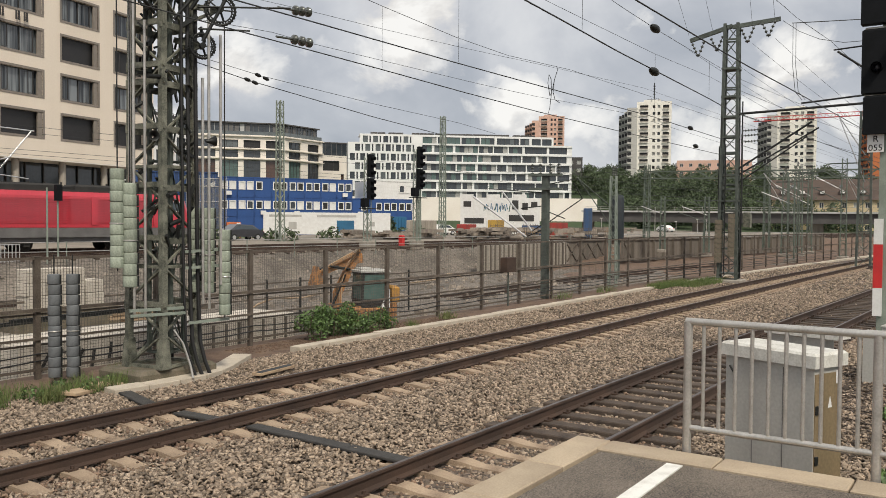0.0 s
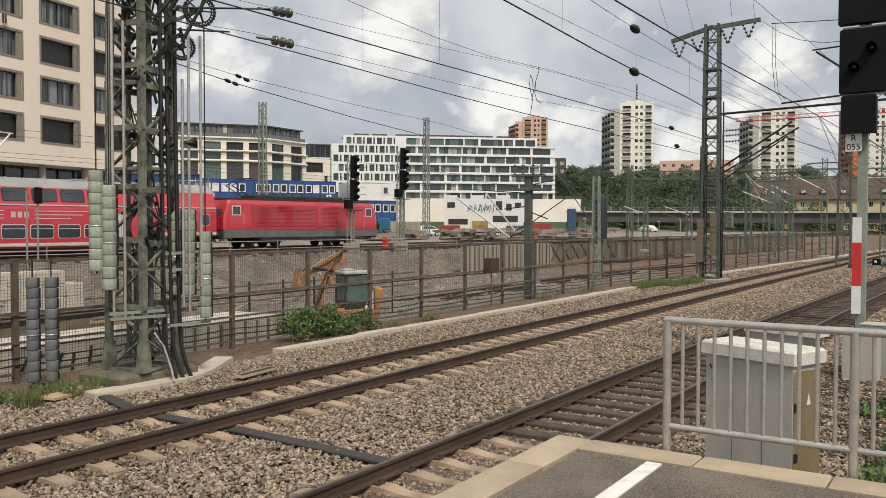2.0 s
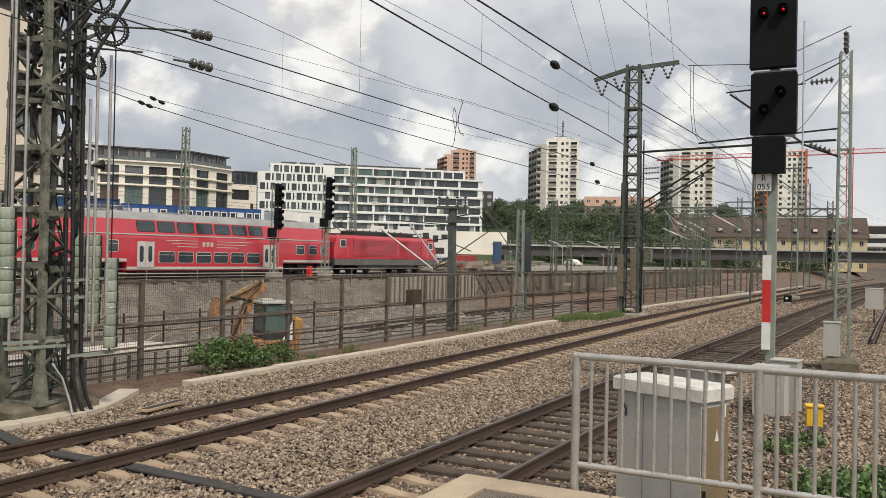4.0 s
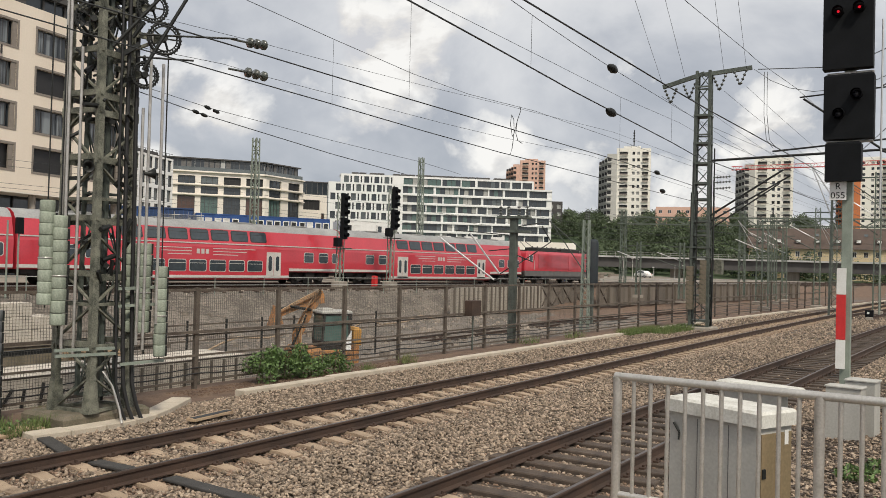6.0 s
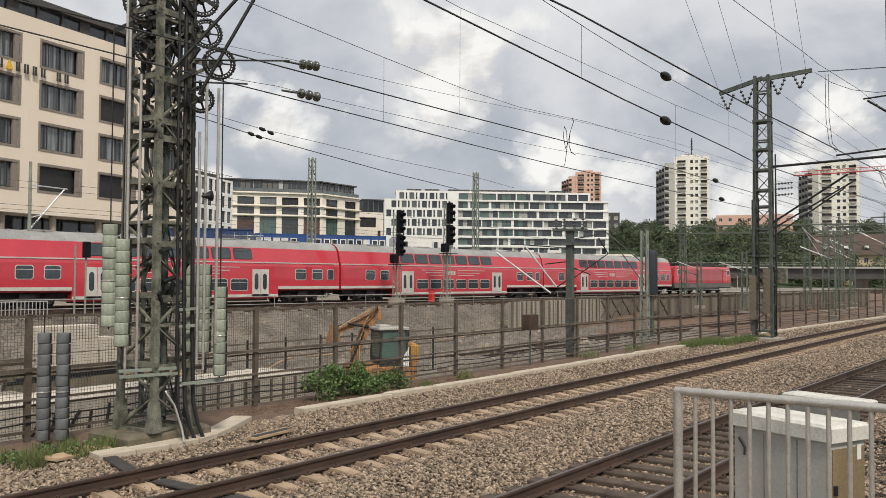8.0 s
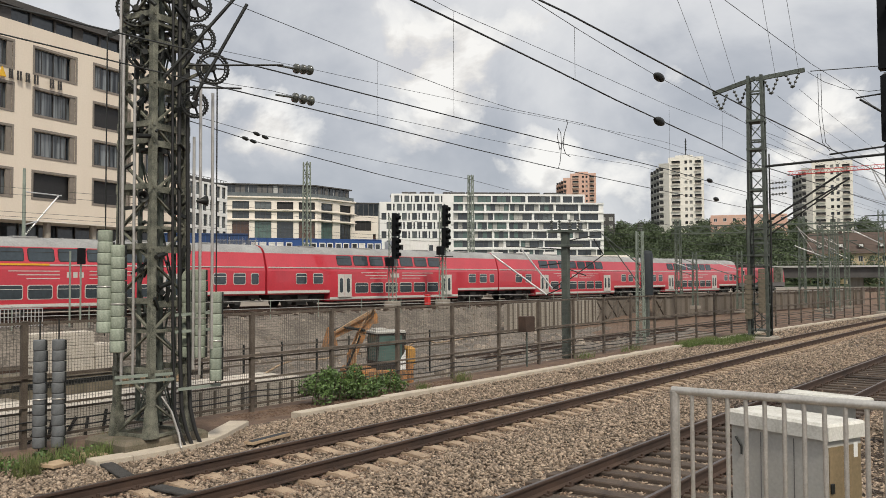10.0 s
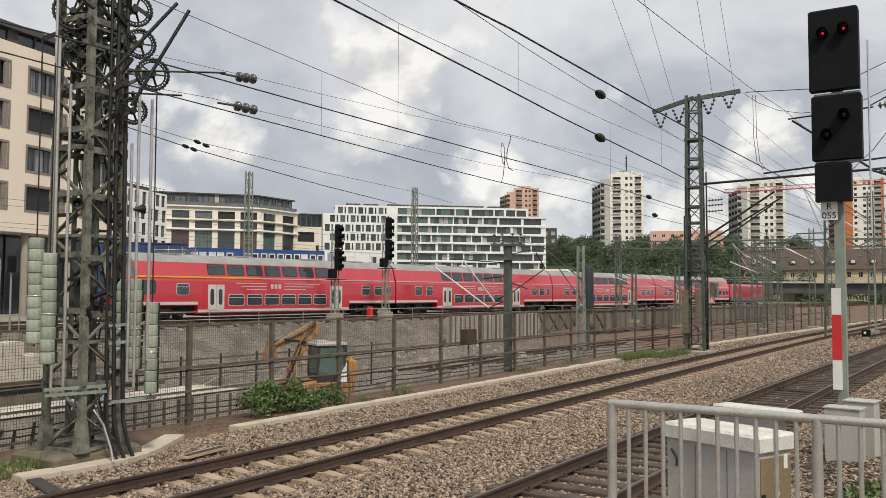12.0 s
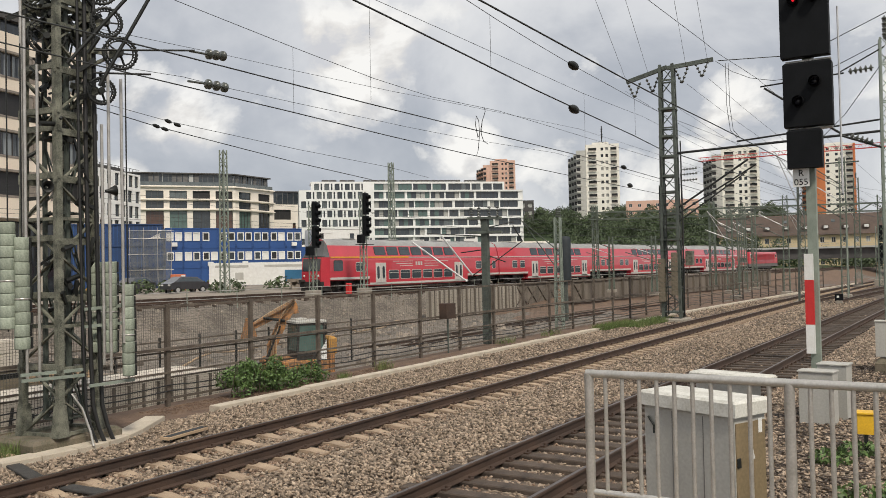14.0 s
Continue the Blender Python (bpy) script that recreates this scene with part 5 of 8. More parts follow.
def make_kiosk():
    k = thing("cable_kiosk", "grey and ochre cable kiosk with a weathered pale lid", "electrical cabinet", pose(8.6, 1.74, -0.2, 0, 0, 66))
    W, D, H = 1.18, 0.56, 1.47
    part("body", G().bbox((W / 2, -D / 2, H / 2), (W - 0.08, D - 0.08, H), 0.006), M_CABINET, k)
    part("side_panel", G().box((0.037, -D / 2, H / 2 - 0.03), (0.012, D - 0.1, H - 0.1)), M_OCHRE, k, "ochre-brown painted side panel")
    part("lid", G().bbox((W / 2, -D / 2, H + 0.06), (W, D, 0.15), 0.025), M_LID, k, "stained pale concrete lid")
    for x in (0.40, 0.78):
        part("door_seam", G().box((x, -0.0385, H / 2), (0.007, 0.004, H - 0.1)), M_TGREY, k)
    for x in (W - 0.17,):
        part("handle", G().tube((x, -0.03, H - 0.22), (x + 0.06, -0.015, H - 0.13), 0.012, 6).tube((x, -0.03, H - 0.22), (x - 0.005, -0.02, H - 0.30), 0.010, 6), M_DARKST, k)
    for z in (0.5, H - 0.45):
        part("hinge", G().bbox((0.033, -0.08, z), (0.03, 0.05, 0.09), 0.005), M_DARKST, k)
    part("warning_plate", G().add([(0.029, -0.335, H - 0.44), (0.029, -0.265, H - 0.44), (0.029, -0.30, H - 0.31)], [(0, 1, 2)]), M_WHITEP, k, "small white triangular warning plate")
    part("notice", G().add([(0.029, -0.46, H - 0.20), (0.029, -0.40, H - 0.20), (0.029, -0.40, H - 0.06), (0.029, -0.46, H - 0.06)], [(0, 1, 2, 3)]), M_WHITEP, k)
    k = thing("cable_kiosk", "second grey kiosk with a flat pale lid behind the first", "electrical cabinet", pose(10.75, 1.75, -0.2, 0, 0, 72))
    part("body", G().bbox((0.68, -0.15, 0.75), (0.74, 0.22, 1.5), 0.006), M_CABINET, k)
    part("lid", G().bbox((0.62, -0.15, 1.53), (1.0, 0.32, 0.08), 0.02), M_LID, k, "stained pale lid")


make_kiosk()


def cabinet(x, y, z, w, d, h, rz, label, material=None, legs=0.0):
    c = thing("trackside_cabinet", label, "electrical cabinet", pose(x, y, z, 0, 0, rz), group="trackside cabinets")
    part("body", G().bbox((0, 0, legs + h / 2), (w, d, h), 0.015), material or M_CABINET, c)
    part("lid", G().bbox((0, 0, legs + h + 0.015), (w + 0.04, d + 0.04, 0.03), 0.01), material or M_CABINET, c)
    if legs:
        for s in (-1, 1):
            part("leg", G().box((s * w * 0.3, 0, legs / 2), (0.05, 0.05, legs)), M_DARKST, c)
    return c


cabinet(16.9, 2.05, -0.2, 0.34, 0.58, 0.92, -8, "plain grey trackside cabinet beside the signal")
cabinet(17.6, 1.85, -0.2, 0.4, 0.5, 0.98, -8, "grey trackside cabinet with a pale lid")
cabinet(14.6, 1.12, -0.2, 0.22, 0.24, 0.30, 10, "small bright yellow track box on a post", M_YELLOW, 0.3)
cabinet(18.4, 1.84, -0.2, 0.2, 0.22, 0.36, 0, "small yellow track box further off", M_YELLOW, 0.3)
cabinet(46.5, 0.75, -0.2, 0.6, 0.80, 1.0, 0, "pale grey trackside cabinet on short legs", M_CABINET, 0.7)
cabinet(25.0, 1.45, 0.2, 0.3, 0.4, 0.9, 0, "grey switch box at the foot of a mast", M_CABINET)


dw = thing("dwarf_signal", "small black ground signal with a white light between the tracks", "railway signal", pose(62.13, 6.27, -0.2))
part("box", G().bbox((0, 0, 0.42), (0.35, 0.5, 0.45), 0.03), M_SIGNAL, dw)
part("lens", G().box((-0.18, 0.05, 0.45), (0.02, 0.14, 0.14)), M_WHITEP, dw)
part("foot", G().bbox((0, 0, 0.08), (0.4, 0.4, 0.2), 0.02), M_CONC, dw)
solid("mast_post", G().tube((0, 0, 0), (0, 0, 5.2), 0.06, 8), M_MASTL, "slim green post beside the ground signal", "post", at=pose(66.93, 6.15, -0.2))
g = G().bbox((0, 0, 0.1), (0.9, 0.9, 0.6), 0.12)
solid("mast_footing", g, M_CONCM, "dark stained concrete footing of the lattice mast", "footing", at=pose(25.2, 1.22, -0.25))


# ---- trough lid, plank and duct strips by the near tracks ----
solid("timber_plank", G().bbox((0, 0, 0), (1.05, 0.20, 0.05), 0.006).box((0, -0.02, 0.027), (1.0, 0.13, 0.006), mi=1), [M_CRATE, M_BLACK], "pale-edged dark plank lying on the ballast", "plank", at=pose(10.95, 11.75, -0.12, 2, 0, 8))
for (xa, ya), (xb, yb) in (((8.25, 12.75), (7.66, 10.85)), ((7.68, 10.45), (7.72, 9.35)), ((7.74, 8.95), (7.6, 6.1))):
    L = math.hypot(xb - xa, yb - ya)
    solid("cable_duct", G().bbox((L / 2, 0, 0), (L, 0.22, 0.03), 0.008), M_DUCT, "flat black rubber cable duct across the track", "cable duct", "cable ducts",
          at=pose(xa, ya, -0.165, 0, 0, math.degrees(math.atan2(yb - ya, xb - xa))))


# ---- buildings ----
def window_meshes(w, h, glasses, frame_mat, mull=1, recess=0.22, f=None):
    """One frame and a pane for each kind of glass; the front of the wall is at y = 0."""
    f = f or min(0.08, w * 0.06)
    fr = G().grid_frame(w, h, f, mull, 0.08, recess - 0.09).mesh("window", [frame_mat])
    panes = [G().box((0, recess + 0.02, h / 2), (w, 0.04, h)).mesh("pane", [gl]) for gl in glasses]
    return fr, panes


def put_window(meshes, k, parent, m):
    w = part("window", meshes[0], None, parent, "", m)
    part("pane", meshes[1][k % len(meshes[1])], None, w)
    return w


def house(name, label, p, ang, L, D, z0, fh, nfl, wall, glasses, frame_mat, front, side=None, sides="lr", base=0.0, roof=None, t=0.45, category="building", mull=1, parapet=0.6):
    """A block with real window openings. front, side: (bays, window width, sill, window height). Local x runs along the front, y into the block."""
    b = thing(name, label, category, pose(p[0], p[1], z0, 0, 0, ang))
    H = base + nfl * fh
    rnd = random.Random(int(L * 10 + z0))
    g = G()
    faces = [(0, (0, 0), L, front)]
    if side:
        if "r" in sides:
            faces.append((90, (L, 0), D, side))
        if "l" in sides:
            faces.append((-90, (0, D), D, side))
    core = G().box((L / 2, D / 2, (H - 0.3) / 2), (L - 2 * t, D - 2 * t, H - 0.3))
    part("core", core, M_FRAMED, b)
    for rz, (ox, oy), length, (bays, ww, sill, wh) in faces:
        ca, sa = math.cos(radians(rz)), math.sin(radians(rz))

        def put(x0, x1, za, zb):
            cx, cy = (x0 + x1) / 2, t / 2
            g.box((ox + cx * ca - cy * sa, oy + cx * sa + cy * ca, (za + zb) / 2), (x1 - x0, t, zb - za), rz)
        bw = length / bays
        meshes = window_meshes(ww, wh, glasses, frame_mat, mull)
        if base:
            put(0, length, 0, base)
        for k in range(nfl):
            zf = base + k * fh
            put(0, length, zf, zf + sill)
            put(0, length, zf + sill + wh, zf + fh)
            x = 0.0
            for i in range(bays):
                xc = (i + 0.5) * bw
                put(x, xc - ww / 2, zf + sill, zf + sill + wh)
                x = xc + ww / 2
                put_window(meshes, rnd.randrange(12), b, pose(ox + xc * ca, oy + xc * sa, zf + sill, 0, 0, rz))
            put(x, length, zf + sill, zf + sill + wh)
        put(0, length, H, H + parapet)
    if not side or "r" not in sides:
        g.box((L - t / 2, D / 2, H / 2), (t, D - 2 * t, H))
    if not side or "l" not in sides:
        g.box((t / 2, D / 2, H / 2), (t, D - 2 * t, H))
    g.box((L / 2, D - t / 2, H / 2), (L - 2 * t, t, H))
    part("wall", g, wall, b)
    part("roof", G().box((L / 2, D / 2, H + 0.1), (L - 2 * t, D - 2 * t, 0.3)), roof or M_DROOF, b)
    return b, H


def facade(b, o, rz, length, rows, wall, frame_mat=None, t=0.5, recess=0.28, frame=0.07):
    """A wall from rows (low, high, openings); an opening is (x0, x1, glass, upright bars). The outer face lies on the line from o along rz."""
    ca, sa = math.cos(radians(rz)), math.sin(radians(rz))
    g, known = G(), {}

    def put(x0, x1, za, zb):
        cx, cy = (x0 + x1) / 2, t / 2
        g.box((o[0] + cx * ca - cy * sa, o[1] + cx * sa + cy * ca, (za + zb) / 2), (x1 - x0, t, zb - za), rz)
    for za, zb, ops in rows:
        x = 0.0
        for x0, x1, glass, mull in ops:
            if x0 > x + 0.01:
                put(x, x0, za, zb)
            key = (round(x1 - x0, 2), round(zb - za, 2), glass.name, mull)
            if key not in known:
                known[key] = window_meshes(key[0], key[1], [glass], frame_mat or M_FRAMED, mull, recess, frame)
            xc = (x0 + x1) / 2
            put_window(known[key], 0, b, pose(o[0] + xc * ca, o[1] + xc * sa, za, 0, 0, rz))
            x = x1
        if x < length - 0.01:
            put(x, length, za, zb)
    part("wall", g, wall, b)


def make_beige_office():
    ang, ux, uy = 11.0, math.cos(radians(11)), math.sin(radians(11))
    p = (39.2 - 16.5 * ux, 68.3 - 16.5 * uy)
    bw, bays, fh, z1, base = 6.15, 5, 3.43, 7.9, 1.0
    L = bw * bays
    b = thing("office_block", "beige stone office building with dark framed windows", "building", pose(p[0], p[1], z1, 0, 0, ang))
    H = base + 4 * fh
    part("core", G().box((L / 2, 11, (H - 0.3) / 2), (L - 1.4, 20.6, H - 0.3)), M_FRAMED, b)
    rows, side = [(0.0, base + 0.85, [])], [(0.0, base + 0.85, [])]
    for k in range(4):
        z = base + k * fh + 0.85
        ops = []
        for i in range(bays):
            xc = (i + 0.5) * bw
            blind = (k in (0, 2) and i in (2, 3, 4)) and (i != 2 or k == 0)
            ops.append((xc - 2.05, xc + 2.05, M_BLINDSHADE if blind else M_GLASSC, 0 if blind and i < 4 else 1))
        rows += [(z, z + 2.05, ops), (z + 2.05, z + fh if k < 3 else H + 1.2, [])]
        side += [(z, z + 2.05, [(1.5 + 5.2 * i, 4.9 + 5.2 * i, M_GLASS, 2) for i in range(4)]), (z + 2.05, z + fh if k < 3 else H + 1.2, [])]
        for i in range(bays):
            xc = (i + 0.5) * bw
            part("window_surround", G().grid_frame(4.50, 2.45, 0.20, 0, 0.09, -0.03), M_FRAMET, b, "thin taupe window surround", pose(xc, 0, z - 0.20))
            # the broad reveal panel on one side of each opening, and casements inside it
            part("reveal_panel", G().box((xc + 1.80, 0.10, z + 1.02), (0.46, 0.16, 2.03)), M_FRAMET, b, "taupe panel beside the window")
            if ops[i][3]:
                for xo in (-1.55, 0.95):
                    part("casement", G().grid_frame(0.62, 1.86, 0.06, 0, 0.05, 0.14), M_FRAMED, b, "", pose(xc + xo, 0, z + 0.09))
    facade(b, (0, 0), 0, L, rows, M_BEIGE, M_FRAMED, 0.6, 0.34)
    facade(b, (L, 0.6), 90, 21.4, side, M_BEIGE, M_FRAMED, 0.6, 0.34)
    part("flank_wall", G().box((0.3, 11.3, H / 2), (0.6, 21.4, H + 1.2)).box((L / 2, 21.7, H / 2), (L - 1.2, 0.6, H)), M_BEIGE, b)
    # set-back top floor: dark panes between thin bars
    part("upper_floor", G().box((L / 2, 11.2, H + 1.8), (L - 3, 19, 2.2)), M_GLASS, b, "glazed set-back top floor")
    part("roof_slab", G().box((L / 2, 11.4, H + 3.05), (L - 1.2, 20.6, 0.5)), M_DROOF, b, "dark overhanging roof slab")
    for i in range(12):
        part("mullion", G().box((2 + i * (L - 4) / 11, 1.62, H + 1.8), (1.1 if i % 3 == 1 else 0.2, 0.12, 2.2)), M_DROOF, b)
    part("ground_floor", G().box((L / 2, 12, -3.6), (L - 1, 17, 7.1)), M_GLASS, b, "dark recessed glazed ground floor")
    for i in range(16):
        part("mullion", G().box((1.0 + i * 1.95, 3.42, -3.6), (0.10, 0.12, 7.0)), M_FRAMED, b)
    for i in range(7):
        part("column", G().tube((0.8 + i * 4.85, 0.8, -7.3), (0.8 + i * 4.85, 0.8, 0.0), 0.30, 14), M_CONC, b, "pale round concrete column")
    part("soffit", G().box((L / 2, 6, -0.06), (L, 12, 0.10)), M_BEIGE2, b)
    # company lettering stands as plain raised bars
    x, z = 7.6, 11.5
    for i in range(11):
        w = (0.52, 0.60, 0.56, 0.62)[i % 4]
        if i == 3:
            g = G().add([(x, -0.3, z - 0.36), (x + w, -0.3, z - 0.36), (x + w / 2, -0.3, z + 0.42), (x, -0.18, z - 0.36), (x + w, -0.18, z - 0.36), (x + w / 2, -0.18, z + 0.42)], [(0, 1, 2), (5, 4, 3), (0, 3, 4, 1), (1, 4, 5, 2), (2, 5, 3, 0)])
            part("sign_bar", g, M_YELLOW, b, "yellow sign shape")
        elif i != 8:
            g = G().box((x + w * 0.3, -0.24, z), (0.12, 0.10, 0.74)).box((x + w * 0.72, -0.24, z), (0.12, 0.10, 0.74))
            part("sign_bar", g, M_FRAMED, b, "dark raised sign bar")
        x += w + 0.2


LONG_AT = (252.5, 57.0)
make_beige_office()


def make_white_office():
    p, ang, L, D = (228.0, 194.4), -48.0, 81.4, 16.0
    z0, fh, n = 4.3, 3.28, 8
    b = thing("office_block", "long white office building with slit windows and glazed bands", "building", pose(p[0], p[1], z0, 0, 0, ang))
    H = n * fh
    rnd = random.Random(17)
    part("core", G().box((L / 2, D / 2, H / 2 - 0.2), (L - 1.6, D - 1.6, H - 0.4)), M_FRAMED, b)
    split = 25.8

    def slits(k, x_end, shift):
        """Wide window, pier, narrow slot, pier; every other storey is shifted."""
        ops, x = [], 0.7 + shift
        while x + 3.0 < x_end:
            ops.append((x, x + 1.75, M_GLASS if rnd.random() < 0.6 else M_GLASS2, 1))
            ops.append((x + 2.30, x + 2.85, M_GLASS, 0))
            x += 3.62
        return ops

    def bands(k, xa, xb):
        """Long glazed strips of unlike panes between white posts."""
        ops, x = [], xa
        while x < xb - 1.6:
            run = min(rnd.choice((3.4, 5.0, 6.7, 8.2)), xb - 0.4 - x)
            m = max(1, round(run / 1.65))
            dark = 0.35 + 0.6 * (x - xa) / (xb - xa)
            for i in range(m):
                gl = M_GLASS if rnd.random() < dark else rnd.choice((M_GLASSG, M_GLASS2, M_GLASSG, M_CURTAIN))
                ops.append((x + run * i / m, x + run * (i + 1) / m, gl, 0))
            x += run + rnd.choice((0.45, 0.5, 0.9))
        return ops
    rows = [(0.0, 0.55, [])]
    for k in range(n):
        z = k * fh + 0.55
        rows += [(z, z + 2.45, slits(k, split, 1.8 * (k % 2)) + bands(k, split + 0.6, L - 0.4)), (z + 2.45, (k + 1) * fh + (0.55 if k < n - 1 else 0.35), [])]
    facade(b, (0, 0), 0, L, rows, M_BWHITE, M_FRAMED, 0.6, 0.4, 0.06)
    side = [(0.0, 0.55, [])]
    for k in range(n):
        z = k * fh + 0.55
        side += [(z, z + 2.45, slits(k, D - 1, 1.8 * (k % 2))), (z + 2.45, (k + 1) * fh + (0.55 if k < n - 1 else 0.35), [])]
    facade(b, (L, 0.6), 90, D - 1.2, side, M_BWHITE, M_FRAMED, 0.6, 0.4, 0.06)
    facade(b, (0, D - 0.6), -90, D - 1.2, side, M_BWHITE, M_FRAMED, 0.6, 0.4, 0.06)
    part("rear_wall", G().box((L / 2, D - 0.3, H / 2), (L, 0.6, H)), M_BWHITE, b)
    part("roof", G().box((L / 2, D / 2, H - 0.05), (L - 1.4, D - 1.4, 0.3)), M_DROOF, b)
    for k in range(1, n + 1):
        part("floor_band", G().box((split / 2 + L / 2 + 0.3, -0.16, k * fh + (0.02 if k < n else 0.0)), (L - split - 0.6, 0.30, 0.62)), M_BWHITE, b, "projecting white floor band")
    # set-back top storey
    a, e = 4.2, L - 6.2
    U = e - a
    part("upper_core", G().box((a + U / 2, 8.6, H + 1.7), (U - 1.2, 10.4, 3.0)), M_FRAMED, b)
    ops = slits(0, 22.0, 0.5) + bands(9, 22.6, U - 0.3)
    facade(b, (a, 2.6), 0, U, [(H + 0.2, H + 0.55, []), (H + 0.55, H + 2.9, ops), (H + 2.9, H + 3.6, [])], M_BWHITE, M_FRAMED, 0.5, 0.3, 0.06)
    part("upper_roof", G().box((a + U / 2, 8.7, H + 3.45), (U, 11.2, 0.3)), M_BWHITE, b)
    for x0, k in ((9.5, 2), (16.0, 2), (24.5, 3), (33.0, 10), (62.0, 3)):
        for i in range(k):
            part("solar_panel", G().box((x0 + i * 2.75, 6, H + 4.05), (2.45, 2.5, 0.75)), M_DROOF, b, "dark raised roof panel")


make_white_office()


def make_cream_office():
    """The cream block with a bent front: broad dark openings between piers, thin ledges, dark top storey."""
    b = thing("office_block", "cream stone office block with broad dark windows and grey top storey", "building", pose(218.6, 215.6, 2.0, 0, 0, 0))
    rnd = random.Random(23)
    levels = [(6.0, 13.4), (13.6, 22.2), (23.1, 25.7), (26.5, 29.2)]
    top = 31.0
    for ang, length, bays, ww, back in ((-38, 54.0, 7, 5.8, 1), (2, 20.5, 2, 6.4, 0)):
        rows, z = [], 0.0
        bw = length / bays
        for za, zb in levels:
            rows.append((z, za, []))
            ops = []
            for i in range(bays):
                xc = (i + 0.5) * bw
                gl = rnd.choice((M_GLASSG, M_GLASS, M_GLASSG, M_BROWNG)) if zb < 23 else rnd.choice((M_GLASS, M_BLINDSHADE, M_GLASS2, M_GLASS))
                ops.append((xc - ww / 2, xc + ww / 2, gl, 2 if zb > 23 else 3))
            rows.append((za, zb, ops))
            z = zb
        rows.append((z, top, []))
        ca, sa = math.cos(radians(ang)), math.sin(radians(ang))
        o = (-length * ca, -length * sa) if back else (0.0, 0.0)
        facade(b, o, ang, length, rows, M_BEIGE2, M_FRAMED, 0.9, 0.6, 0.12)
        m = pose(o[0], o[1], 0, 0, 0, ang)
        for z in (22.65, 26.1, 30.6):
            part("ledge", G().box((length / 2, -0.35, z), (length + 0.4, 0.8, 0.34)), M_BEIGE2, b, "thin projecting cream ledge", m)
        part("core", G().box((length / 2, 9.0, top / 2), (length - 2, 15.5, top - 0.6)), M_FRAMED, b, "", m)
        part("upper_floor", G().box((length / 2, 8.6, top + 2.1), (length - 1.5, 13.0, 4.2)), M_GLASS, b, "dark grey glazed set-back top storey", m)
        part("upper_roof", G().box((length / 2, 8.4, top + 4.4), (length, 14.4, 0.45)), M_DROOF, b, "thin dark roof slab", m)
        for i in range(int(length / 1.9)):
            part("mullion", G().box((1.2 + i * 1.9, 2.02, top + 2.1), (1.5 if rnd.random() < 0.3 else 0.16, 0.14, 4.1)), M_TGREY if i % 5 else M_BRIDGE, b, "", m)
        part("glass_parapet", G().box((length / 2, 0.3, top + 0.65), (length - 0.4, 0.06, 1.3)), M_GLASS2, b, "grey glass parapet", m)
    b = thing("office_block", "lower cream block with a dark glazed top storey", "building", pose(240.0, 219.5, 2.0, 0, 0, -35))
    rows = [(0, 12, []), (12, 19, [(9.0, 10.2, M_BROWNG, 0)]), (19, 20.2, []), (20.2, 24.0, [(2.0, 8.4, M_BLINDSHADE, 2), (13.0, 19.0, M_GLASS, 2)]), (24.0, 26.0, [])]
    facade(b, (0, 0), 0, 24, rows, M_BEIGE2, M_FRAMED, 0.9, 0.6, 0.12)
    part("core", G().box((12, 8, 12.8), (23, 13.5, 25.6)), M_FRAMED, b)
    part("upper_floor", G().box((12, 8, 28.4), (22.5, 12.5, 4.8)), M_GLASS, b, "dark glazed top storey")
    part("upper_roof", G().box((12, 8, 31.0), (23.5, 13.5, 0.4)), M_DROOF, b)
    for i in range(11):
        part("mullion", G().box((1.4 + i * 2.1, 1.7, 28.4), (0.18, 0.14, 4.6)), M_TGREY, b)


make_cream_office()


def make_grid_block(label, p, ang, L, D, H, bays, fh):
    """White frame of slim uprights and thin floors, with tall panes staggered from storey to storey."""
    b = thing("office_block", label, "building", pose(p[0], p[1], 1.0, 0, 0, ang))
    rnd = random.Random(int(H * 10))
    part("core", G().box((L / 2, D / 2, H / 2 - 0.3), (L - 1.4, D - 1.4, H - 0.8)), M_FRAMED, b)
    n = int(H / fh)
    for o, rz, length in (((0, 0), 0, L), ((L, 0.5), 90, D - 1.0)):
        rows, bw = [(0, H - n * fh + 0.35, [])], length / max(1, round(length / (L / bays)))
        for k in range(n):
            z = H - (n - k) * fh + 0.35
            ops = []
            for i in range(round(length / bw)):
                off = 0.25 * bw * ((k + i) % 2)
                ops.append((i * bw + 0.35 + off * 0.5, i * bw + 0.35 + bw * 0.62 + off * 0.5, M_GLASS if rnd.random() < 0.7 else M_GLASS2, 0))
            rows += [(z, z + fh - 0.75, ops), (z + fh - 0.75, z + fh - (0.35 if k == n - 1 else 0.0), [])]
        facade(b, o, rz, length, rows, M_BWHITE, M_FRAMED, 0.5, 0.35, 0.07)
    part("rear_wall", G().box((L / 2, D - 0.25, H / 2), (L, 0.5, H)).box((0.25, D / 2, H / 2), (0.5, D - 1.0, H)), M_BWHITE, b)
    part("upper_floor", G().box((L / 2, D / 2 + 1, H + 0.7), (L - 2.5, D - 4, 1.4)), M_DROOF, b, "dark set-back roof storey")
    for i in range(int(L / 1.4)):
        part("railing_post", G().box((0.3 + i * 1.4, 0.2, H + 0.55), (0.08, 0.08, 1.1)), M_FRAMED, b)
    part("railing_rail", G().box((L / 2, 0.2, H + 1.1), (L, 0.08, 0.08)), M_FRAMED, b)
    return b


make_grid_block("white gridded office block with tall dark windows", (103.0, 143.4), 21, 24.0, 16, 23.4, 9, 3.3)
make_grid_block("taller white gridded office block behind", (98.0, 153.5), 21, 23.0, 14, 29.6, 9, 3.3)


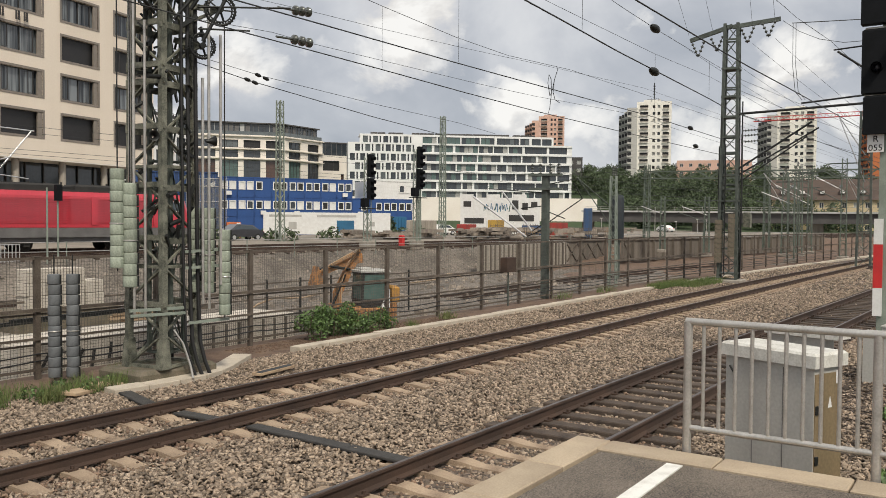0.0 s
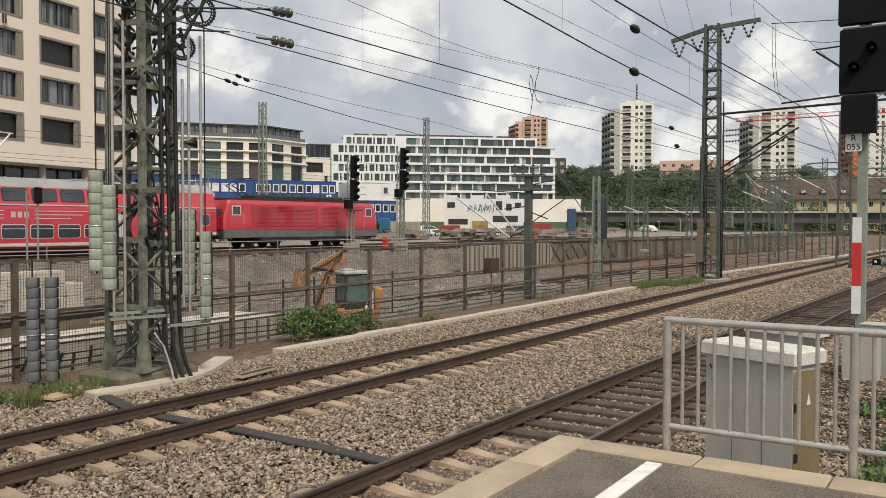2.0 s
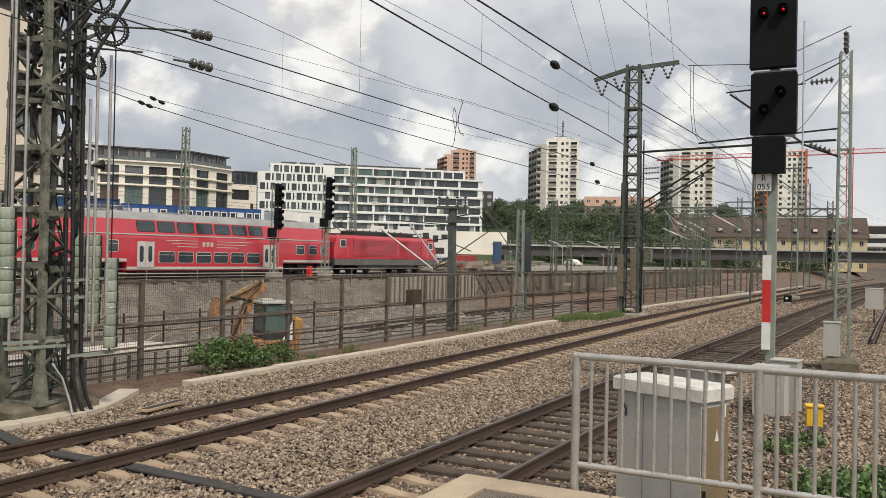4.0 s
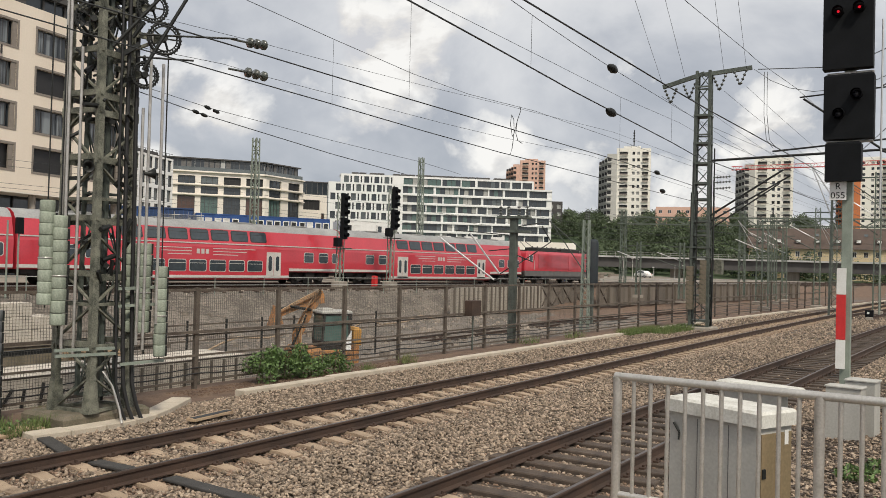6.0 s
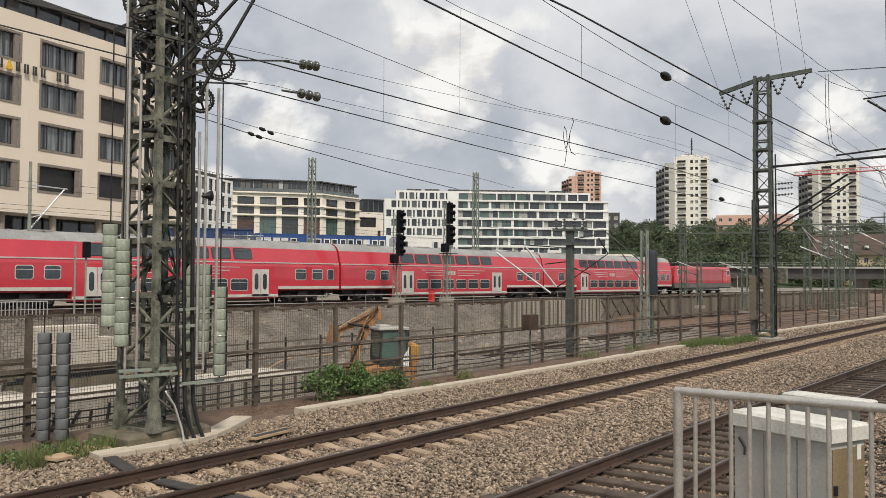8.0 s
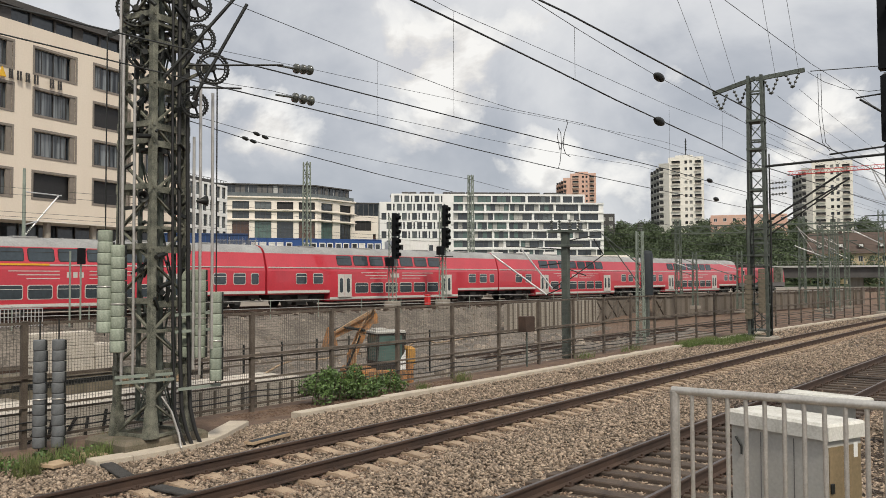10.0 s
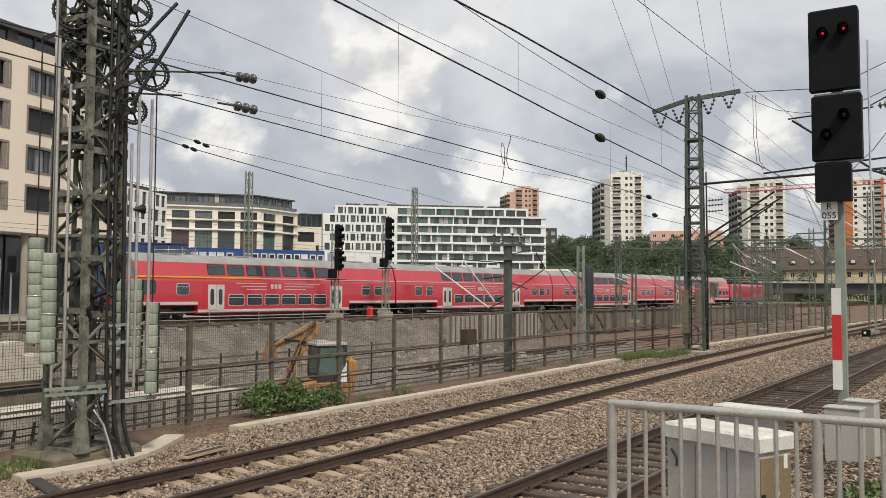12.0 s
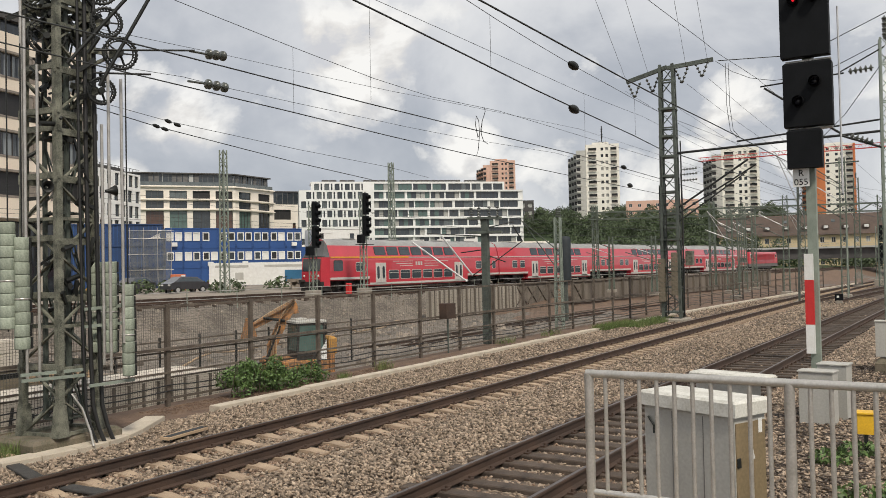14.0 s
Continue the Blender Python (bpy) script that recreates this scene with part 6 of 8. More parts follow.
def tower(label, corner, ang, w, d, z0, nfl, fh, wall, side_wall, mast=0.0):
    """A slab of flats: loggias at both edges of the front, small windows between, a stepped flank of balconies."""
    b = thing("tower_block", label, "tower block", pose(corner[0], corner[1], z0, 0, 0, ang))
    H = nfl * fh
    rnd = random.Random(int(w * 100))
    part("core", G().box((w / 2, d / 2, H / 2), (w - 3.4, d - 3.4, H - 0.2)), M_FRAMED, b)
    strip = side_wall is M_ORANGE
    rows, back = [], [(0, H, [])]
    for k in range(nfl):
        z = k * fh
        pick = lambda: rnd.choice((M_GLASS, M_GLASS, M_BLINDSHADE, M_CURTAIN))
        low, high = [], []
        # loggia openings are closed by near-black sheets that paint their shade
        if not strip:
            low += [(w * 0.09, w * 0.33, M_BLINDSHADE, 0)]
        high += [(w * 0.46, w * 0.535, pick(), 0), (w * 0.60, w * 0.675, pick(), 0), (w * 0.75, w * 0.93, M_BLINDSHADE, 0)]
        if strip:
            high = [(w * 0.22, w * 0.30, pick(), 0)] + high
        rows += [(z, z + 1.05, []), (z + 1.05, z + 2.45, low + high), (z + 2.45, z + fh if k < nfl - 1 else H + 1.0, [])]
    facade(b, (0, 0), 0, w, rows, wall, M_FRAMED, 1.4, 0.55, 0.06)
    part("flank_wall", G().box((w - 0.4, d / 2 + 0.7, H / 2), (0.8, d - 1.4, H)).box((0.4, d / 2 + 0.7, H / 2), (0.8, d - 1.4, H)).box((w / 2, d - 0.4, H / 2), (w - 1.6, 0.8, H)), wall, b)
    for k in range(nfl):
        z = k * fh
        for xa, xb in ((0.09, 0.33), (0.75, 0.93)):
            if strip and xa < 0.5:
                continue
            # parapet slab and the darker railing above it
            xc, wd = w * (xa + xb) / 2, w * (xb - xa)
            part("balcony", G().box((xc, -0.35, z + 0.72), (wd, 0.7, 0.16)).box((xc, -0.62, z + 1.08), (wd, 0.10, 0.62), mi=1), [wall, M_BALC], b, "grey balcony front")
    for j in range(4):
        # stepped flank, lower and further out with each step
        hj = H - 1.6 - j * 1.2
        x0, y0 = -2.0 - 1.43 * j, 2.0 + j * (d - 3) / 3.2
        part("side_wing", G().box((x0, y0, hj / 2), (4.5, d / 4, hj)), side_wall, b, "stepped side wing")
        for k in range(nfl - 1):
            z = k * fh
            # the near-black sheet behind each balcony front paints the shade there
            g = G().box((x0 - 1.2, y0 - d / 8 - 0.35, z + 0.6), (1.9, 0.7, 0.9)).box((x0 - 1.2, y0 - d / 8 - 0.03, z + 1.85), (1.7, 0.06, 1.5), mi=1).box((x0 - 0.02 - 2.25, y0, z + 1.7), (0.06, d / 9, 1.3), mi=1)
            part("balcony", g, [side_wall, M_BLINDSHADE], b)
    if strip:
        part("edge_strip", G().box((1.6, -0.2, H / 2 + 0.4), (3.2, 0.36, H + 1.2)).box((w - 0.55, -0.2, H / 2 + 0.4), (1.1, 0.36, H + 1.2)), M_ORANGE, b, "orange-red painted edge strip")
    part("roof", G().box((w / 2, d / 2 + 0.7, H + 0.05), (w - 1.6, d - 2.8, 0.3)), M_DROOF, b)
    part("roof_house", G().box((w * 0.45, d * 0.4, H + 1.4), (w * 0.5, d * 0.35, 2.0)), wall, b)
    if mast:
        g = G().tube((w * 0.5, d * 0.4, H + 2), (w * 0.5, d * 0.4, H + mast), 0.25, 6)
        for k in range(4):
            g.box((w * 0.5, d * 0.4, H + mast * (0.5 + 0.12 * k)), (0.9, 0.9, 0.35))
        g.box((w * 0.42, d * 0.4, H + 3.0), (4.2, 0.12, 0.12)).box((w * 0.42, d * 0.2, H + 2.0), (0.1, 0.1, 2.2)).box((w * 0.62, d * 0.2, H + 2.0), (0.1, 0.1, 2.2))
        part("antenna", g, M_DARKST, b)
    return b


tower("tall cream apartment tower with balconies and a roof antenna", (368.9, 142.6), -70, 15.3, 18, 11.4, 15, 3.05, M_TOWER, M_TOWERG, 10.5)
tower("tall cream and grey apartment tower", (406.6, 90.0), -78, 16.8, 18, 12, 14, 3.05, M_TOWER, M_TOWERG)
tower("apartment tower with orange-red flank", (476.9, 56.5), -84, 17.5, 18, 14, 16, 2.95, M_TOWER, M_ORANGE)
tower("distant pink apartment tower", (461.0, 240.5), -62, 15.5, 16, 20, 16, 2.93, M_PINK, M_PINK)


def make_long_house():
    L = 52.0
    b, H = house("long_house", "long pale yellow house with a brown tiled roof and dormers", LONG_AT, -80, L, 12, 0.4, 3.1, 3, M_YELLOWR, [M_GLASS, M_CURTAIN, M_BLINDSHADE], M_WHITEP, (18, 1.1, 0.9, 1.5), None, parapet=0.1)
    g = G()
    g.add([(-0.5, -0.8, H), (L + 0.5, -0.8, H), (L + 0.5, 5, H + 6.0), (-0.5, 5, H + 6.0), (-0.5, 12.8, H), (L + 0.5, 12.8, H)], [(0, 1, 2, 3), (3, 2, 5, 4), (0, 3, 4), (1, 5, 2)])
    part("pitched_roof", g, M_BRROOF, b, "dark brown tiled roof")
    for i in range(10):
        d = G().box((3 + i * 5.1, 1.4, H + 2.2), (1.5, 2.4, 1.1)).box((3 + i * 5.1, 0.17, H + 2.2), (1.1, 0.06, 0.75), mi=1)
        part("dormer", d, [M_BRROOF, M_WHITEP], b)
    for x in (8.0, 26.0, 43.0):
        part("chimney", G().box((x, 5.0, H + 6.2), (0.9, 0.7, 1.6)), M_BRROOF, b)
    for i in range(4):
        part("skylight", G().beam((5.5 + i * 12.5, 2.6, H + 3.63), (5.5 + i * 12.5, 3.3, H + 4.35), 0.9, 0.12), M_GLASS2, b)


make_long_house()
b, H = house("hotel", "dark modern hotel on the wooded slope", (318, 170), -62, 22, 12, 14, 3.2, 5, M_DROOF, [M_GLASS2, M_CURTAIN], M_WHITEP, (7, 1.6, 0.8, 1.6), None)
cu = bpy.data.curves.new("sign", "FONT")
cu.body, cu.size, cu.extrude = "HOTEL", 3.0, 0.05
cu.materials.append(M_WHITEP)
t = new("sign", cu)
t.parent = b
t.matrix_local = pose(1.0, -0.3, H - 3.4, 90, 0, 0)
house("apartment_house", "low brick-red house on the slope", (352, 118), -70, 30, 12, 17, 3.0, 4, M_PINK, [M_GLASS], M_WHITEP, (8, 1.4, 0.9, 1.4), None)


def make_terraces():
    """White parapets before a dark core that stands for shade in open storeys."""
    t = thing("terraced_building", "white terraced building with dark open storeys", "building", pose(329.5, 18.5, 4.0, 0, 0, -84))
    part("core", G().box((20, 9, 6.0), (38, 13, 12.0)), M_FRAMED, t, "dark core in place of the shade in the storeys")
    for k in range(4):
        z = 2.2 + 3.2 * k
        part("floor_slab", G().box((20 + k, 7.6 + 0.6 * k, z - 0.75), (40 - 2 * k, 15 - k, 0.35)), M_CONC, t)
        part("parapet", G().box((20 + k, 0.15 + 1.1 * k, z), (40 - 2 * k, 0.3, 1.3)), M_BWHITE, t, "white parapet")
        for i in range(9):
            part("column", G().box((1.5 + i * 4.6 + k * 0.5, 0.6 + 1.1 * k, z - 2.0), (0.35, 0.35, 2.4)), M_CONC, t)


make_terraces()


def make_bridge():
    br = thing("road_bridge", "long low grey road bridge with a railing", "bridge")
    pts = [(194, 124, 5.95), (207.4, 97.8, 5.87), (220.5, 63.2, 5.7), (227.7, 26.1, 5.55), (230, -27, 5.5)]
    g = G().sweep([(-5, -0.1), (5, -0.1), (5, 0.32), (-5, 0.32)], pts)
    part("deck", g, M_BRIDGE, br)
    # the shade under the deck is put into the girder's dark colour
    part("girder", G().sweep([(-4.2, -2.6), (4.2, -2.6), (4.2, -0.11), (-4.2, -0.11)], pts), M_DROOF, br, "steel girder with its shade put into the dark colour")
    g = G()
    for a, c in zip(pts, pts[1:]):
        for z in (0.8, 1.3):
            g.beam((a[0] - 4.9, a[1], a[2] + z), (c[0] - 4.9, c[1], c[2] + z), 0.06)
        n = 16
        for i in range(n):
            q = Vector(a).lerp(Vector(c), i / n)
            g.beam((q.x - 4.9, q.y, q.z + 0.3), (q.x - 4.9, q.y, q.z + 1.3), 0.06)
    part("railing", g, M_GALV, br)
    for x, y in ((198, 116), (208.8, 94), (219, 67.5), (224.9, 40), (229.2, -10)):
        part("pier", G().box((x, y, 1.2), (1.2, 3, 7.2)), M_CONC, br)


make_bridge()


# ---- construction yard ----
def blue_containers():
    a = Vector((80.6, 92.6, 0.9)); c = Vector((99.1, 81.4, 0.9))
    d = (c - a); ang = math.degrees(math.atan2(d.y, d.x))
    n, W, Hc = 12, 2.45, 2.75
    win = window_meshes(0.95, 1.2, [M_GLASS, M_BLINDSHADE, M_WHITEP], M_WHITEP, 0, 0.02, 0.13)
    ux, uy = math.cos(radians(ang)), math.sin(radians(ang))
    rnd = random.Random(6)
    for k in range(3):
        for i in range(n):
            white = k == 2 and i >= 9
            if k == 2 and i == 8:
                continue
            p = (80.6 + ux * W * i, 92.6 + uy * W * i, 0.75 + k * Hc)
            s = thing("site_container", "white stacked site office container" if white else "blue stacked site office container with white windows", "site container", pose(*p, 0, 0, ang), group="stacked site containers")
            g = G().box((W / 2, 3, Hc / 2), (W - 0.1, 6, Hc - 0.1))
            for x in (0.08, W - 0.08):
                g.box((x, 0.02, Hc / 2), (0.14, 0.14, Hc - 0.02))
            for z in (0.07, Hc - 0.07):
                g.box((W / 2, 0.02, z), (W - 0.05, 0.14, 0.14))
            part("shell", g, M_WHITEP if white else M_BLUE, s)
            if not white or i % 2:
                for x in (0.65, 1.8):
                    if rnd.random() < 0.93 and k:
                        put_window(win, rnd.randrange(9), s, pose(x, -0.03, 0.95))
            if rnd.random() < 0.3:
                part("air_conditioner", G().bbox((1.2, -0.25, 0.45), (0.75, 0.35, 0.55), 0.03), M_WHITEP, s, "white air conditioner unit")
    # the plain end of the stack: sheets with standing seams
    st = thing("site_container", "big dark blue sheeted container stack end", "site container", pose(74.6, 95.0, 0.7, 0, 0, ang - 8), group="stacked site containers")
    part("shell", G().box((0, 0, 4.3), (11.5, 6, 8.6)), M_BLUED, st)
    for i in range(24):
        part("seam", G().box((-5.6 + i * 0.48, -3.03, 4.3), (0.07, 0.06, 8.4)), M_BLUE, st)
    for z in (2.85, 5.7, 8.5):
        part("frame_beam", G().box((0, -3.05, z), (11.5, 0.12, 0.18)), M_BLUED, st)
    part("print_mark", G().add([(3.9, -3.10, 6.6), (5.4, -3.10, 6.6), (5.4, -3.10, 7.4)], [(0, 1, 2)]), M_WHITEP, st, "white triangular print mark")
    sc = thing("dust_screen", "grey scaffold dust screen on poles before the containers", "screen", pose(71.5, 88.6, 0.7, 0, 0, ang - 8))
    g = G()
    for i in range(46):
        g.box((i * 0.11, 0, 4.0), (0.035, 0.02, 7.0))
    for k in range(60):
        g.box((2.5, 0, 0.6 + k * 0.115), (5.0, 0.02, 0.03))
    part("netting", g, M_NETG, sc, "fine grey dust netting")
    for i in range(4):
        part("pole", G().tube((i * 1.67, -0.06, -0.4), (i * 1.67, -0.06, 7.9), 0.035, 6), M_GALV, sc)
    for z in (0.5, 2.5, 4.5, 6.5, 7.5):
        part("ledger", G().tube((-0.2, -0.1, z), (5.3, -0.1, z), 0.03, 6), M_GALV, sc)
    br = thing("site_barrier", "orange and white construction barrier block in the yard", "barrier", pose(64.0, 71.5, 0.8, 0, 0, -30))
    part("block", G().bbox((0, 0, 0.9), (1.5, 0.6, 1.8), 0.05), M_BARRO, br)
    part("stripe", G().box((0.5, -0.31, 0.95), (0.42, 0.02, 1.5)), M_WHITEP, br)


blue_containers()


def yard_things():
    rnd = random.Random(9)
    # banner hoarding
    h = thing("hoarding", "long white construction hoarding with faded print bars and a blue field", "hoarding", pose(66.4, 70.4, 0.95, 0, 0, -42))
    part("panel", G().box((8, 0, 1.55), (14.5, 0.15, 2.5)), M_WHITEP, h)
    for x, z, w, hh in ((3.2, 2.4, 3.6, 0.25), (9.0, 2.4, 4.5, 0.25), (4.0, 1.3, 0.9, 0.8), (13, 1.5, 0.8, 0.5)):
        part("print_bar", G().box((x, -0.09, z), (w, 0.02, hh)), M_CABINET, h)
    part("print_field", G().box((10.0, -0.09, 1.25), (2.0, 0.02, 1.3)), M_BLUE2, h, "pale blue printed field")
    # white graffiti-covered wall and the reinforcement cages before it
    h = thing("hoarding", "white site wall with teal and blue scrawled graffiti", "hoarding", pose(102.0, 66.1, 0.8, 0, 0, -60))
    for i in range(6):
        part("panel", G().box((0.95 + i * 1.9, 0, 3.0 - 0.25 * (i % 2)), (1.88, 0.2, 6.0 - 0.5 * (i % 2))), M_WHITEP, h)
    for i in range(16):
        part("scrawl_bar", G().beam((3.4 + i * 0.24, -0.12, 3.4 + rnd.uniform(0, 0.5)), (3.5 + i * 0.24 + rnd.uniform(-0.3, 0.4), -0.12, 4.2 + rnd.uniform(0, 0.7)), 0.02, 0.12), M_BLUE2 if i % 3 else M_GLASSG, h)
    for x, z, w_, h_ in ((1.0, 4.6, 1.1, 0.8), (7.9, 4.5, 0.9, 1.3), (9.3, 4.3, 0.8, 1.0), (10.6, 4.6, 0.9, 0.7), (8.8, 2.6, 3.6, 0.9), (2.0, 2.2, 2.8, 0.8)):
        part("opening", G().box((x, -0.105, z), (w_, 0.04, h_)), M_FRAMED, h, "dark window opening")
    for i in range(14):
        x, y = 88 + rnd.uniform(0, 26), 50 + rnd.uniform(-2, 6)
        cg = G()
        w_, h_ = rnd.uniform(1.5, 3.5), rnd.uniform(0.9, 2.0)
        for k in range(int(w_ / 0.3)):
            cg.beam((k * 0.3, 0, 0), (k * 0.3, 0, h_), 0.05)
        for k in range(int(h_ / 0.4) + 1):
            cg.beam((0, 0, k * 0.4), (w_, 0, k * 0.4), 0.05)
        solid("reinforcement_cage", cg, M_FENCE if i % 3 else M_CRATE, "rusty upright reinforcement cage on the building site", "rebar cage", "reinforcement cages", at=pose(x, y, 0.8, 0, 0, rnd.uniform(-70, -40)))
    # timber and rubble heaps by the far track
    for x0, x1, y0, y1, n, nm in ((66, 82, 55.5, 58, 70, "timber_stack"), (82, 92, 50, 55, 90, "debris_heap"), (92, 124, 46, 56, 110, "debris_heap")):
        g = G()
        for i in range(n):
            x, y = rnd.uniform(x0, x1), rnd.uniform(y0, y1)
            z = 0.85 + rnd.uniform(0, 1.0) * (0.9 if nm == "timber_stack" else 1.2)
            a = rnd.uniform(-25, 25)
            L = rnd.uniform(1.2, 3.6)
            g.box((x, y, z), (L, rnd.uniform(0.15, 0.6), rnd.uniform(0.12, 0.5)), a)
        solid(nm, g, M_RUBBLE, "heap of pale timber and rubble beside the rails", "debris", kind="stuff")
    for x, y, w, d, hh, m, lb in ((84.5, 66, 4.5, 2.4, 2.6, M_BLUE2, "teal blue steel tool container"), (96, 70, 6, 2.4, 2.2, M_CONC, "grey concrete barrier stack"), (98.7, 58.2, 2.2, 1.8, 2.3, M_SKIPY, "yellow-fronted steel site container"),
                                  (96.6, 61.6, 2.6, 2.0, 1.7, M_SKIPR, "red steel machine housing on the site"), (101.1, 54.0, 2.6, 2.0, 1.6, M_SKIPB, "blue waste skip on the site"), (102.6, 51.1, 3.0, 2.0, 2.0, M_SKIPR, "red waste skip on the site"), (106.9, 48.4, 1.1, 1.1, 4.0, M_SKIPB, "narrow blue site cabin tower")):
        c = thing("site_container", lb, "site container", pose(x, y, 0.8, 0, 0, -60 if x > 96.1 else -24))
        part("shell", G().bbox((0, 0, hh / 2), (w, d, hh), 0.05), m, c)
        rb = G()
        for i in range(int(w / 0.4)):
            rb.box((-w / 2 + 0.2 + i * 0.4, -d / 2 - 0.03, hh / 2), (0.12, 0.06, hh - 0.3))
        part("rib", rb, m, c)
    # long white sheet wall under the white office
    solid("sheet_wall", G().box((0, 0, 3), (95, 0.5, 6)), M_TENT, "long cream-white sheet wall behind the site", "wall", at=pose(176, 127, 3.2, 0, 0, -50))
    # red and orange bits
    for x, y, m, lb in ((54.5, 41.2, M_REDP, "red stop block beside the rails"), (97.5, 62, M_REDP, "red plastic barrier on the site"), (44.5, 60, M_YELLOW, "orange-yellow bin in the yard")):
        solid("site_barrier", G().bbox((0, 0, 0.45), (0.35, 0.35, 0.9), 0.05), m, lb, "barrier", at=pose(x, y, 0.75))


yard_things()


def make_car(x, y, z, rz, m, label, s=1.0):
    c = thing("parked_car", label, "car", pose(x, y, z, 0, 0, rz), group="parked cars")
    prof = [(-2.2, 0.35), (-2.25, 0.75), (-2.05, 0.95), (-1.6, 1.05), (-0.9, 1.55), (0.9, 1.62), (1.75, 1.10), (2.15, 0.95), (2.2, 0.4)]
    g = G()
    n = len(prof)
    vs = [(a, -0.88 if b < 1.2 else -0.72, b) for a, b in prof] + [(a, 0.88 if b < 1.2 else 0.72, b) for a, b in prof]
    g.add(vs, [tuple(range(n)), tuple(range(2 * n - 1, n - 1, -1))] + [(i, n + i, n + (i + 1) % n, (i + 1) % n) for i in range(n)])
    part("body", g, m, c)
    w = G()
    for s_ in (-1, 1):
        w.add([(-1.35, s_ * 0.892, 1.10), (1.35, s_ * 0.89, 1.14), (0.8, s_ * 0.765, 1.52), (-0.8, s_ * 0.765, 1.47)], [(0, 1, 2, 3)])
    part("window", w, M_TWIN, c)
    for xx in (-1.4, 1.4):
        for yy in (-0.8, 0.8):
            w_ = part("wheel", G().tube((xx, yy - 0.11, 0.33), (xx, yy + 0.11, 0.33), 0.34, 14), M_BLACK, c)
            part("rim", G().tube((xx, yy - 0.12, 0.33), (xx, yy + 0.12, 0.33), 0.21, 10), M_SILVER, w_)
    for yy in (-0.6, 0.6):
        part("headlight", G().bbox((2.12, yy, 0.80), (0.16, 0.36, 0.16), 0.02), M_WHITEP, c)
        part("tail_light", G().bbox((-2.18, yy, 0.86), (0.12, 0.30, 0.16), 0.02), M_REDP, c)


make_car(58.4, 64.2, 0.78, 172, M_CAR, "dark grey parked car with shut doors")
make_car(58, 71, 0.8, 12, M_CAR, "black parked car by the containers")
make_car(193.1, 67.4, 0.82, 60, M_WHITEP, "white parked car under the road bridge")
make_car(106, 72, 0.8, 160, M_WHITEP, "white parked pickup on the site")


def street_lamp(x, y, h):
    s = thing("street_lamp", "thin grey street lamp beside the road bridge", "street lamp", pose(x, y, 0.7), group="street lamps")
    part("pole", G().tube((0, 0, 0), (0, 0, h), 0.09, 8, 0.05), M_GALV, s)
    part("lamp_head", G().bbox((-0.25, 0, h), (0.8, 0.25, 0.14), 0.03), M_CABINET, s)


for x, y, h in ((163.4, 61.2, 4.0), (164.1, 59.5, 4.2), (165.4, 55.6, 2.5), (166.7, 51.7, 2.9), (167.2, 50.1, 3.0), (160.2, 69.3, 3.1)):
    street_lamp(x, y, h)


def yard_signal(x, y, z0, z1, label):
    s = thing("light_signal", label, "railway signal", pose(x, y, z0), group="light signals")
    H = z1 - z0
    g = G()
    lattice(g, (0, 0, 0), H * 0.98, 0.42, 0.36, 14, 0.06, 0.035)
    part("mast", g, M_MASTL, s)
    part("base", G().bbox((0, 0, 0.3), (1.0, 0.8, 0.7), 0.03), M_CONC, s)
    for a, b_, w in ((H - 1.75, H, 0.46), (H - 3.5, H - 1.85, 0.56)):
        scr = part("signal_screen", G().bbox((0, -0.3, (a + b_) / 2), (w, 0.3, b_ - a), 0.05), M_SIGNAL, s)
        for k in range(3):
            h = G().lathe((0, -0.45, a + 0.35 + k * (b_ - a) / 3.2), [(0.16, -0.3), (0.17, 0), (0.1, 0.0)], 10, 0, (0, 1, 0.1))
            part("lamp_hood", h, M_SIGNAL, scr)
    part("cabinet", G().bbox((-0.55, -0.2, H - 3.75), (0.55, 0.45, 0.7), 0.05), M_SIGNAL, s)
    part("platform", G().box((0.2, 0, H - 4.2), (1.5, 0.8, 0.06)), M_DARKST, s)


yard_signal(56.3, 41.0, 0.55, 8.95, "tall black light signal on a pale lattice post")
yard_signal(50.7, 41.7, 0.55, 7.95, "black light signal beside the raised track")
yard_signal(99, 6.2, -0.1, 6.2, "small dark signal far along the curve")


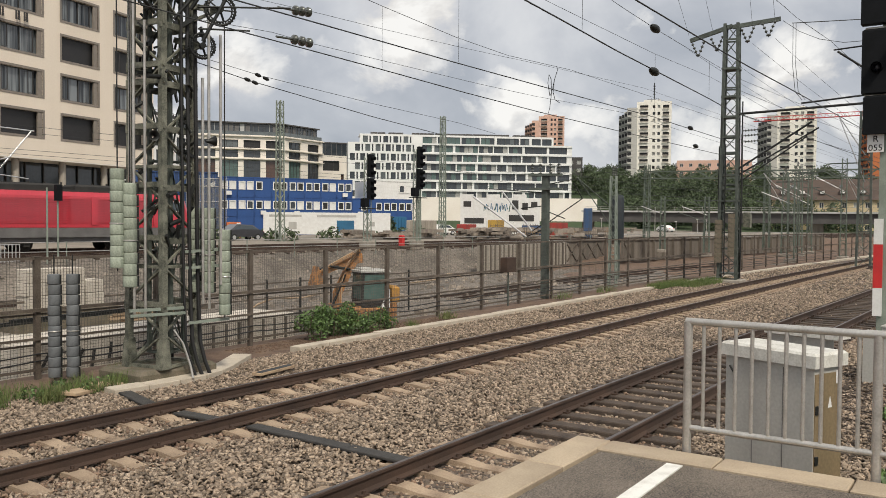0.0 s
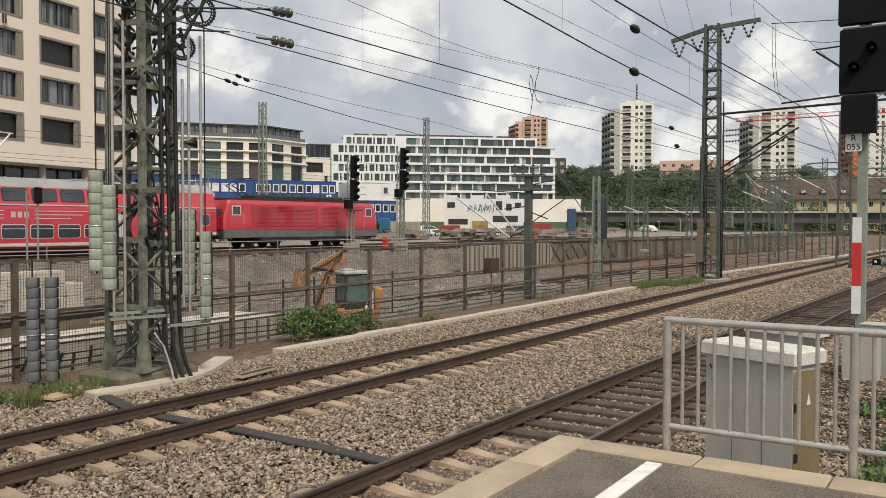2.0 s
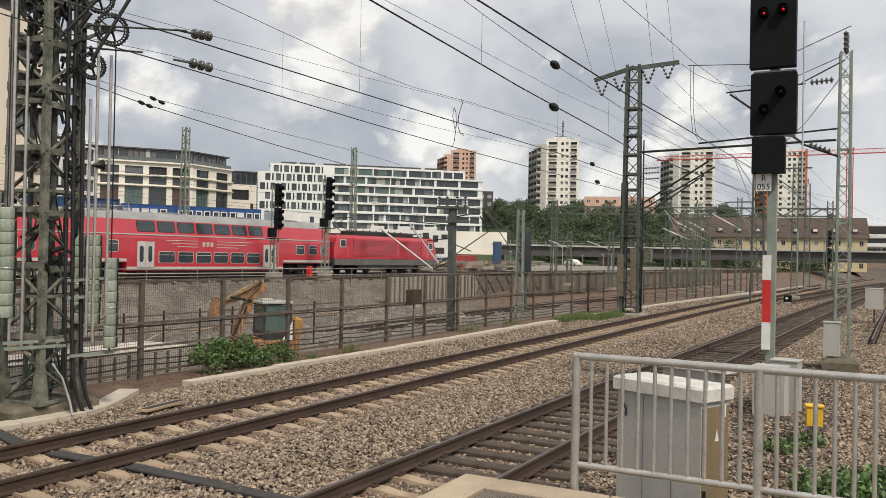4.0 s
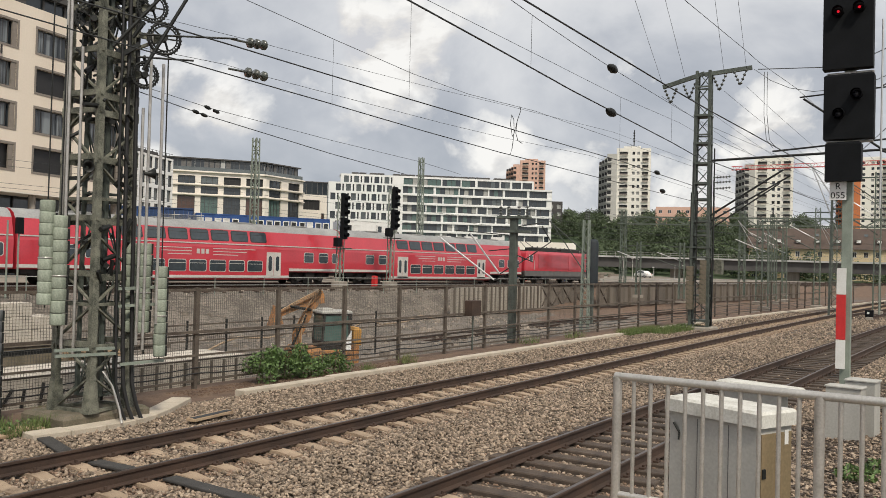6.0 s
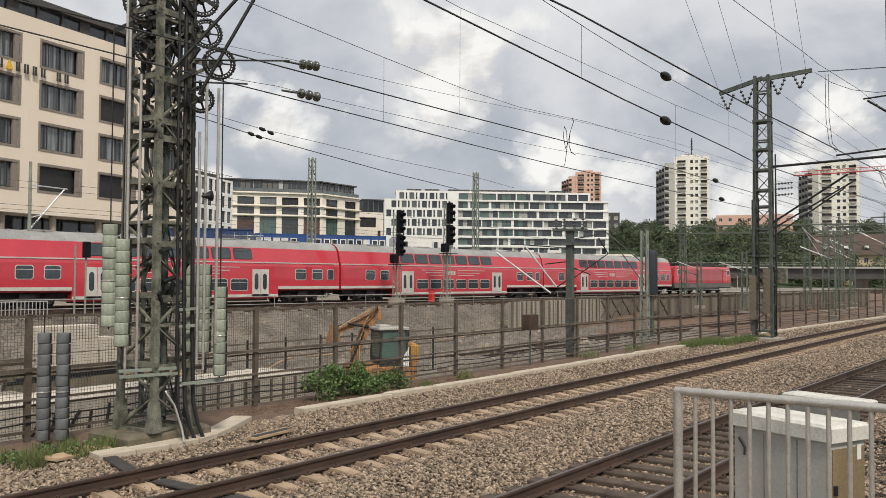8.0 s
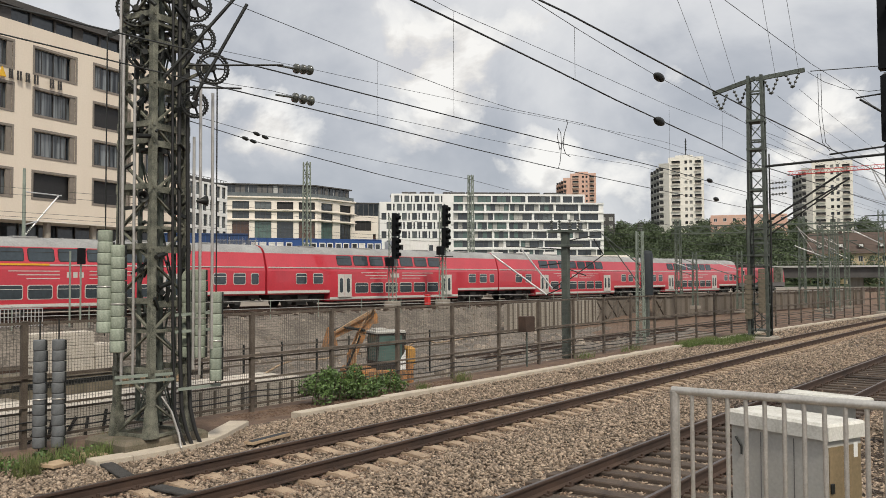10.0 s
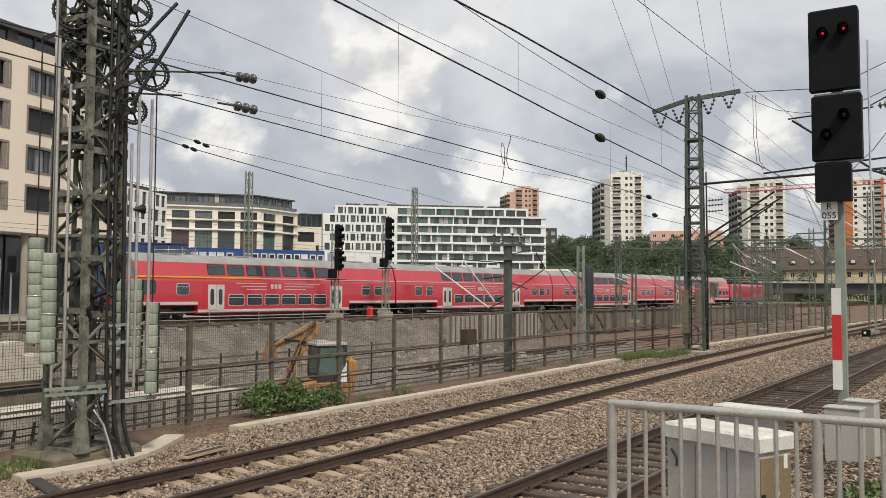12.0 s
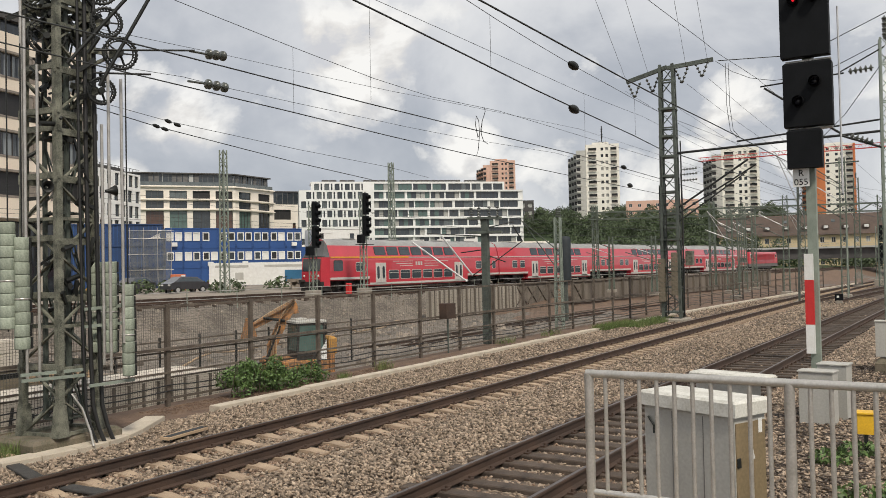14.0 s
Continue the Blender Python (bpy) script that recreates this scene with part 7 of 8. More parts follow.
def excavator():
    e = thing("excavator", "small orange and white excavator working in the pit", "excavator", pose(22.8, 19.8, -1.72, 0, 0, -28))
    for s in (-1, 1):
        t = G()
        t.bbox((0, s * 0.85, 0.3), (2.6, 0.45, 0.6), 0.15)
        part("track", t, M_DARKST, e)
    part("house", G().bbox((0.25, 0, 1.05), (1.9, 1.7, 0.85), 0.12), M_EXORANGE, e)
    cab = part("cab", G().box((0.58, -0.35, 1.55), (1.04, 0.95, 0.30)), M_TDARK, e, "dark glazed cab with a pale roof")
    part("header", G().box((0.58, -0.35, 2.62), (1.06, 0.98, 0.05)), M_TDARK, cab)
    for x in (0.08, 1.08):
        for y in (-0.80, 0.10):
            part("pillar", G().beam((x, y, 1.65), (x + (0.06 if x < 0.5 else -0.03), y, 2.62), 0.07), M_TDARK, cab)
    part("window", G().box((0.58, -0.79, 2.12), (0.90, 0.02, 0.90)).box((0.10, -0.35, 2.12), (0.02, 0.82, 0.90)).box((0.58, 0.09, 2.12), (0.90, 0.02, 0.90)), M_GLASSG, cab)
    part("cab_roof", G().bbox((0.58, -0.35, 2.69), (1.12, 1.04, 0.09), 0.03).bbox((0.35, -0.3, 2.77), (0.4, 0.5, 0.08), 0.03), M_CABINET, e, "dusty pale cab roof")
    part("cab_corner", G().add([(1.14, -0.84, 1.35), (0.74, -0.84, 1.35), (1.14, -0.84, 2.05), (1.14, -0.78, 1.35), (0.74, -0.78, 1.35), (1.14, -0.78, 2.05)], [(0, 2, 1), (3, 4, 5), (0, 1, 4, 3), (1, 2, 5, 4), (0, 3, 5, 2)]), M_WHITEP, e, "white lower corner panel")
    part("counterweight", G().bbox((1.36, -0.35, 1.85), (0.30, 1.0, 0.60), 0.08), M_DIGY, e, "orange-yellow rear weight")
    part("boom", G().beam((-0.55, 0.15, 0.9), (-0.50, 0.15, 1.9), 0.18, 0.26).beam((-0.52, 0.15, 1.8), (-0.12, 0.15, 2.62), 0.17, 0.30).beam((-0.16, 0.15, 2.55), (0.36, 0.15, 3.24), 0.15, 0.22), M_EXORANGE, e, "dusty orange boom")
    part("dipper", G().beam((0.42, 0.15, 3.28), (-0.45, 0.15, 2.86), 0.14, 0.26).beam((-0.40, 0.15, 2.88), (-1.30, 0.15, 2.52), 0.13, 0.20).beam((0.36, 0.15, 3.30), (0.42, 0.15, 2.95), 0.12, 0.16), M_EXORANGE, e, "dusty orange dipper arm")
    part("bucket", G().add([(-1.50, -0.15, 2.16), (-1.30, -0.15, 2.86), (-1.10, -0.15, 2.25), (-1.50, 0.45, 2.16), (-1.30, 0.45, 2.86), (-1.10, 0.45, 2.25)], [(0, 1, 2), (5, 4, 3), (0, 3, 4, 1), (1, 4, 5, 2)]), M_EXORANGE, e)
    part("ram", G().tube((-0.75, 0.0, 1.4), (-0.25, 0.0, 2.55), 0.05, 8).tube((-0.05, 0.02, 2.72), (-0.85, 0.02, 2.86), 0.05, 8).tube((-0.7, 0.3, 2.85), (-1.25, 0.3, 2.70), 0.045, 8), M_DARKST, e, "dark hydraulic ram")
    for k in range(6):
        o = 0.045 * k
        part("hose", G().path([(-0.62 + o, 0.0, 1.3 + o), (-0.60 + o, -0.03, 2.1 + o), (-0.25 + o * 0.5, -0.04, 2.78 + o), (0.30, -0.03, 3.32 + o * 0.8), (-0.05, -0.02, 3.18 + o * 0.6), (-0.6, 0.0, 2.92 + o * 0.5), (-1.15, 0.0, 2.66 + o * 0.3)], 0.018, 6), M_CRATE if k % 2 else M_EXORANGE, e)


excavator()


def pit_walls():
    # sheet-pile wall of the raised track
    w = thing("retaining_wall", "stained concrete retaining wall with upright ribs", "retaining wall", kind="structure")
    x = 58.0
    while x < 74:
        y = 36.0
        part("wall_panel", G().box((x + 0.75, y, -0.3), (1.48, 0.35, 2.3)).box((x + 0.05, y - 0.22, -0.3), (0.12, 0.2, 2.3), mi=1).box((x + 0.8, y - 0.2, -0.3), (0.08, 0.1, 2.3), mi=1), [M_CONC, M_WALL], w)
        x += 1.5
    x = 74.0
    while x < 150:
        y = 36.0 if x < 82 else y_train(x) - 9.3
        part("wall_panel", G().box((x + 1.2, y, -0.2), (2.38, 0.3, 2.2)).box((x + 1.2, y - 0.05, 1.0), (2.4, 0.5, 0.14)), M_WALL, w)
        if x < 86:
            for s_ in (-1, 1):
                part("wall_brace", G().beam((x + 1.2 - s_ * 1.1, y - 0.2, -1.0), (x + 1.2 + s_ * 1.1, y - 0.2, 0.7), 0.1, 0.14), M_FENCE, w)
        x += 2.4
    # sunken rails on the pit floor, seen through the fence
    for o in (0.0, 1.45):
        pts = [(x_, 25.3 + o + 0.055 * (x_ - 41) - 0.0016 * (x_ - 41) ** 2, -1.36) for x_ in range(36, 92, 2)]
        solid("loose_rail", G().sweep(RAILP, pts), M_RUST, "dark rail lying on the gravel of the pit", "rail", "pit rails")
    # stacked beams; their dark mass also stands in for shadow in the pit
    for k in range(28):
        rk = random.Random(300 + k)
        solid("steel_beam", G().box((0, 0, 0), (rk.uniform(4.2, 6.5), 0.14, 0.13)), M_DARKST if k % 4 else M_RUST, "stacked steel beam behind the fence, dark also for pit shadow", "steel beam", "stacked steel beams", at=pose(8.2 + rk.uniform(-1.2, 1.2), 16.5 + 0.2 * (k % 7), -1.32 + 0.24 * (k // 7), 0, rk.uniform(-0.6, 0.6), rk.uniform(-2, 2)))
    # pale stacked blocks and timber beyond the near pit
    rnd_ = random.Random(77)
    for k in range(3):
        for i in range(4 - k // 2):
            solid("sandstone_block", G().bbox((0, 0, 0), (0.62, 0.6, 0.40), 0.03), M_PALEC, "pale sandstone block in a stack", "stone block", "stacked sandstone blocks", at=pose(13.6 + i * 0.64 + rnd_.uniform(-0.03, 0.03), 24.6, 0.22 + k * 0.405, 0, 0, rnd_.uniform(-3, 3)))
    solid("block_plinth", G().bbox((0, 0, 0), (3.4, 1.6, 1.6), 0.05), M_CONCM, "rough dark concrete plinth under the stone stack", "plinth", at=pose(14.6, 24.9, -0.8))
    for k in range(9):
        solid("timber_beam", G().bbox((0, 0, 0), (2.6, 0.16, 0.14), 0.01), M_CRATE, "brown squared timber in a loose stack", "timber", "stacked timbers", at=pose(17.2 + rnd_.uniform(-0.2, 0.2), 24.2 + 0.22 * (k % 3), -0.6 + 0.15 * (k // 3), 0, 0, rnd_.uniform(-5, 5)))
    # picket barrier and small signal by the raised track
    f = thing("picket_barrier", "pale steel picket barrier beside the raised track", "barrier", pose(20.0, 43.5, 0.45))
    for z in (0.10, 0.95):
        part("rail", G().box((1.95, 0, z), (3.9, 0.05, 0.05)), M_SILVER, f)
    for i in range(20):
        part("bar", G().box((0.1 + i * 0.2, 0, 0.5), (0.035, 0.035, 0.95)), M_SILVER, f)
    sg = thing("small_signal", "small dark signal lamp on a slim grey post", "railway signal", pose(25.15, 42.0, 0.4))
    part("post", G().tube((0, 0, 0), (0, 0, 3.4), 0.05, 8), M_MASTL, sg)
    part("lamp_box", G().bbox((0, -0.05, 3.75), (0.34, 0.25, 0.85), 0.03), M_SIGNAL, sg)
    part("base", G().bbox((0, 0, 0.1), (0.5, 0.5, 0.35), 0.04), M_CONC, sg)
    solid("marker_post", G().tube((0, 0, 0), (0, 0, 4.0), 0.05, 8), M_MASTL, "slim grey post beside a small signal", "post", at=pose(24.55, 42.0, 0.4))
    # service rail along the top of the bank
    f = thing("bank_railing", "thin steel pipe railing along the raised track", "railing")
    for x in range(-6, 150, 4):
        y = y_train(x) - 6.6
        part("post", G().tube((x, y, 0.3), (x, y, 1.55), 0.03, 6), M_MASTL, f)
        for z in (1.0, 1.5):
            part("rail", G().tube((x, y, z), (x + 4, y_train(x + 4) - 6.6, z), 0.025, 6), M_GALV, f)
    # low concrete walls and slabs in the pit behind the mast
    for x, y, z, s, rz, lb in ((11.5, 19.5, -0.9, (7.0, 0.5, 1.3), 4, "pale concrete wall with grey print bars in the pit"), (14.5, 24, -1.0, (9, 3.0, 0.7), 10, "pale concrete slab in the pit"), (6, 23, -0.6, (3.0, 2.5, 1.8), 6, "sandstone block pile in the pit")):
        ob = solid("pit_wall", G().bbox((0, 0, 0), s, 0.04), M_CONC, lb, "concrete wall", at=pose(x, y, z, 0, 0, rz))
    # painted wall just behind the fence
    ob = thing("pit_wall", "pale concrete wall with dark scrawled bars behind the fence", "concrete wall", pose(12.3, 16.3, -1.25, 0, 0, 1))
    part("wall", G().bbox((0, 0.7, 0.75), (7.8, 1.6, 1.5), 0.03), M_PALEC, ob)
    for i in range(8):
        part("rib", G().box((0.6 + i * 0.42, -0.12, 0.72), (0.05, 0.06, 1.4)), M_WALL, ob)
    rs = random.Random(21)
    for i in range(9):
        part("scrawl_bar", G().beam((-3.5 + i * 0.4, -0.135, rs.uniform(0.85, 1.0)), (-3.35 + i * 0.4 + rs.uniform(-0.1, 0.2), -0.135, rs.uniform(1.15, 1.4)), 0.02, 0.06), M_BLACK, ob)
    # site fence in the pit
    f = thing("site_fence", "thin dark steel site fence on the pit floor", "fence")
    for i in range(14):
        x = 8 + i * 1.9
        part("post", G().box((x, 24.5, -0.6), (0.06, 0.06, 2.0)), M_DARKST, f)
        part("rail", G().box((x + 0.95, 24.5, 0.25), (1.9, 0.04, 0.06)), M_FENCE, f)
        part("rail", G().box((x + 0.95, 24.5, -0.35), (1.9, 0.04, 0.06)), M_FENCE, f)
    pts = [(27 + i * 1.3, 30 + 0.25 * i, ground_z(27 + i * 1.3, 30 + 0.25 * i) + 0.12 + 0.25 * abs(math.sin(i * 0.9))) for i in range(22)]
    solid("hose", G().path(pts, 0.05, 6), M_CRATE, "pale yellowish hose lying over the gravel bank", "hose")
    rr = np.random.default_rng(31)
    g = G()
    for i in range(2600):
        x = rr.uniform(6, 62); y = rr.uniform(17, 44)
        s_ = rr.uniform(0.05, 0.2) * (1.0 if rr.random() < 0.93 else 2.2)
        z = ground_z(x, y)
        g.box((x, y, z + s_ * 0.2), (s_ * rr.uniform(0.8, 1.6), s_, s_ * 0.8), rr.uniform(0, 180), taper=rr.uniform(0.5, 0.9))
    solid("rubble_stones", g, M_RUBBLE, "loose stones and rubble scattered over the pit", "rubble", kind="stuff")
    for x, y, z, s_, lb in ((24.5, 19.3, -0.75, (0.3, 0.3, 1.0), "orange plastic barrier block"),):
        solid("site_barrier", G().bbox((0, 0, 0), s_, 0.04), M_EXORANGE, lb, "barrier", at=pose(x, y, z))
    # long beams added to darken the pit, partly in place of its shadows
    for k in range(26):
        rnd = random.Random(100 + k)
        solid("cable_tray", G().box((0, 0, 0), (rnd.uniform(2.5, 6), 0.12, rnd.uniform(0.08, 0.2))), M_DARKST if k % 3 else M_CRATE, "beam behind the fence, added also for the pit's shadow", "steel beam", "steel beams", at=pose(rnd.uniform(4.5, 17), 18.4 + k * 0.2, -1.25 + (k % 4) * 0.2 + k * 0.035, 0, rnd.uniform(-2, 2), rnd.uniform(-4, 6)))
    for k in range(10):
        rnd = random.Random(200 + k)
        solid("rubble_block", G().bbox((0, 0, 0), (rnd.uniform(0.5, 1.6), rnd.uniform(0.4, 1.2), rnd.uniform(0.3, 0.9)), 0.06), M_KERBW if k % 2 else M_CONC, "broken pale concrete block in the pit", "concrete block", "concrete blocks", at=pose(rnd.uniform(5, 17), rnd.uniform(18, 29), -1.2, 0, rnd.uniform(-6, 6), rnd.uniform(0, 90)))
    for k in range(16):
        rnd = random.Random(k)
        solid("steel_beam", G().box((0, 0, 0.06), (rnd.uniform(3, 8), 0.16, 0.12)), M_RUST if k % 2 else M_FENCE, "rusty steel beam lying in the pit", "steel beam", "steel beams", at=pose(rnd.uniform(6, 19), 17.5 + k * 0.9, -0.75 + 0.03 * k, 0, 0, rnd.uniform(-6, 9)))


pit_walls()


# ---- plants ----
def leaves(n, c, rad, size, rng, flat=0.75):
    """Loose leaf blades scattered in a lumpy cloud."""
    d = rng.normal(size=(n, 3)); d /= np.linalg.norm(d, axis=1)[:, None]
    r = rng.uniform(0.35, 1.0, n) ** 0.5
    lump = 1 + 0.25 * np.sin(d[:, 0] * 5 + c[0]) * np.cos(d[:, 1] * 4 + c[1])
    p = np.array(c) + d * (r * lump)[:, None] * np.array(rad)
    a = rng.normal(size=(n, 3)); a /= np.linalg.norm(a, axis=1)[:, None]
    b = np.cross(a, rng.normal(size=(n, 3))); b /= np.linalg.norm(b, axis=1)[:, None]
    s = size * rng.uniform(0.6, 1.4, n)[:, None]
    quad = np.stack([p - a * s, p + b * s * 0.5, p + a * s, p - b * s * 0.5], 1)
    return quad.reshape(-1, 3)


def leaf_mesh(name, chunks, material):
    v = np.vstack(chunks)
    n = len(v) // 4
    me = bpy.data.meshes.new(name)
    me.vertices.add(len(v)); me.vertices.foreach_set("co", v.reshape(-1))
    me.loops.add(len(v)); me.loops.foreach_set("vertex_index", np.arange(len(v), dtype=np.int32))
    me.polygons.add(n); me.polygons.foreach_set("loop_start", np.arange(0, len(v), 4, dtype=np.int32))
    me.update(calc_edges=True)
    me.materials.append(material)
    return me


def plants():
    rng = np.random.default_rng(12)
    b = thing("bush", "low green leafy bush growing at the fence", "bush", pose(0, 0, 0))
    ch = []
    for i in range(46):
        x = rng.uniform(14.55, 18.0)
        top = 0.62 - 0.10 * abs(x - 15.9) - 0.12 * max(0.0, x - 16.8)
        z = rng.uniform(-0.12, max(0.05, top - 0.12))
        ch.append(leaves(120, (x, 14.5 + rng.uniform(-0.22, 0.25), z), (rng.uniform(0.16, 0.34), 0.26, rng.uniform(0.12, 0.24)), 0.042, rng))
    part("foliage", leaf_mesh("foliage", ch, M_LEAF), None, b)
    st = G()
    for i in range(14):
        x = 14.7 + i * 0.24
        st.tube((x, 14.4, -0.2), (x + rng.uniform(-0.2, 0.2), 14.4 + rng.uniform(-0.2, 0.2), 0.5), 0.012, 5, 0.005)
    part("twig_growth", st, M_BARK, b)
    b = thing("bush", "green brambles at the foot of the railing", "bush", pose(0, 0, 0))
    ch = [leaves(260, (x, y, z), (rx, rx, rz), 0.042, rng) for x, y, z, rx, rz in ((13.7, 1.5, -0.12, 0.3, 0.12), (14.4, 1.2, -0.12, 0.3, 0.12))]
    for i in range(60):
        x = rng.uniform(7.6, 12.2)
        y = rng.uniform(-0.9, 1.15 - 0.10 * abs(x - 9.0))
        ch.append(leaves(120, (x, y, rng.uniform(-0.15, 0.32 - 0.07 * (x - 7.6))), (rng.uniform(0.15, 0.38), 0.3, rng.uniform(0.10, 0.22)), 0.045, rng))
    part("foliage", leaf_mesh("foliage", ch, M_LEAF), None, b)
    b = thing("bush", "small leafy weeds growing at the mast foot", "weeds", pose(0, 0, 0))
    ch = [leaves(130, (x, y, -0.12), (0.16, 0.16, 0.16), 0.035, rng) for x, y in ((7.6, 13.35), (7.0, 13.2), (8.35, 13.2), (6.5, 13.4), (8.75, 12.95), (7.9, 13.0), (9.9, 13.8))]
    part("foliage", leaf_mesh("foliage", ch, M_LEAF), None, b)
    # clods and bark bits on the bare soil by the bush
    cl = G()
    for i in range(1500):
        x = rng.uniform(12.5, 21.5); s_ = rng.uniform(0.012, 0.035)
        cl.box((x, y_fence(x) - rng.uniform(0.1, 0.95), -0.232 + s_ * 0.3), (s_ * rng.uniform(1, 2.2), s_, s_ * 0.7), rng.uniform(0, 180), taper=0.7)
    solid("soil_clods", cl, M_BROWN, "reddish brown soil clods and bark along the fence", "soil", kind="stuff")
    # twigs and dead leaves on the gravel behind the cabinets
    tw = G()
    for i in range(2600):
        x, y = rng.uniform(11, 27), rng.uniform(1.0, 3.3)
        if y > 1.2 + 0.09 * (27 - x) + 0.8:
            continue
        L = rng.uniform(0.03, 0.12) if i % 4 else rng.uniform(0.15, 0.5)
        w_ = rng.uniform(0.02, 0.05) if i % 4 else 0.014
        tw.box((x, y, -0.195 + rng.uniform(0, 0.03)), (L, w_, 0.008), rng.uniform(0, 180))
    solid("leaf_litter", tw, M_WOODSL, "dark twigs and dead leaves on the gravel", "litter", kind="stuff")
    # grass tufts
    def grass(n, pts, h):
        out = []
        for (x, y, rx, ry) in pts:
            q = np.column_stack([x + rng.uniform(-rx, rx, n), y + rng.uniform(-ry, ry, n), np.full(n, -0.18)])
            d = np.column_stack([rng.normal(0, 0.35, n), rng.normal(0, 0.35, n), rng.uniform(0.6, 1.3, n)]) * h
            s = np.column_stack([rng.normal(0, 1, n), rng.normal(0, 1, n), np.zeros(n)]); s = s / np.linalg.norm(s, axis=1)[:, None] * 0.007
            out.append(np.stack([q - s, q + s, q + d * 0.7 + s * 0.6, q + d], 1).reshape(-1, 3))
        return out
    ob = new("grass_tufts", leaf_mesh("grass_tufts", grass(150, [(7.9, 13.3, 0.25, 0.2), (7.3, 13.1, 0.2, 0.25), (8.5, 13.05, 0.25, 0.12), (6.8, 13.5, 0.3, 0.25), (6.2, 13.0, 0.25, 0.2), (7.0, 12.7, 0.2, 0.12), (8.05, 12.85, 0.3, 0.1), (9.0, 13.75, 0.3, 0.15), (6.0, 13.8, 0.4, 0.2)], 0.24) + grass(120, [(18.0, 13.6, 0.15, 0.1), (20.6, 14.2, 0.3, 0.2), (33, 14.3, 0.8, 0.2), (29, 14.4, 0.6, 0.2)], 0.25) + grass(2600, [(40.8, 12.5, 3.0, 0.55), (38.0, 13.3, 2.2, 0.35)], 0.24), M_GRASS))
    tagged(ob, "dry green grass and weeds at the track edge", "grass", kind="stuff")
    # yard scrub
    ch = [leaves(260, (x, y, 1.2), (2.2, 1.4, 0.9), 0.22, rng) for x, y in ((56, 68), (62, 70), (66, 71), (78, 62), (82, 61.5), (100, 64), (104, 66), (92, 66), (60, 60), (70, 62))]
    ch += [leaves(900, (79.5, 62.5, 2.0), (1.8, 1.4, 1.6), 0.2, rng)]
    ob = new("scrub", leaf_mesh("scrub", ch, M_LEAFD))
    tagged(ob, "green scrub and weeds on the construction yard", "scrub", kind="stuff")
    # wooded slope: each crown is a handful of lobes
    def crown(x, y, z, r, h, n):
        out = []
        for k in range(7):
            a_, e_ = rng.uniform(0, 6.28), rng.uniform(0.15, 1.0)
            q = 0.62 * (1 - 0.55 * e_) * (k > 0)
            lr = r * rng.uniform(0.42, 0.62)
            out.append(leaves(n, (x + r * q * math.cos(a_), y + r * q * math.sin(a_), z + h * (0.35 + 0.62 * e_)), (lr, lr, lr * 0.8), 0.36, rng))
        return out
    ch = []
    for i in range(560):
        r = rng.uniform(240, 440); a = radians(rng.uniform(4, 33))
        x, y = r * math.cos(a), r * math.sin(a)
        if a > radians(25.6 if r > 322 else 23.5) or r > 345 and (abs(a - radians(21)) < 0.02 or abs(a - radians(11.5)) < 0.02):
            continue
        h = rng.uniform(5.0, 9.5)
        if a < radians(9):
            h *= 0.6
        ch += crown(x, y, ground_z(x, y) - 1.0, rng.uniform(3.4, 5.2), h, 85)
    for i in range(40):
        x, y = 240 + rng.uniform(0, 50), rng.uniform(30, 90)
        ch += crown(x, y, ground_z(x, y) - 0.5, 3.4, 6.5, 70)
    ob = new("woods", leaf_mesh("woods", ch, M_LEAFD))
    tagged(ob, "dark green wooded slope behind the railway", "woods", kind="stuff")


plants()


def make_crane():
    c = thing("tower_crane", "red lattice tower crane far behind the tracks", "tower crane", pose(300, 12, 2))
    g = G()
    lattice(g, (0, 0, 0), 38, 1.8, 1.8, 22, 0.22, 0.12)
    part("tower", g, M_CRANE, c)
    g = G()
    for s in (-0.6, 0.6):
        g.beam((s, -12, 36), (s, 62, 36), 0.2)
    g.beam((0, -12, 37.4), (0, 62, 37.2), 0.2)
    for k in range(37):
        y = -12 + 2 * k
        g.beam((-0.6, y, 36), (0, y + 1, 37.4), 0.09).beam((0.6, y + 2, 36), (0, y + 1, 37.4), 0.09)
    part("jib", g, M_CRANE, c)


make_crane()


# ---- the train ----
def coach_section(hw=1.39):
    return [(-hw + 0.12, 0.38), (-hw, 0.55), (-hw, 2.72), (-hw + 0.05, 2.95), (-hw + 0.34, 4.02), (-hw + 0.55, 4.33), (-hw + 0.95, 4.55), (0, 4.63)]


def ring(x, sec):
    return [(x, y, z) for y, z in sec] + [(x, -y, z) for y, z in reversed(sec[:-1])]


def bogie(parent, x):
    f = G()
    for s in (-1, 1):
        f.box((x, s * 1.02, 0.52), (3.0, 0.14, 0.22)).box((x, s * 1.05, 0.75), (0.9, 0.2, 0.3))
        for a in (-1.2, 1.2):
            f.box((x + a, s * 1.05, 0.46), (0.35, 0.18, 0.32))
    f.box((x, 0, 0.6), (0.5, 2.0, 0.2))
    b = part("bogie", f, M_TDARK, parent, "dark dusty bogie frame")
    for a in (-1.25, 1.25):
        w = G().tube((x + a, -0.74, 0.46), (x + a, 0.74, 0.46), 0.08, 8)
        for s in (-1, 1):
            w.lathe((x + a, s * 0.74, 0.46), [(0.05, -0.07), (0.46, -0.07), (0.46, 0.07), (0.05, 0.07)], 20, 0, (0, 1, 0))
        part("wheelset", w, M_TDARK, b)


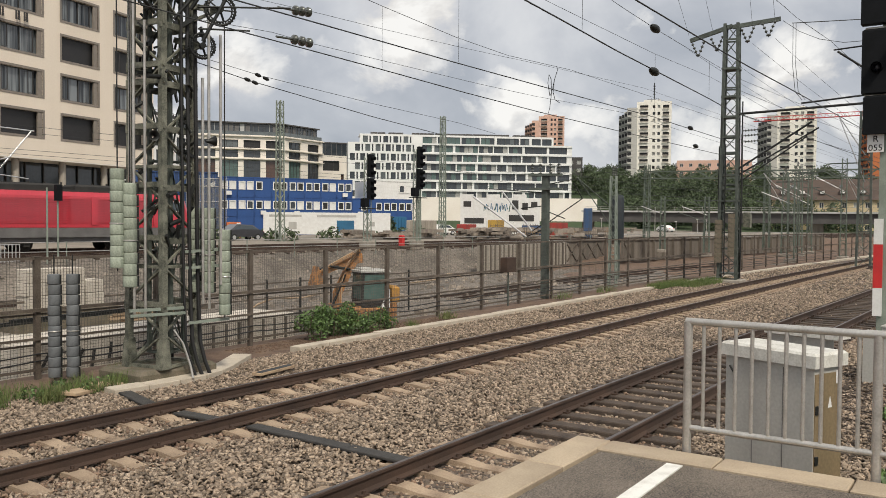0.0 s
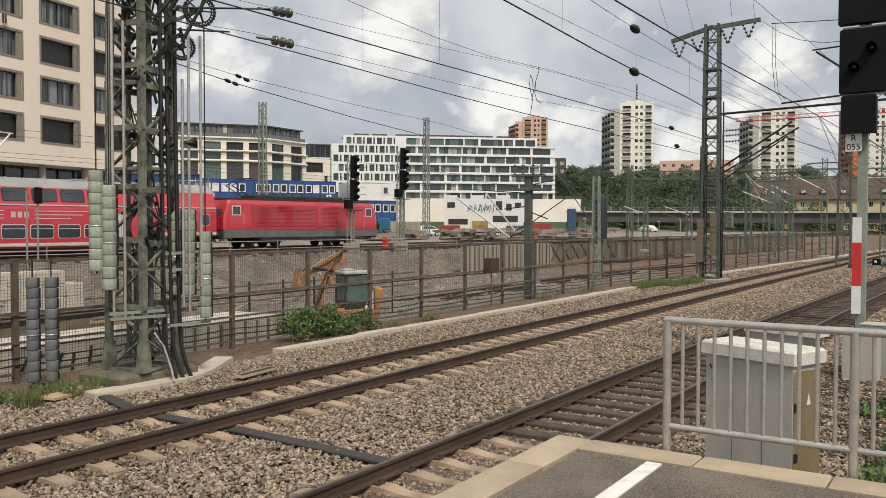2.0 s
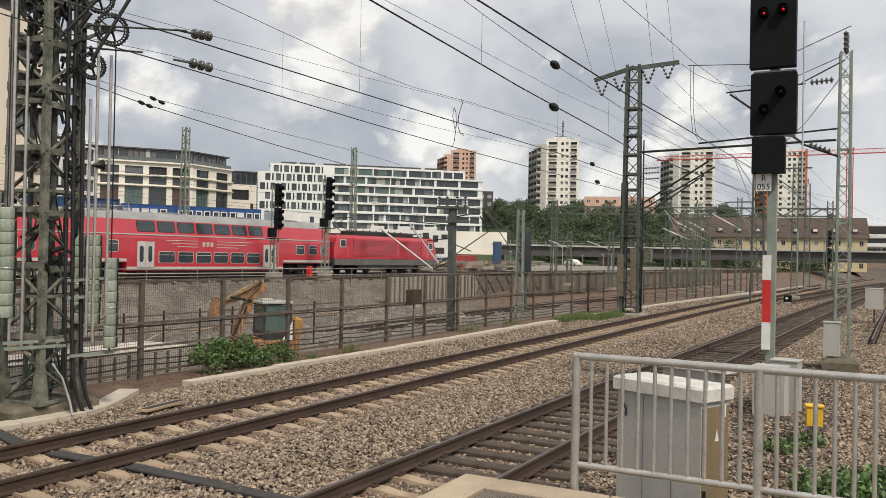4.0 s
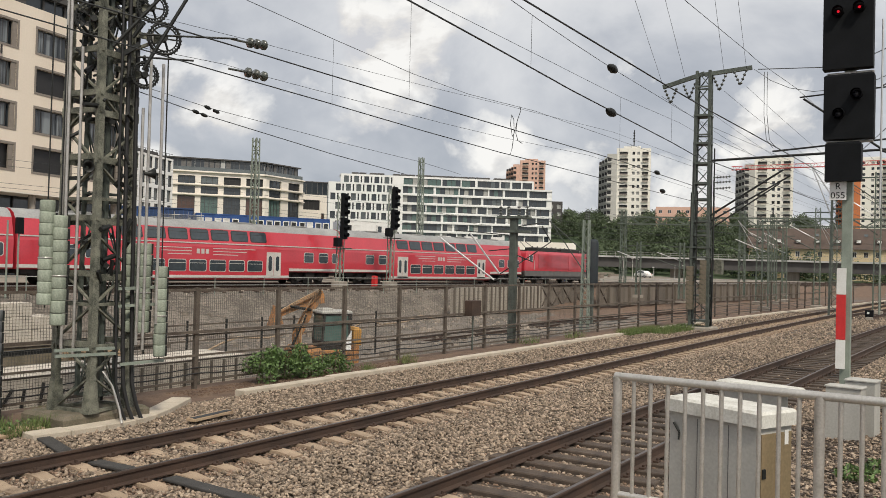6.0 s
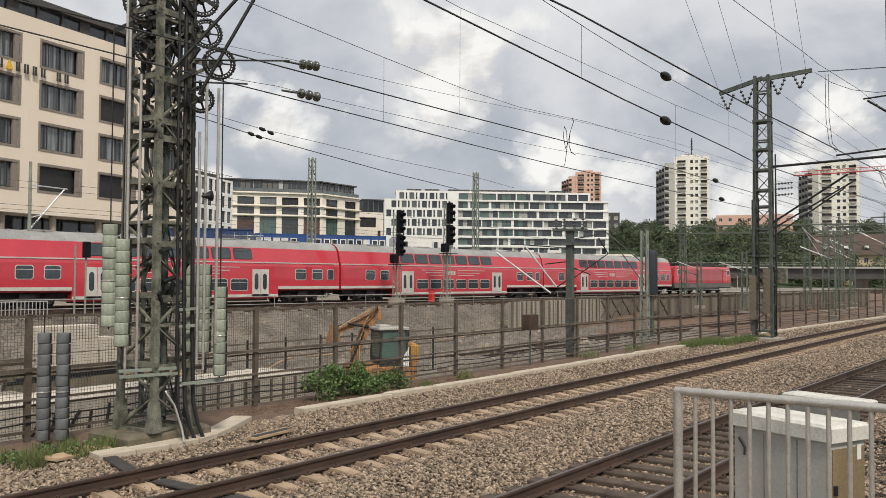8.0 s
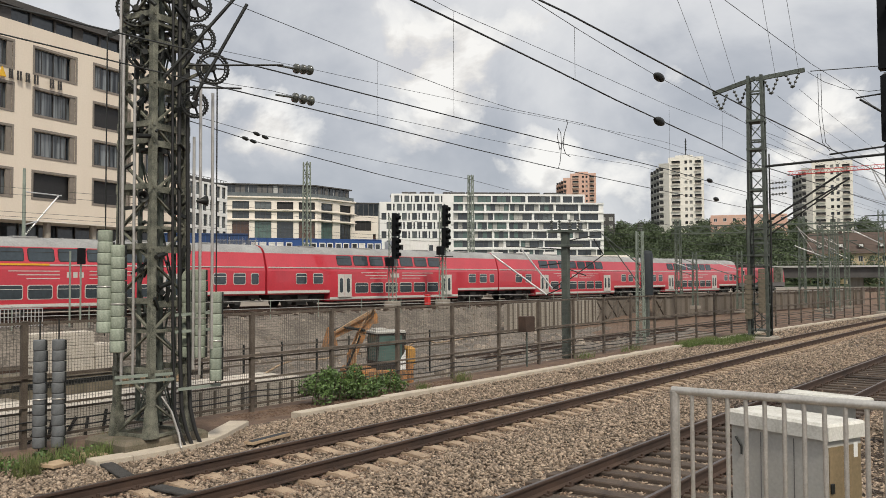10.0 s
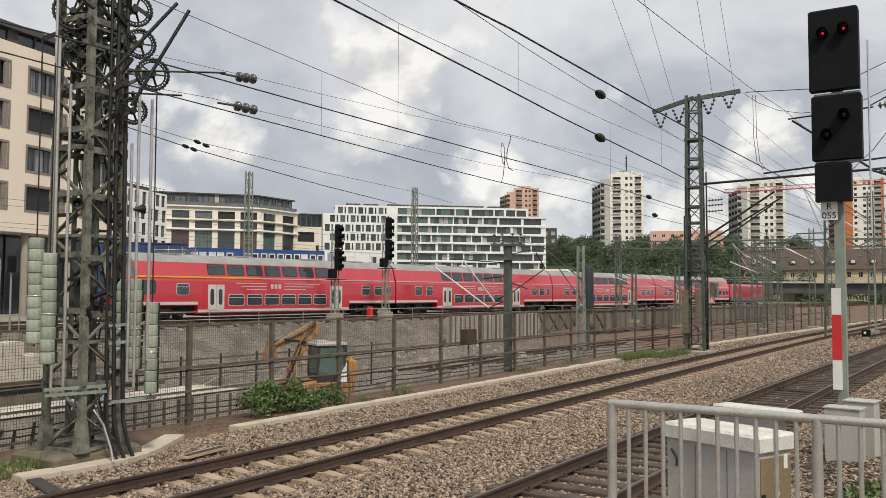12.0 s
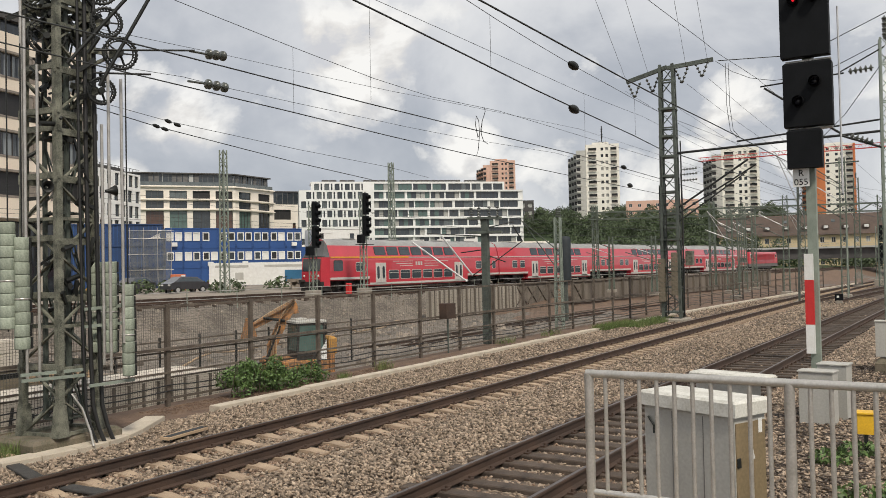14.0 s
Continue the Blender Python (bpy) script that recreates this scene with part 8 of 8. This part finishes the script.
def side_window(parent, x, w, z0, z1, s, lean=False, name="window", frame_mat=None):
    """A pane with a rim on the car side s; the upper ones lean with the wall."""
    g = G()
    if lean:
        # along the inclined upper side
        y0 = 1.34 - (z0 - 2.95) / 1.07 * 0.29 + 0.012
        y1 = 1.34 - (z1 - 2.95) / 1.07 * 0.29 + 0.012
    else:
        y0 = y1 = 1.40
    for e, k, o in ((0.045, 1, 0.0), (0.0, 0, 0.014)):
        a, b = x - w / 2 - e, x + w / 2 + e
        c = 0.09
        za, zb = z0 - e, z1 + e
        pts = [(a + c, za), (b - c, za), (b, za + c), (b, zb - c), (b - c, zb), (a + c, zb), (a, zb - c), (a, za + c)]
        vs = []
        for px, pz in pts:
            t = (pz - z0) / (z1 - z0)
            vs.append((px, s * (y0 + (y1 - y0) * t + o), pz))
        ins = [(vx, vy - s * 0.06, vz) for vx, vy, vz in vs]
        n = 8
        g.add(vs + ins, [tuple(range(n)) if s < 0 else tuple(range(n - 1, -1, -1))] + [(i, (i + 1) % n, n + (i + 1) % n, n + i) for i in range(n)], k)
    if z1 - z0 > 0.6 and w > 0.7:
        t = 0.72
        zz = z0 + (z1 - z0) * t
        g.box((x, s * (y0 + (y1 - y0) * t + 0.014), zz), (w, 0.012, 0.03), mi=1)
    return part(name, g, [M_TWIN, frame_mat or M_TGREY], parent)


def make_coach(control, label):
    c = thing("double_deck_control_car" if control else "double_deck_coach", label, "railway coach")
    h = 13.4
    L0, L1 = -h, h
    sec = coach_section()
    body, roof = G(), G()
    x0 = L0 + (0.9 if control else 0.0)
    # the floor is low between the bogies and high over them
    for xa, xb, zl in ((x0, -7.55, 0.98), (-7.55, 7.55, 0.40), (7.55, L1, 0.98)):
        sc = [(-1.30, zl), (-1.39, zl + 0.10)] + sec[2:]
        r0, r1 = ring(xa, sc), ring(xb, sc)
        n = len(r0)
        fs = [(i + 1, i, n + i, n + i + 1) for i in range(n - 1) if not 4 <= i <= n - 6] + [(0, n - 1, 2 * n - 1, n)]
        body.add(r0 + r1, fs + [tuple(range(n)), tuple(range(2 * n - 1, n - 1, -1))])
        roof.add(r0 + r1, [(i + 1, i, n + i, n + i + 1) for i in range(4, n - 5)], 0, True)
    for k in range(12):
        roof.box((L0 + 2.5 + k * 2.0, 0, 4.62), (0.06, 1.3, 0.03))
    for x in (-9, -3, 4, 9.5):
        roof.box((x, 0, 4.63), (1.4, 0.8, 0.10))
    part("body", body, M_TRED, c, "red painted body side")
    part("roof", roof, M_TROOF, c, "dull grey rounded roof")
    for s in (-1, 1):
        o = 1.393
        st = G()
        # white line below the upper windows, pale sole bar
        st.box((0.6 if control else 0, s * (o - 0.03 + 0.012), 2.98), (25.4 if control else 26.7, 0.03, 0.075))
        part("white_stripe", st, M_TLIGHT, c)
        for xa, xb, z in ((x0 + 0.02, -7.56, 1.18), (-7.54, 7.54, 0.62), (7.56, L1 - 0.02, 1.18)):
            part("sole_bar", G().box(((xa + xb) / 2, s * (o + 0.002), z), (xb - xa, 0.02, 0.20)), M_TLIGHT, c, "pale grey sole bar stripe")
        if control:
            part("first_class_stripe", G().box((-7.2, s * (o - 0.01), 3.0), (10.4, 0.03, 0.11)), M_TYEL, c, "yellow first class stripe")
        for k, (a, b_) in enumerate(((-4.3, -1.4), (-3.8, -1.4), (-3.3, -1.4), (0.4, 4.2), (0.4, 3.4), (0.4, 2.6))):
            part("livery_line", G().box(((a + b_) / 2, s * (o + 0.004), 2.62 - (k % 3) * 0.22), (b_ - a, 0.012, 0.05)), M_TLIGHT, c, "thin white livery line")
        for k in range(3):
            part("logo_bar", G().box((-0.85 + k * 0.38, s * (o + 0.004), 2.4), (0.26, 0.012, 0.34)), M_TLIGHT, c, "small white logo bar")
        up = [-5.9 + i * 1.75 for i in range(7)]
        for x in up:
            side_window(c, x, 1.45, 3.22, 3.92, s, True, frame_mat=M_TDARK)
        for x in ([-4.2 + i * 1.68 for i in range(6)]):
            side_window(c, x, 1.35, 1.02, 1.78, s, frame_mat=M_TLIGHT)
        for x, w in ((9.6, 0.95), (11.2, 0.95), (12.5, 0.6)) + (((-8.8, 0.95),) if control else ((-8.7, 0.9), (-10.3, 0.95))):
            side_window(c, x, w, 1.78, 2.52, s, frame_mat=M_TLIGHT)
        if control:
            side_window(c, -11.5, 1.05, 1.85, 2.70, s, frame_mat=M_TDARK)
        for x in (-6.0, 6.0):
            d = G()
            for k in (-1, 1):
                d.bbox((x + k * 0.36, s * 1.375, 1.50), (0.69, 0.06, 1.98), 0.01)
            dr = part("door", d, M_TLIGHT, c, "pale grey double sliding door")
            for k in (-1, 1):
                w = G()
                pts = [(x + k * 0.36 + 0.17 * math.cos(a), 1.62 + (0.36 if math.sin(a) > 0 else -0.36) + 0.22 * math.sin(a)) for a in np.linspace(0, 2 * math.pi, 17)[:-1]]
                vs = [(a, s * 1.412, z) for a, z in pts]
                w.add(vs, [tuple(range(16)) if s < 0 else tuple(range(15, -1, -1))])
                part("window", w, M_TWIN, dr)
    un = G()
    for x, w in ((-5, 3), (0, 4), (5, 3)):
        un.box((x, 0, 0.45), (w, 2.4, 0.30))
    un.box((0, 0, 0.42), (13.4, 2.5, 0.32))
    # end gear, with dark boxes added for the train's shadow round the bogies
    for x in (-12.6, 12.6):
        un.box((x, 0, 0.85), (0.9, 2.2, 0.25)).box((x * 0.79, 0, 0.80), (5.0, 1.5, 0.42)).box((x * 0.79, 0, 0.42), (1.0, 1.9, 0.5))
    part("underframe_and_shade", un, M_TDARK, c)
    bogie(c, -10.0); bogie(c, 10.0)
    part("gangway", G().box((13.45, 0, 2.2), (0.3, 1.4, 2.3)), M_BLACK, c, "black rubber gangway")
    if control:
        cab = G()
        # grey upper front that leans back, windscreen, red lower front
        x0, x1 = L0 + 0.9, L0 + 0.2
        cab.add([(x0, -1.39, 3.0), (x0, 1.39, 3.0), (x0, 1.05, 4.02), (x0, 0.7, 4.45), (x0, -0.7, 4.45), (x0, -1.05, 4.02), (x1, -1.2, 3.0), (x1, 1.2, 3.0), (x1 + 0.55, 0.9, 3.95), (x1 + 0.55, -0.9, 3.95)],
                [(6, 9, 8, 7), (0, 5, 9, 6), (1, 7, 8, 2), (5, 4, 9), (2, 8, 3), (4, 3, 8, 9), (0, 6, 7, 1)])
        part("cab_roof", cab, M_TCAB, c, "dark grey cab roof fairing")
        fr = G()
        fr.add([(x0, -1.39, 0.5), (x0, 1.39, 0.5), (x0, 1.39, 3.0), (x0, -1.39, 3.0), (x1 - 0.15, -1.15, 0.6), (x1 - 0.15, 1.15, 0.6), (x1 - 0.15, 1.15, 1.7), (x1 - 0.15, -1.15, 1.7), (x1, -1.2, 3.0), (x1, 1.2, 3.0)],
               [(4, 5, 6, 7), (7, 6, 9, 8), (0, 4, 7), (0, 7, 8, 3), (1, 6, 5), (1, 2, 9, 6), (0, 1, 5, 4)])
        part("cab_front", fr, M_TRED, c)
        part("windscreen", G().add([(x1 - 0.165, -1.05, 1.85), (x1 - 0.165, 1.05, 1.85), (x1 - 0.03, 1.05, 2.9), (x1 - 0.03, -1.05, 2.9)], [(0, 1, 2, 3)]), M_TWIN, c)
        part("buffer_beam", G().box((L0 + 0.1, 0, 0.72), (0.3, 2.6, 0.5)).tube((L0 - 0.45, -0.87, 1.0), (L0 + 0.1, -0.87, 1.0), 0.16, 12).tube((L0 - 0.45, 0.87, 1.0), (L0 + 0.1, 0.87, 1.0), 0.16, 12).box((L0 + 0.6, 0, 0.38), (1.2, 2.4, 0.4)), M_TDARK, c)
        for s in (-0.85, 0.85):
            part("headlight", G().lathe((x1 - 0.17, s, 1.45), [(0.0, -0.02), (0.1, -0.01), (0.11, 0.02)], 12, 0, (1, 0, 0)), M_WHITEP, c)
    else:
        part("gangway", G().box((-13.45, 0, 2.2), (0.3, 1.4, 2.3)), M_BLACK, c, "black rubber gangway")
    return c


def make_loco():
    c = thing("electric_locomotive", "red electric locomotive with ribbed sides and grey skirt", "locomotive")
    h, hw = 8.05, 1.48
    b = G()
    # body: ends lean back above the waist
    lo = [(-h, -hw + 0.12), (-h + 0.2, -hw), (h - 0.2, -hw), (h, -hw + 0.12), (h, hw - 0.12), (h - 0.2, hw), (-h + 0.2, hw), (-h, hw - 0.12)]

    def lvl(z, dx, dy):
        return [(x - math.copysign(dx, x), y - math.copysign(dy, y), z) for x, y in lo]
    L = [lvl(1.45, 0, 0), lvl(2.35, 0.02, 0.0), lvl(3.35, 0.35, 0.03), lvl(3.62, 0.5, 0.14)]
    vs = [p for l in L for p in l]
    fs = [(8 * k + i, 8 * k + (i + 1) % 8, 8 * k + 8 + (i + 1) % 8, 8 * k + 8 + i) for k in range(3) for i in range(8)]
    b.add(vs, fs + [(7, 6, 5, 4, 3, 2, 1, 0), (24, 25, 26, 27, 28, 29, 30, 31)])
    part("body", b, M_TRED, c, "faded red body")
    part("skirt", G().box((0, 0, 1.17), (16.0, 2.92, 0.62)).box((0, 0, 0.8), (9, 2.5, 0.5)), M_TGREY, c, "dusty grey skirt")
    for s in (-1, 1):
        rb = G().box((-0.1, s * (hw + 0.012), 1.72), (10.6, 0.045, 0.05)).mesh("side_rib", [M_TRED])
        for k in range(15):
            part("side_rib", rb, None, c, "", pose(0, 0, k * 0.105))
        for xb, wb in ((-5.5, 0.08), (5.3, 0.08), (1.2, 0.4)):
            part("frame_bar", G().box((xb, s * (hw + 0.022), 2.45), (wb, 0.045, 1.72)), M_TRED, c)
        for x in (-6.95, 6.95):
            w = G().bbox((x, s * (hw - 0.02), 2.85), (0.8, 0.06, 0.72), 0.01, 1).box((x, s * (hw + 0.0135), 2.85), (0.62, 0.02, 0.56))
            part("cab_window", w, [M_TWIN, M_TLIGHT], c)
            part("door", G().box((x + (1.0 if x < 0 else -1.0), s * (hw + 0.004), 2.45), (0.62, 0.012, 1.85)).tube((x + (0.62 if x < 0 else -0.62), s * (hw + 0.06), 1.6), (x + (0.62 if x < 0 else -0.62), s * (hw + 0.06), 2.6), 0.02, 6, mi=1), [M_TRED, M_TLIGHT], c)
    rf = G().box((0, 0, 3.68), (14.6, 2.3, 0.16))
    for x in (-2.6, 2.4):
        rf.bbox((x, 0, 3.92), (4.2, 1.7, 0.36), 0.12)
    for k in range(9):
        rf.tube((-4 + k, 0.3, 3.75), (-4 + k, 0.3, 4.25), 0.06, 8)
    part("roof_gear", rf, M_TDARK, c, "dark roof equipment")
    for x, up in ((-5.6, 1), (5.4, 0)):
        g = G()
        if up:
            for s in (-0.5, 0.5):
                g.tube((x + 0.8, s, 3.9), (x - 0.9, s * 0.7, 4.7), 0.035, 6).tube((x - 0.9, s * 0.7, 4.7), (x + 0.3, s * 0.9, 5.25), 0.03, 6)
            g.tube((x + 0.3, -0.85, 5.27), (x + 0.3, 0.85, 5.27), 0.04, 6).tube((x + 0.55, -0.85, 5.27), (x + 0.55, 0.85, 5.27), 0.04, 6)
        else:
            g.tube((x - 1, -0.5, 3.95), (x + 1.0, -0.4, 4.05), 0.035, 6).tube((x - 1, 0.5, 3.95), (x + 1.0, 0.4, 4.05), 0.035, 6).tube((x + 0.9, -0.85, 4.1), (x + 0.9, 0.85, 4.1), 0.04, 6)
        part("pantograph", g, M_DARKST, c)
    for x in (-1, 1):
        fr = G().add([(x * 7.92, -1.1, 2.45), (x * 7.92, 1.1, 2.45), (x * 7.62, 1.0, 3.25), (x * 7.62, -1.0, 3.25)], [(0, 1, 2, 3) if x > 0 else (3, 2, 1, 0)])
        g = G()
        for v in fr.v:
            g.v.append((v[0] + x * 0.1, v[1], v[2]))
        g.f, g.mi, g.sm = fr.f, fr.mi, fr.sm
        part("windscreen", g, M_TWIN, c)
        part("buffer_beam", G().box((x * 8.0, 0, 1.0), (0.2, 2.6, 0.5)).tube((x * 8.0, -0.87, 1.05), (x * 8.35, -0.87, 1.05), 0.17, 12).tube((x * 8.0, 0.87, 1.05), (x * 8.35, 0.87, 1.05), 0.17, 12), M_TDARK, c)
        bogie(c, x * 4.0)
    return c


TRAIN = [(make_loco(), 8.3)]
coach = make_coach(False, "red double-deck passenger coach with grey roof and pale doors")
TRAIN.append((coach, 16.85 + 13.5))
for k in (1, 2):
    TRAIN.append((copy_thing(coach, Matrix.Identity(4)), 16.85 + 13.5 + 27.0 * k))
TRAIN.append((make_coach(True, "red double-deck control car with grey cab front and yellow stripe"), 16.85 + 13.5 + 81.0))

# arc length along the raised track, from x = 0
ARC_X = np.linspace(-160, 330, 4901)
ARC_Y = 51.4 - 0.08 * ARC_X - 0.0002 * ARC_X ** 2
ARC_S = np.concatenate([[0], np.cumsum(np.hypot(np.diff(ARC_X), np.diff(ARC_Y)))])
ARC_S -= np.interp(0, ARC_X, ARC_S)


def train_pose(s, half):
    xa, xb = np.interp(s - half, ARC_S, ARC_X), np.interp(s + half, ARC_S, ARC_X)
    ya, yb = y_train(xa), y_train(xb)
    return pose((xa + xb) / 2, (ya + yb) / 2, Z_TRAIN, 0, 0, math.degrees(math.atan2(yb - ya, xb - xa)))


def motions():
    for ob, back in TRAIN:
        half = 4.0 if back < 10 else 10.0
        walk(ob, [(t, train_pose(38.15 + 10.2 * t - back, half)) for t in range(15)])


motions()
